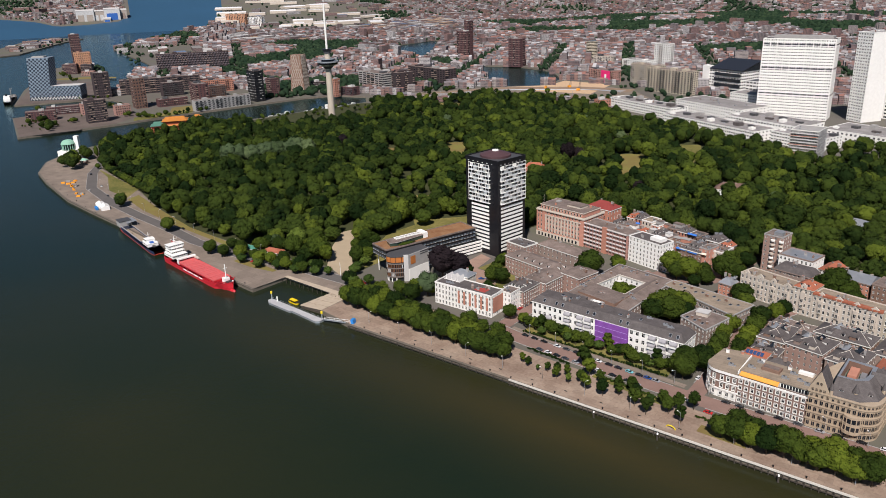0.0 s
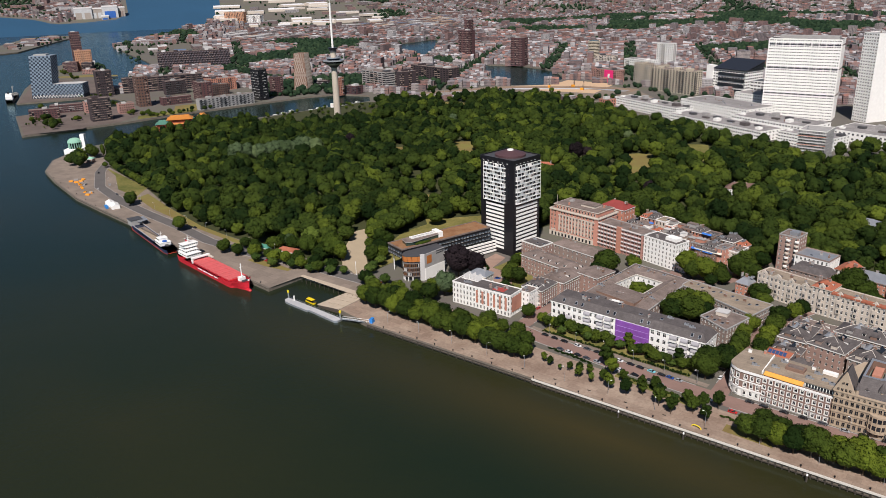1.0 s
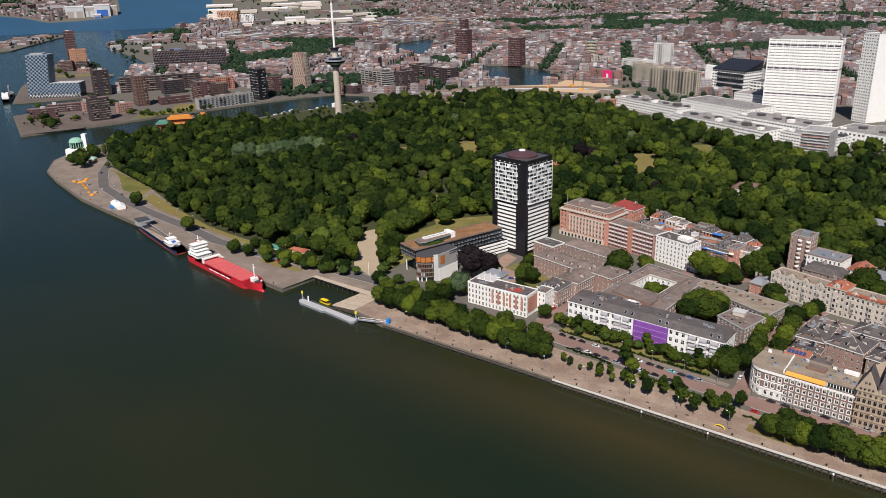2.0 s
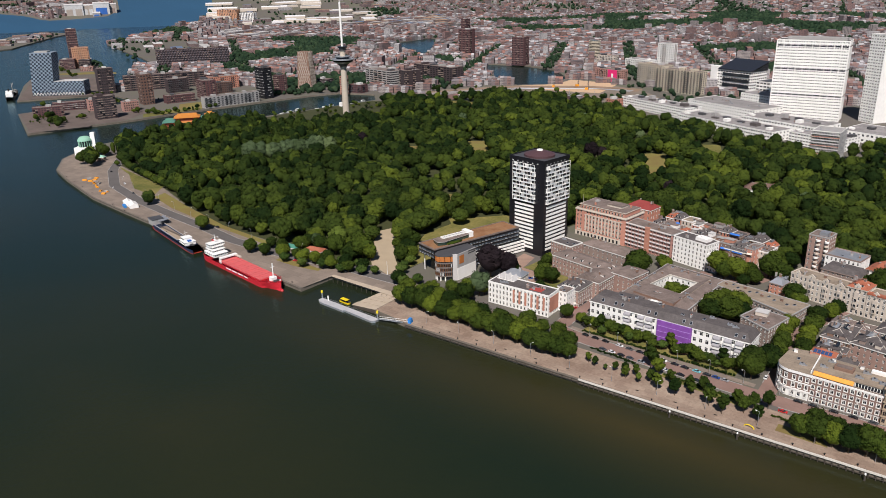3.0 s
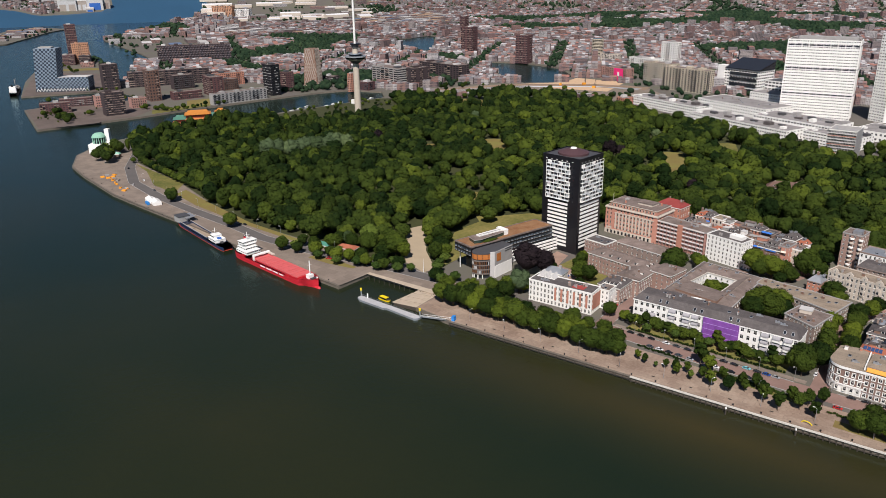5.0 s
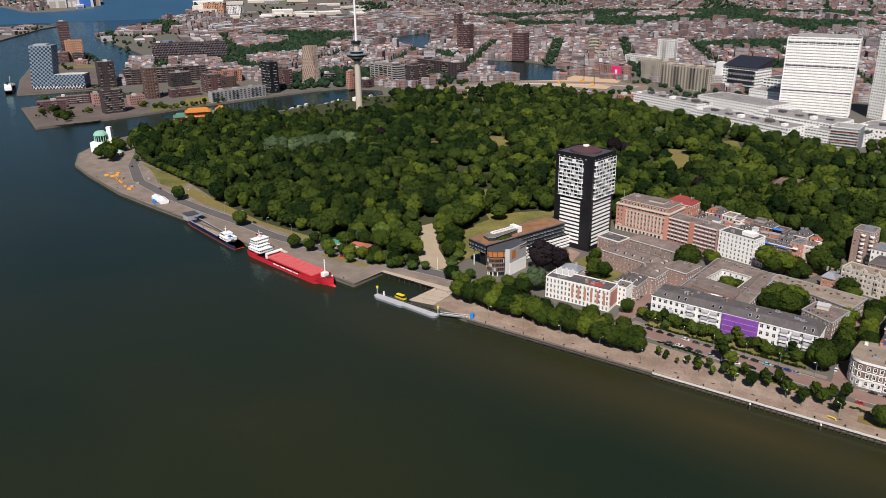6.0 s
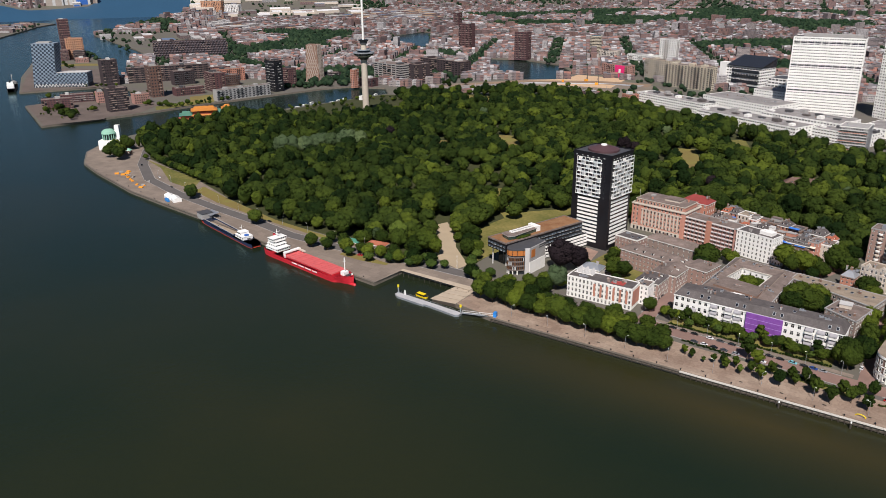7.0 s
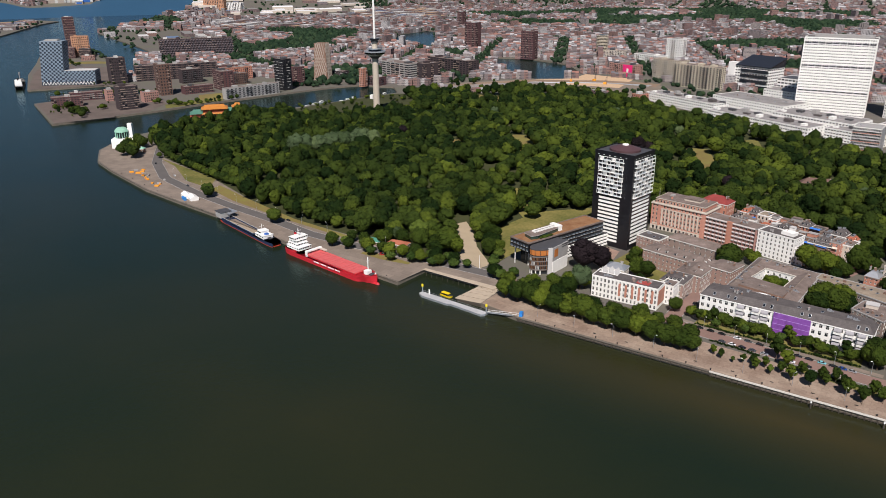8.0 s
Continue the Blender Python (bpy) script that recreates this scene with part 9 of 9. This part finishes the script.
# ---- landing stage ----
def pontoon():
    root = thing("floating_pontoon", "long grey floating landing stage with yellow lamp posts", "pontoon", pose(-409, 313.5, -3, 0, 0, -4.0))
    s = Shell()
    s.prism([(0, -2.2), (4, -4.6), (28, -4.6), (28, -3.2), (55, -4.2), (57, -2), (57, 1.5), (0, 1.5)], 0, 1.5, STEEL, mat("pontoon_deck", (0.42, 0.42, 0.43), 0.8))
    part("deck", s, root)
    s = Shell()
    for k in range(24):
        s.rod((1 + k * 2.4, 1.3, 1.5), (1 + k * 2.4, 1.3, 2.6), 0.05, STEEL, 4)
    s.rod((1, 1.3, 2.6), (56, 1.3, 2.6), 0.06, STEEL, 4)
    part("railing", s, root)
    for x in (1.0, 56.5):
        s = Shell()
        s.tube(x, 0.5, -3, 6, 0.45, 0.45, STEEL, 10)
        s.tube(x, 0.5, 6, 7.6, 0.75, 0.75, mat("yellow_paint", (0.80, 0.62, 0.02), 0.5), 10)
        part("mooring_pile", s, root, "grey pile with yellow cap")
    s = Shell()
    s.tube(7, 0.8, 1.5, 5, 0.5, 0.5, WHITE, 8)
    part("ticket_post", s, root)
    g = thing("gangway", "white steel gangway with blue ends to the quay", "gangway", pose(-352, 310.8, -1.4, 0, -3.2, 12))
    s = Shell()
    s.box(0, 24, -1.2, 1.2, 0, 0.25, STEEL)
    part("deck", s, g)
    for sd in (-1.2, 1.2):
        s = Shell()
        s.rod((0, sd, 1.3), (24, sd, 1.3), 0.1, WHITE, 5)
        for k in range(13):
            s.rod((k * 2, sd, 0.2), (k * 2, sd, 1.3), 0.07, WHITE, 4)
        part("railing", s, g)
    s = Shell()
    s.box(22.5, 24.5, -1.6, 1.6, 0.1, 3.2, mat("blue_sign_paint", (0.03, 0.22, 0.62), 0.5))
    s.box(22.4, 22.5, -0.8, 0.8, 1.2, 2.6, WHITE)
    part("sign", s, g, "blue stop sign box")
    b = thing("water_taxi", "small yellow water taxi boat with dark stripe", "boat", pose(-397, 321, -3, 0, 0, -6))
    yel = mat("yellow_boat_paint", (0.85, 0.60, 0.01), 0.4)
    s = Shell()
    loft(s, hull_sections(11, 3.6, -0.2, 1.2, 0.4, n=12), yel)
    for a_, b_ in zip(hull_sections(11, 3.6, -0.2, 1.2, 0.4, n=12), hull_sections(11, 3.6, -0.2, 1.2, 0.4, n=12)[1:]):
        s.face([a_[2], b_[2], b_[3], a_[3]], DARKGREY)
    part("hull", s, b)
    s = Shell()
    s.box(1.5, 7.5, -1.3, 1.3, 1.2, 2.2, GLASS)
    s.box(1.2, 7.8, -1.5, 1.5, 2.2, 2.5, yel)
    part("cabin", s, b)


pontoon()


def boardwalk():
    root = thing("boardwalk", "bleached timber boardwalk and stepped decks at the dock", "boardwalk", pose(0, 0, 0))
    plank = Shell()
    plank.box(0, 1, -0.9, 0.9, -0.12, 0.0, TIMBER)
    pm = plank.mesh("plank")
    # long walk on the dock's back edge
    a, b = Vector((-430, 345.5)), Vector((-366, 344.0))
    n = 36
    for k in range(n):
        p = a.lerp(b, (k + 0.5) / n)
        w = 3.5 + 2.5 * (k / n)
        put("plank", pm, root, pose(p.x, p.y - w / 2 + 1, 0.25 - 0.02 * 0, 0, 0, 90) @ Matrix.Diagonal((w, 1, 1, 1)))
    # stepped wedge decks towards the water
    for q in range(4):
        for k in range(4):
            y0 = 318.5 + q * 6.5
            put("plank", pm, root, pose(-383 + q * 1.2 + k * 0.1, y0 + k * 1.6, -1.3 + 0.32 * q, 0, 0, 8) @ Matrix.Diagonal((19.5 - q * 1.0, 1, 1, 1)))
    s = Shell()
    s.prism([(-381, 317), (-362, 318), (-362, 344), (-378, 344)], -3.2, -1.5, PILE, PILE)
    part("base", s, root)
    for k in range(14):
        t = Shell()
        p = a.lerp(b, k / 13)
        t.tube(p.x, p.y - 3.2, -5, 0.1, 0.25, 0.25, PILE, 7)
        part("pile", t, root)


boardwalk()

# ---- quay edge ----
qe = thing("quay_coping", "pale quay coping on timber piles along the river", "quay edge", pose(0, 0, 0))
cop = Shell()
cop.box(0, 5.94, -0.55, 0.35, -0.45, 0.35, RAILWHITE)
cm_ = cop.mesh("coping_stone")
pile = Shell()
pile.tube(0, 0, -5, -0.4, 0.32, 0.28, PILE, 7)
pl_ = pile.mesh("pile")
beam = Shell()
beam.box(0, 5.94, -0.3, 0.1, -1.9, -1.5, PILE)
bm_ = beam.mesh("fender_beam")
for k in range(64):
    x = -206 + k * 6
    put("coping_stone", cm_, qe, pose(x, 312.3, 0))
    put("pile", pl_, qe, pose(x + 1, 311.4, 0))
    if x < 20:
        put("pile", pl_, qe, pose(x + 4, 311.4, 0))
    put("fender_beam", bm_, qe, pose(x, 311.2, 0))
qw = thing("quay_coping", "dark timber quay edge with fender beams", "quay edge", pose(0, 0, 0))
cop2 = Shell()
cop2.box(0, 5.9, -0.5, 0.3, -0.5, 0.12, QUAYWALL)
cm2 = cop2.mesh("coping_stone")
for k in range(21):
    x = -331 + k * 6
    put("coping_stone", cm2, qw, pose(x, 312.7, 0))
    put("pile", pl_, qw, pose(x + 1, 312.0, -0.3))
    put("fender_beam", bm_, qw, pose(x, 311.9, 0.2))
for (ax, ay), (bx, by) in zip(QUAY[5:12], QUAY[6:13]):
    d = math.hypot(bx - ax, by - ay)
    ang = math.degrees(math.atan2(by - ay, bx - ax))
    for k in range(int(d / 6)):
        t = k * 6 / d
        put("coping_stone", cm2, qw, pose(ax + (bx - ax) * t, ay + (by - ay) * t, 0.02, 0, 0, ang) @ pose(5.9, 0, 0, 0, 0, 180))
s = Shell()
s.tube(0, 0, 0, 0.7, 0.28, 0.28, BLACK, 8)
s.tube(0, 0, 0.7, 0.95, 0.42, 0.42, BLACK, 8)
bolm = s.mesh("bollard_body")
for k in range(26):
    x = -318 + k * 14
    e = thing("bollard", "black iron mooring bollard on the quay", "bollard", pose(x, 314.2, 0.06), "quay bollards")
    part("body", bolm, e)
for k in range(16):
    t = k / 16
    e = thing("bollard", "black iron mooring bollard on the quay", "bollard", pose(-445 - 490 * t, 319.5 + 82 * t ** 1.5, 0.06), "quay bollards")
    part("body", bolm, e)
for x in (-152, -118, -62):
    e = thing("river_pile", "dark mooring pile with white top in the river", "pile", pose(x, 308.5, -3))
    s = Shell()
    s.tube(0, 0, -2, 3.2, 0.5, 0.45, PILE, 9)
    part("post", s, e)
    s = Shell()
    s.tube(0, 0, 3.2, 4.0, 0.45, 0.4, WHITE, 9)
    part("cap", s, e, "white pile cap")

# ---- cars ----
CARS = {}
HB = Shell()
HB.tube(0, 0, -0.02, 0.02, 0.2, 0.2, STEEL, 8, Matrix.Rotation(radians(90), 4, 'X'))
HUB = HB.mesh("hubcap")


def car_meshes(col):
    if col not in CARS:
        paint = mat("car_paint_%s" % col, {"black": (0.012, 0.012, 0.014), "white": (0.75, 0.76, 0.77), "silver": (0.45, 0.47, 0.50), "grey": (0.10, 0.105, 0.115), "red": (0.50, 0.02, 0.02), "blue": (0.02, 0.07, 0.28), "aqua": (0.20, 0.55, 0.62)}[col], 0.25, 0.3 if col in ("silver", "grey") else 0.0, var=0.05, spec=0.6)
        b = Shell()
        prof = [(-2.2, 0.35), (2.2, 0.35), (2.25, 0.75), (1.25, 0.92), (-1.9, 0.95), (-2.25, 0.8)]
        n = len(prof)
        pts = [(x, y, z) for y in (-0.88, 0.88) for x, z in prof]
        b.solid(pts, [tuple(reversed(range(n))), tuple(range(n, 2 * n))] + [(k, (k + 1) % n, n + (k + 1) % n, n + k) for k in range(n)], paint)
        r = [(-1.25, 1.42), (0.3, 1.42)]
        b.box(-1.2, 0.25, -0.68, 0.68, 1.40, 1.46, paint)
        g = Shell()
        lo = [(-1.85, -0.84, 0.94), (1.2, -0.84, 0.92), (1.2, 0.84, 0.92), (-1.85, 0.84, 0.94)]
        hi = [(-1.25, -0.68, 1.41), (0.3, -0.68, 1.41), (0.3, 0.68, 1.41), (-1.25, 0.68, 1.41)]
        g.solid(lo + hi, [(0, 1, 5, 4), (1, 2, 6, 5), (2, 3, 7, 6), (3, 0, 4, 7)], GLASS)
        w = Shell()
        w.tube(0, 0, -0.11, 0.11, 0.33, 0.33, BLACK, 10, Matrix.Rotation(radians(90), 4, 'X'))
        CARS[col] = (b.mesh("body"), g.mesh("glazing"), w.mesh("wheel"))
    return CARS[col]


def car(x, y, rot, col, z=0.09):
    e = thing("parked_car", {"aqua": "pale turquoise car parked at the kerb", "white": "white car parked at the kerb", "black": "black car parked at the kerb", "silver": "silver car parked at the kerb", "grey": "dark grey car parked at the kerb",
                             "red": "red car parked at the kerb", "blue": "blue car parked at the kerb"}[col], "car", pose(x, y, z, 0, 0, rot), "parked cars")
    b, g, w = car_meshes(col)
    part("body", b, e)
    part("glazing", g, e)
    for wx in (-1.35, 1.35):
        for wy in (-0.8, 0.8):
            put("hubcap", HUB, put("wheel", w, e, pose(wx, wy, 0.33)), pose(0, -0.12 if wy < 0 else 0.12, 0))


for x, y, c in ((-227, 363, "black"), (-220, 362.5, "black"), (-213, 362, "black"), (-203.5, 361.5, "white"), (-197, 361, "grey"), (-190, 360.5, "black"), (-175, 358.5, "white"), (-168, 358, "black"), (-162, 357.5, "black"), (-155, 357, "aqua"), (-149, 356.5, "black"), (-144, 356.3, "blue"), (-139, 356, "silver"),
                (-210, 351.8, "grey"), (-204, 351.5, "white"), (-198, 351, "black"), (-192, 350.5, "grey"), (-185, 350, "silver"), (-170, 348.8, "white"), (-161, 348, "black"), (-151.5, 347, "black"), (-146, 346.7, "silver"), (-101, 355.6, "black"), (-94, 355.5, "black"), (-84, 355.5, "black"),
                (-75, 355.5, "black"), (-66, 355.5, "grey"), (-56, 355, "silver"), (-48, 355.5, "black"), (-38, 356, "black"), (-28, 356, "white"), (-105, 341, "red"), (-119, 346, "white")):
    car(x, y, -4 if x < -130 else 0, c)
for x, y, c, r in ((-251, 383, "white", 88), (-251.5, 389, "black", 88), (-251, 395, "red", 86), (-250.5, 401, "grey", 84), (-250, 407, "grey", 84), (-241, 398, "black", 86), (-121.5, 372, "white", 90), (-113.3, 377, "red", 90), (-113.3, 384, "black", 90), (-121.5, 392, "grey", 90), (-266, 366, "grey", 0), (-378, 371, "blue", 5), (-371, 369.5, "red", 5),
                   (-600, 372, "black", -6), (-520, 364, "black", 0), (-476, 352, "red", 10), (-300, 428, "white", 30), (-303, 424, "blue", 30), (-188, 531, "white", -13), (-178, 534, "black", -13), (-880, 436, "black", 140), (-770, 395, "grey", -15), (-815, 413, "white", -30)):
    car(x, y, r, c)

# ---- small buildings and objects on the quays ----
for x, y, r, L, D, h, col, lab in ((-475, 373, 8, 17, 9, 4.2, TILE_RED, "low kiosk with a red tiled roof and terrace"), (-498, 369, 4, 14, 6, 3.2, mat("green_sheet_roof", (0.06, 0.22, 0.16), 0.7), "low shed with a green sheet roof"), (-668, 418, 15, 22, 12, 4, STEEL, "low cafe pavilion with pale metal roof"),
                                   (-945, 462, 30, 9, 6, 5, mat("green_copper", (0.25, 0.47, 0.36), 0.7), "brick kiosk with green copper roof")):
    house("kiosk", lab, x, y, r, L, D, h, 1, max(3, int(L / 3)), 2, BEIGE if "cafe" in lab else BRICK_BROWN, "hip", col, 1.4, 0.5, rise=2.2, clutter=0, anchor="c", cornice=WHITE_FRAME, category="kiosk")
for x, y, r in ((-668, 409, 15), (-655, 413, 15)):
    e = thing("terrace_canopy", "white canopy over the cafe terrace", "canopy", pose(x, y, 0.1, 0, 0, r))
    s = Shell()
    s.prism([(-5, -3), (5, -3), (5, 3), (-5, 3)], 3.0, 4.6, WHITE, WHITE, shrink=0.2)
    part("cloth", s, e)
    for ux, uy in ((-4.8, -2.8), (4.8, -2.8), (4.8, 2.8), (-4.8, 2.8)):
        s = Shell()
        s.tube(ux, uy, 0, 3.0, 0.08, 0.08, STEEL, 6)
        part("post", s, e)
for k in range(7):
    e = thing("parasol", "pale cafe parasol on the terrace", "parasol", pose(-466 + (k % 4) * 4.2, 362.5 + (k // 4) * 3.4, 0.1), "cafe parasols")
    s = Shell()
    s.tube(0, 0, 2.3, 3.0, 1.6, 0.1, BEIGE, 8)
    part("canopy", s, e)
    s = Shell()
    s.tube(0, 0, 0, 2.4, 0.05, 0.05, STEEL, 6)
    part("pole", s, e)
for x, y, r in ((-738, 369, 158), (-727, 367.5, 158)):
    e = thing("party_tent", "white storage tent on the quay apron", "tent", pose(x, y, 0.08, 0, 0, r))
    s = Shell()
    s.solid([(-7, -4, 0), (7, -4, 0), (7, 4, 0), (-7, 4, 0), (-7, -4, 3), (7, -4, 3), (7, 4, 3), (-7, 4, 3), (-7, 0, 5), (7, 0, 5)], [(0, 1, 5, 4), (2, 3, 7, 6), (4, 5, 9, 8), (6, 7, 8, 9), (1, 2, 6, 9, 5), (3, 0, 4, 8, 7)], WHITE)
    part("cover", s, e)
e = thing("container", "blue container beside the tents", "container", pose(-733, 361.8, 0.08, 0, 0, -20))
s = Shell()
s.box(-4, 4, -1.2, 1.2, 0, 2.6, mat("blue_container", (0.03, 0.20, 0.52), 0.6))
for k in range(14):
    s.box(-3.9 + k * 0.57, -3.65 + k * 0.57, -1.26, -1.2, 0.1, 2.5, mat("blue_container", (0.03, 0.20, 0.52), 0.6))
part("body", s, e)
rng = random.Random(8)
orange_p = mat("orange_site_plastic", (0.80, 0.33, 0.03), 0.6)
for k in range(16):
    t = rng.random()
    x, y = -872 + t * 84 + rng.uniform(-8, 8), 406 - t * 22 + rng.uniform(-8, 6)
    e = thing("material_stack", "stack of building material in orange and grey", "stack", pose(x, y, 0.08, 0, 0, rng.uniform(0, 180)), "building material stacks")
    for q in range(3):
        s = Shell()
        s.box(-2.2, 2.2, -1.2 + q * 0.8, -0.5 + q * 0.8, 0.0, rng.uniform(0.5, 1.8), orange_p if k % 3 != 1 else GREY)
        part("bundle", s, e)
e = thing("storage_canopy", "grey open shed roof beside the barge", "shed", pose(-655, 352, 0.06, 0, 0, -12))
s = Shell()
s.box(-7, 7, -4, 5, 4.2, 4.5, STEEL, pose(0, 0, 0, 6, 0, 0))
part("roof", s, e)
for ux, uy in ((-6.6, -3.6), (6.6, -3.6), (6.6, 4.6), (-6.6, 4.6)):
    s = Shell()
    s.tube(ux, uy, 0, 4.2, 0.12, 0.12, STEEL, 6)
    part("post", s, e)


def lamp_post(x, y, z=0.06):
    e = thing("street_lamp", "grey street lamp with a curved arm", "street lamp", pose(x, y, z, 0, 0, (x * 37) % 360), "street lamps")
    part("pole", LAMP[0], e)
    part("lamp_head", LAMP[1], e)


s = Shell()
s.tube(0, 0, 0, 8, 0.12, 0.07, STEEL, 7)
s.rod((0, 0, 8), (1.4, 0, 8.5), 0.06, STEEL, 5)
h_ = Shell()
h_.box(1.1, 2.0, -0.18, 0.18, 8.4, 8.6, WHITE)
LAMP = (s.mesh("pole"), h_.mesh("lamp_head"))
for k in range(11):
    lamp_post(-225 + k * 19, 364.5 - 0.08 * (k * 19) * 0.7)
for k in range(14):
    lamp_post(-320 + k * 26, 321)
for k in range(12):
    t = k / 12
    lamp_post(-450 - 400 * t, 366 + 55 * t ** 2)
e = thing("flag_pole", "tall white banner pole at the park entrance", "pole", pose(-396, 371, 0.06))
s = Shell()
s.tube(0, 0, 0, 11, 0.22, 0.12, WHITE, 8)
part("pole", s, e)
e = thing("yellow_sculpture", "small yellow curved steel object on the quay", "sculpture", pose(-115, 317.5, 0.06, 0, 0, -10) @ Matrix.Diagonal((0.62, 0.62, 0.62, 1)))
s = Shell()
for k in range(8):
    a0, a1 = math.pi * k / 8, math.pi * (k + 1) / 8
    s.rod((4 * math.cos(a0), 0, 2.2 * math.sin(a0)), (4 * math.cos(a1), 0, 2.2 * math.sin(a1)), 0.45, mat("yellow_paint", (0.80, 0.62, 0.02), 0.5), 6)
part("arch", s, e)
for k in range(10):
    e = thing("bench", "dark timber bench on the promenade", "bench", pose(-300 + k * 21, 318.8, 0.06), "promenade benches")
    s = Shell()
    s.box(-0.9, 0.9, -0.25, 0.25, 0.4, 0.5, PILE)
    part("seat", s, e)
    for ux in (-0.7, 0.7):
        s = Shell()
        s.box(ux - 0.06, ux + 0.06, -0.2, 0.2, 0, 0.4, GREY)
        part("leg", s, e)
# boats on the dock behind the park and the coaster by the far pier
for k in range(9):
    e = thing("moored_boat", "small white boat moored in the dock", "boat", pose(-1009 + k * 6 - (k % 3) * 9, 810 + k * 21, -3, 0, 0, 75 + (k * 41) % 30), "dock boats")
    s = Shell()
    loft(s, hull_sections(16, 4.4, -0.3, 1.4, 0.6, n=12), WHITE)
    for a_, b_ in zip(hull_sections(16, 4.4, -0.3, 1.4, 0.6, n=12), hull_sections(16, 4.4, -0.3, 1.4, 0.6, n=12)[1:]):
        s.face([a_[2], b_[2], b_[3], a_[3]], GREY)
    part("hull", s, e)
    s = Shell()
    s.box(4, 11, -1.5, 1.5, 1.4, 3.2, WHITE)
    s.box(4.2, 10.8, -1.55, 1.55, 2.0, 2.7, GLASS)
    part("cabin", s, e)
e = thing("coaster", "white and grey coaster moored at the far pier", "ship", pose(-1588, 650, -3, 0, 0, 150) @ Matrix.Diagonal((1.3, 1.1, 1.1, 1)))
s = Shell()
loft(s, hull_sections(90, 14, -1, 5, 2.5), mat("dark_hull", (0.05, 0.055, 0.07), 0.5))
for a_, b_ in zip(hull_sections(90, 14, -1, 5, 2.5), hull_sections(90, 14, -1, 5, 2.5)[1:]):
    s.face([a_[2], b_[2], b_[3], a_[3]], GREY)
part("hull", s, e)
s = Shell()
s.box(4, 18, -5.5, 5.5, 5, 12, WHITE)
s.box(6, 16, -5, 5, 12, 16, WHITE)
s.box(6.5, 16.2, -5.2, 5.2, 13.6, 15, GLASS)
s.tube(7, 0, 16, 20, 1.4, 1.1, BLACK, 8)
part("deck_house", s, e)
s = Shell()
s.rod((60, 0, 5), (60, 0, 22), 0.6, GREY, 6)
s.rod((60, 0, 16), (78, 0, 20), 0.5, GREY, 6)
part("crane", s, e)
for x, y, rr in ((-690, 1290, 20), (-725, 1320, 60), (-760, 1290, 110)):
    e = thing("drill_rig", "dark drilling rig on the building site", "rig", pose(x, y, 0.1, 0, 0, rr))
    s = Shell()
    s.box(-3, 3, -2, 2, 0.4, 4, orange_p)
    part("body", s, e)
    s = Shell()
    s.box(3, 3.8, -0.5, 0.5, 0, 24, DARKGREY)
    s.rod((0, 0, 4), (3.2, 0, 18), 0.25, DARKGREY, 5)
    part("mast", s, e)

# paved yard with rails and masts beyond the park
sheet("pavement_yard", "pale brown paved yard with rails", [[(-962, 1018), (-905, 1085), (-800, 1180), (-700, 1190), (-600, 1150), (-560, 1140), (-470, 1190), (-600, 1335), (-700, 1375), (-830, 1290), (-950, 1140)]], 0.09, mat("yard_paving", (0.20, 0.165, 0.13), 0.95, var=0.3, scale=0.02, fine=0.2), "yard")
for q in range(5):
    e = thing("rail_track", "steel rails across the paved yard", "rail track", pose(0, 0, 0.2))
    s = Shell()
    pts = [(-955 + q * 9, 1065 + q * 4), (-890 + q * 8, 1160), (-820 + q * 6, 1245), (-690 + q * 3, 1310), (-610, 1325 - q * 5)]
    for a, b in zip(pts, pts[1:]):
        s.rod((*a, 0), (*b, 0), 0.35, STEEL, 4)
    part("rail", s, e)
for k in range(14):
    e = thing("catenary_mast", "grey steel mast beside the rails", "mast", pose(-930 + k * 22, 1090 + k * 17 - (k * 0.9) ** 2 * 0.6, 0.1), "rail masts")
    s = Shell()
    s.tube(0, 0, 0, 9, 0.25, 0.18, STEEL, 6)
    part("pole", s, e)
for k in range(10):
    car(-880 + k * 26, 1118 + k * 9 - abs(k - 5) * 5, 35, ("white", "black", "grey", "red", "silver")[k % 5], 0.2)

# kerbs along the roads
def kerb(pts, off, z, label):
    line = strip(pts, off)
    n = len(pts)
    e = thing("kerb", label, "kerb", pose(0, 0, 0))
    for side in (line[:n], line[n:][::-1]):
        for a, b in zip(side, side[1:]):
            d = math.hypot(b[0] - a[0], b[1] - a[1])
            s = Shell()
            s.box(0, d, -0.16, 0.16, 0.0, z + 0.13, GREY)
            put("kerb_stone", s.mesh("kerb_stone"), e, pose(a[0], a[1], 0, 0, 0, math.degrees(math.atan2(b[1] - a[1], b[0] - a[0]))))


kerb([(-246, 362), (-226, 358.5), (-180, 354), (-130, 351)], 12.0, 0.08, "pale kerb of the brick promenade road")
kerb([(-108, 350.6), (-60, 350), (60, 352), (420, 355)], 12.0, 0.08, "pale kerb of the brick promenade road")
kerb(ROAD_W, 11.4, 0.08, "pale kerb of the quay road")
kerb([(-117, 366), (-117, 400), (-120, 440), (-108, 480), (-100, 500)], 9.4, 0.1, "pale kerb of the side street")
kerb([(-247, 374), (-246, 400), (-240, 440), (-228, 470), (-205, 505)], 10.4, 0.1, "pale kerb of the side street")
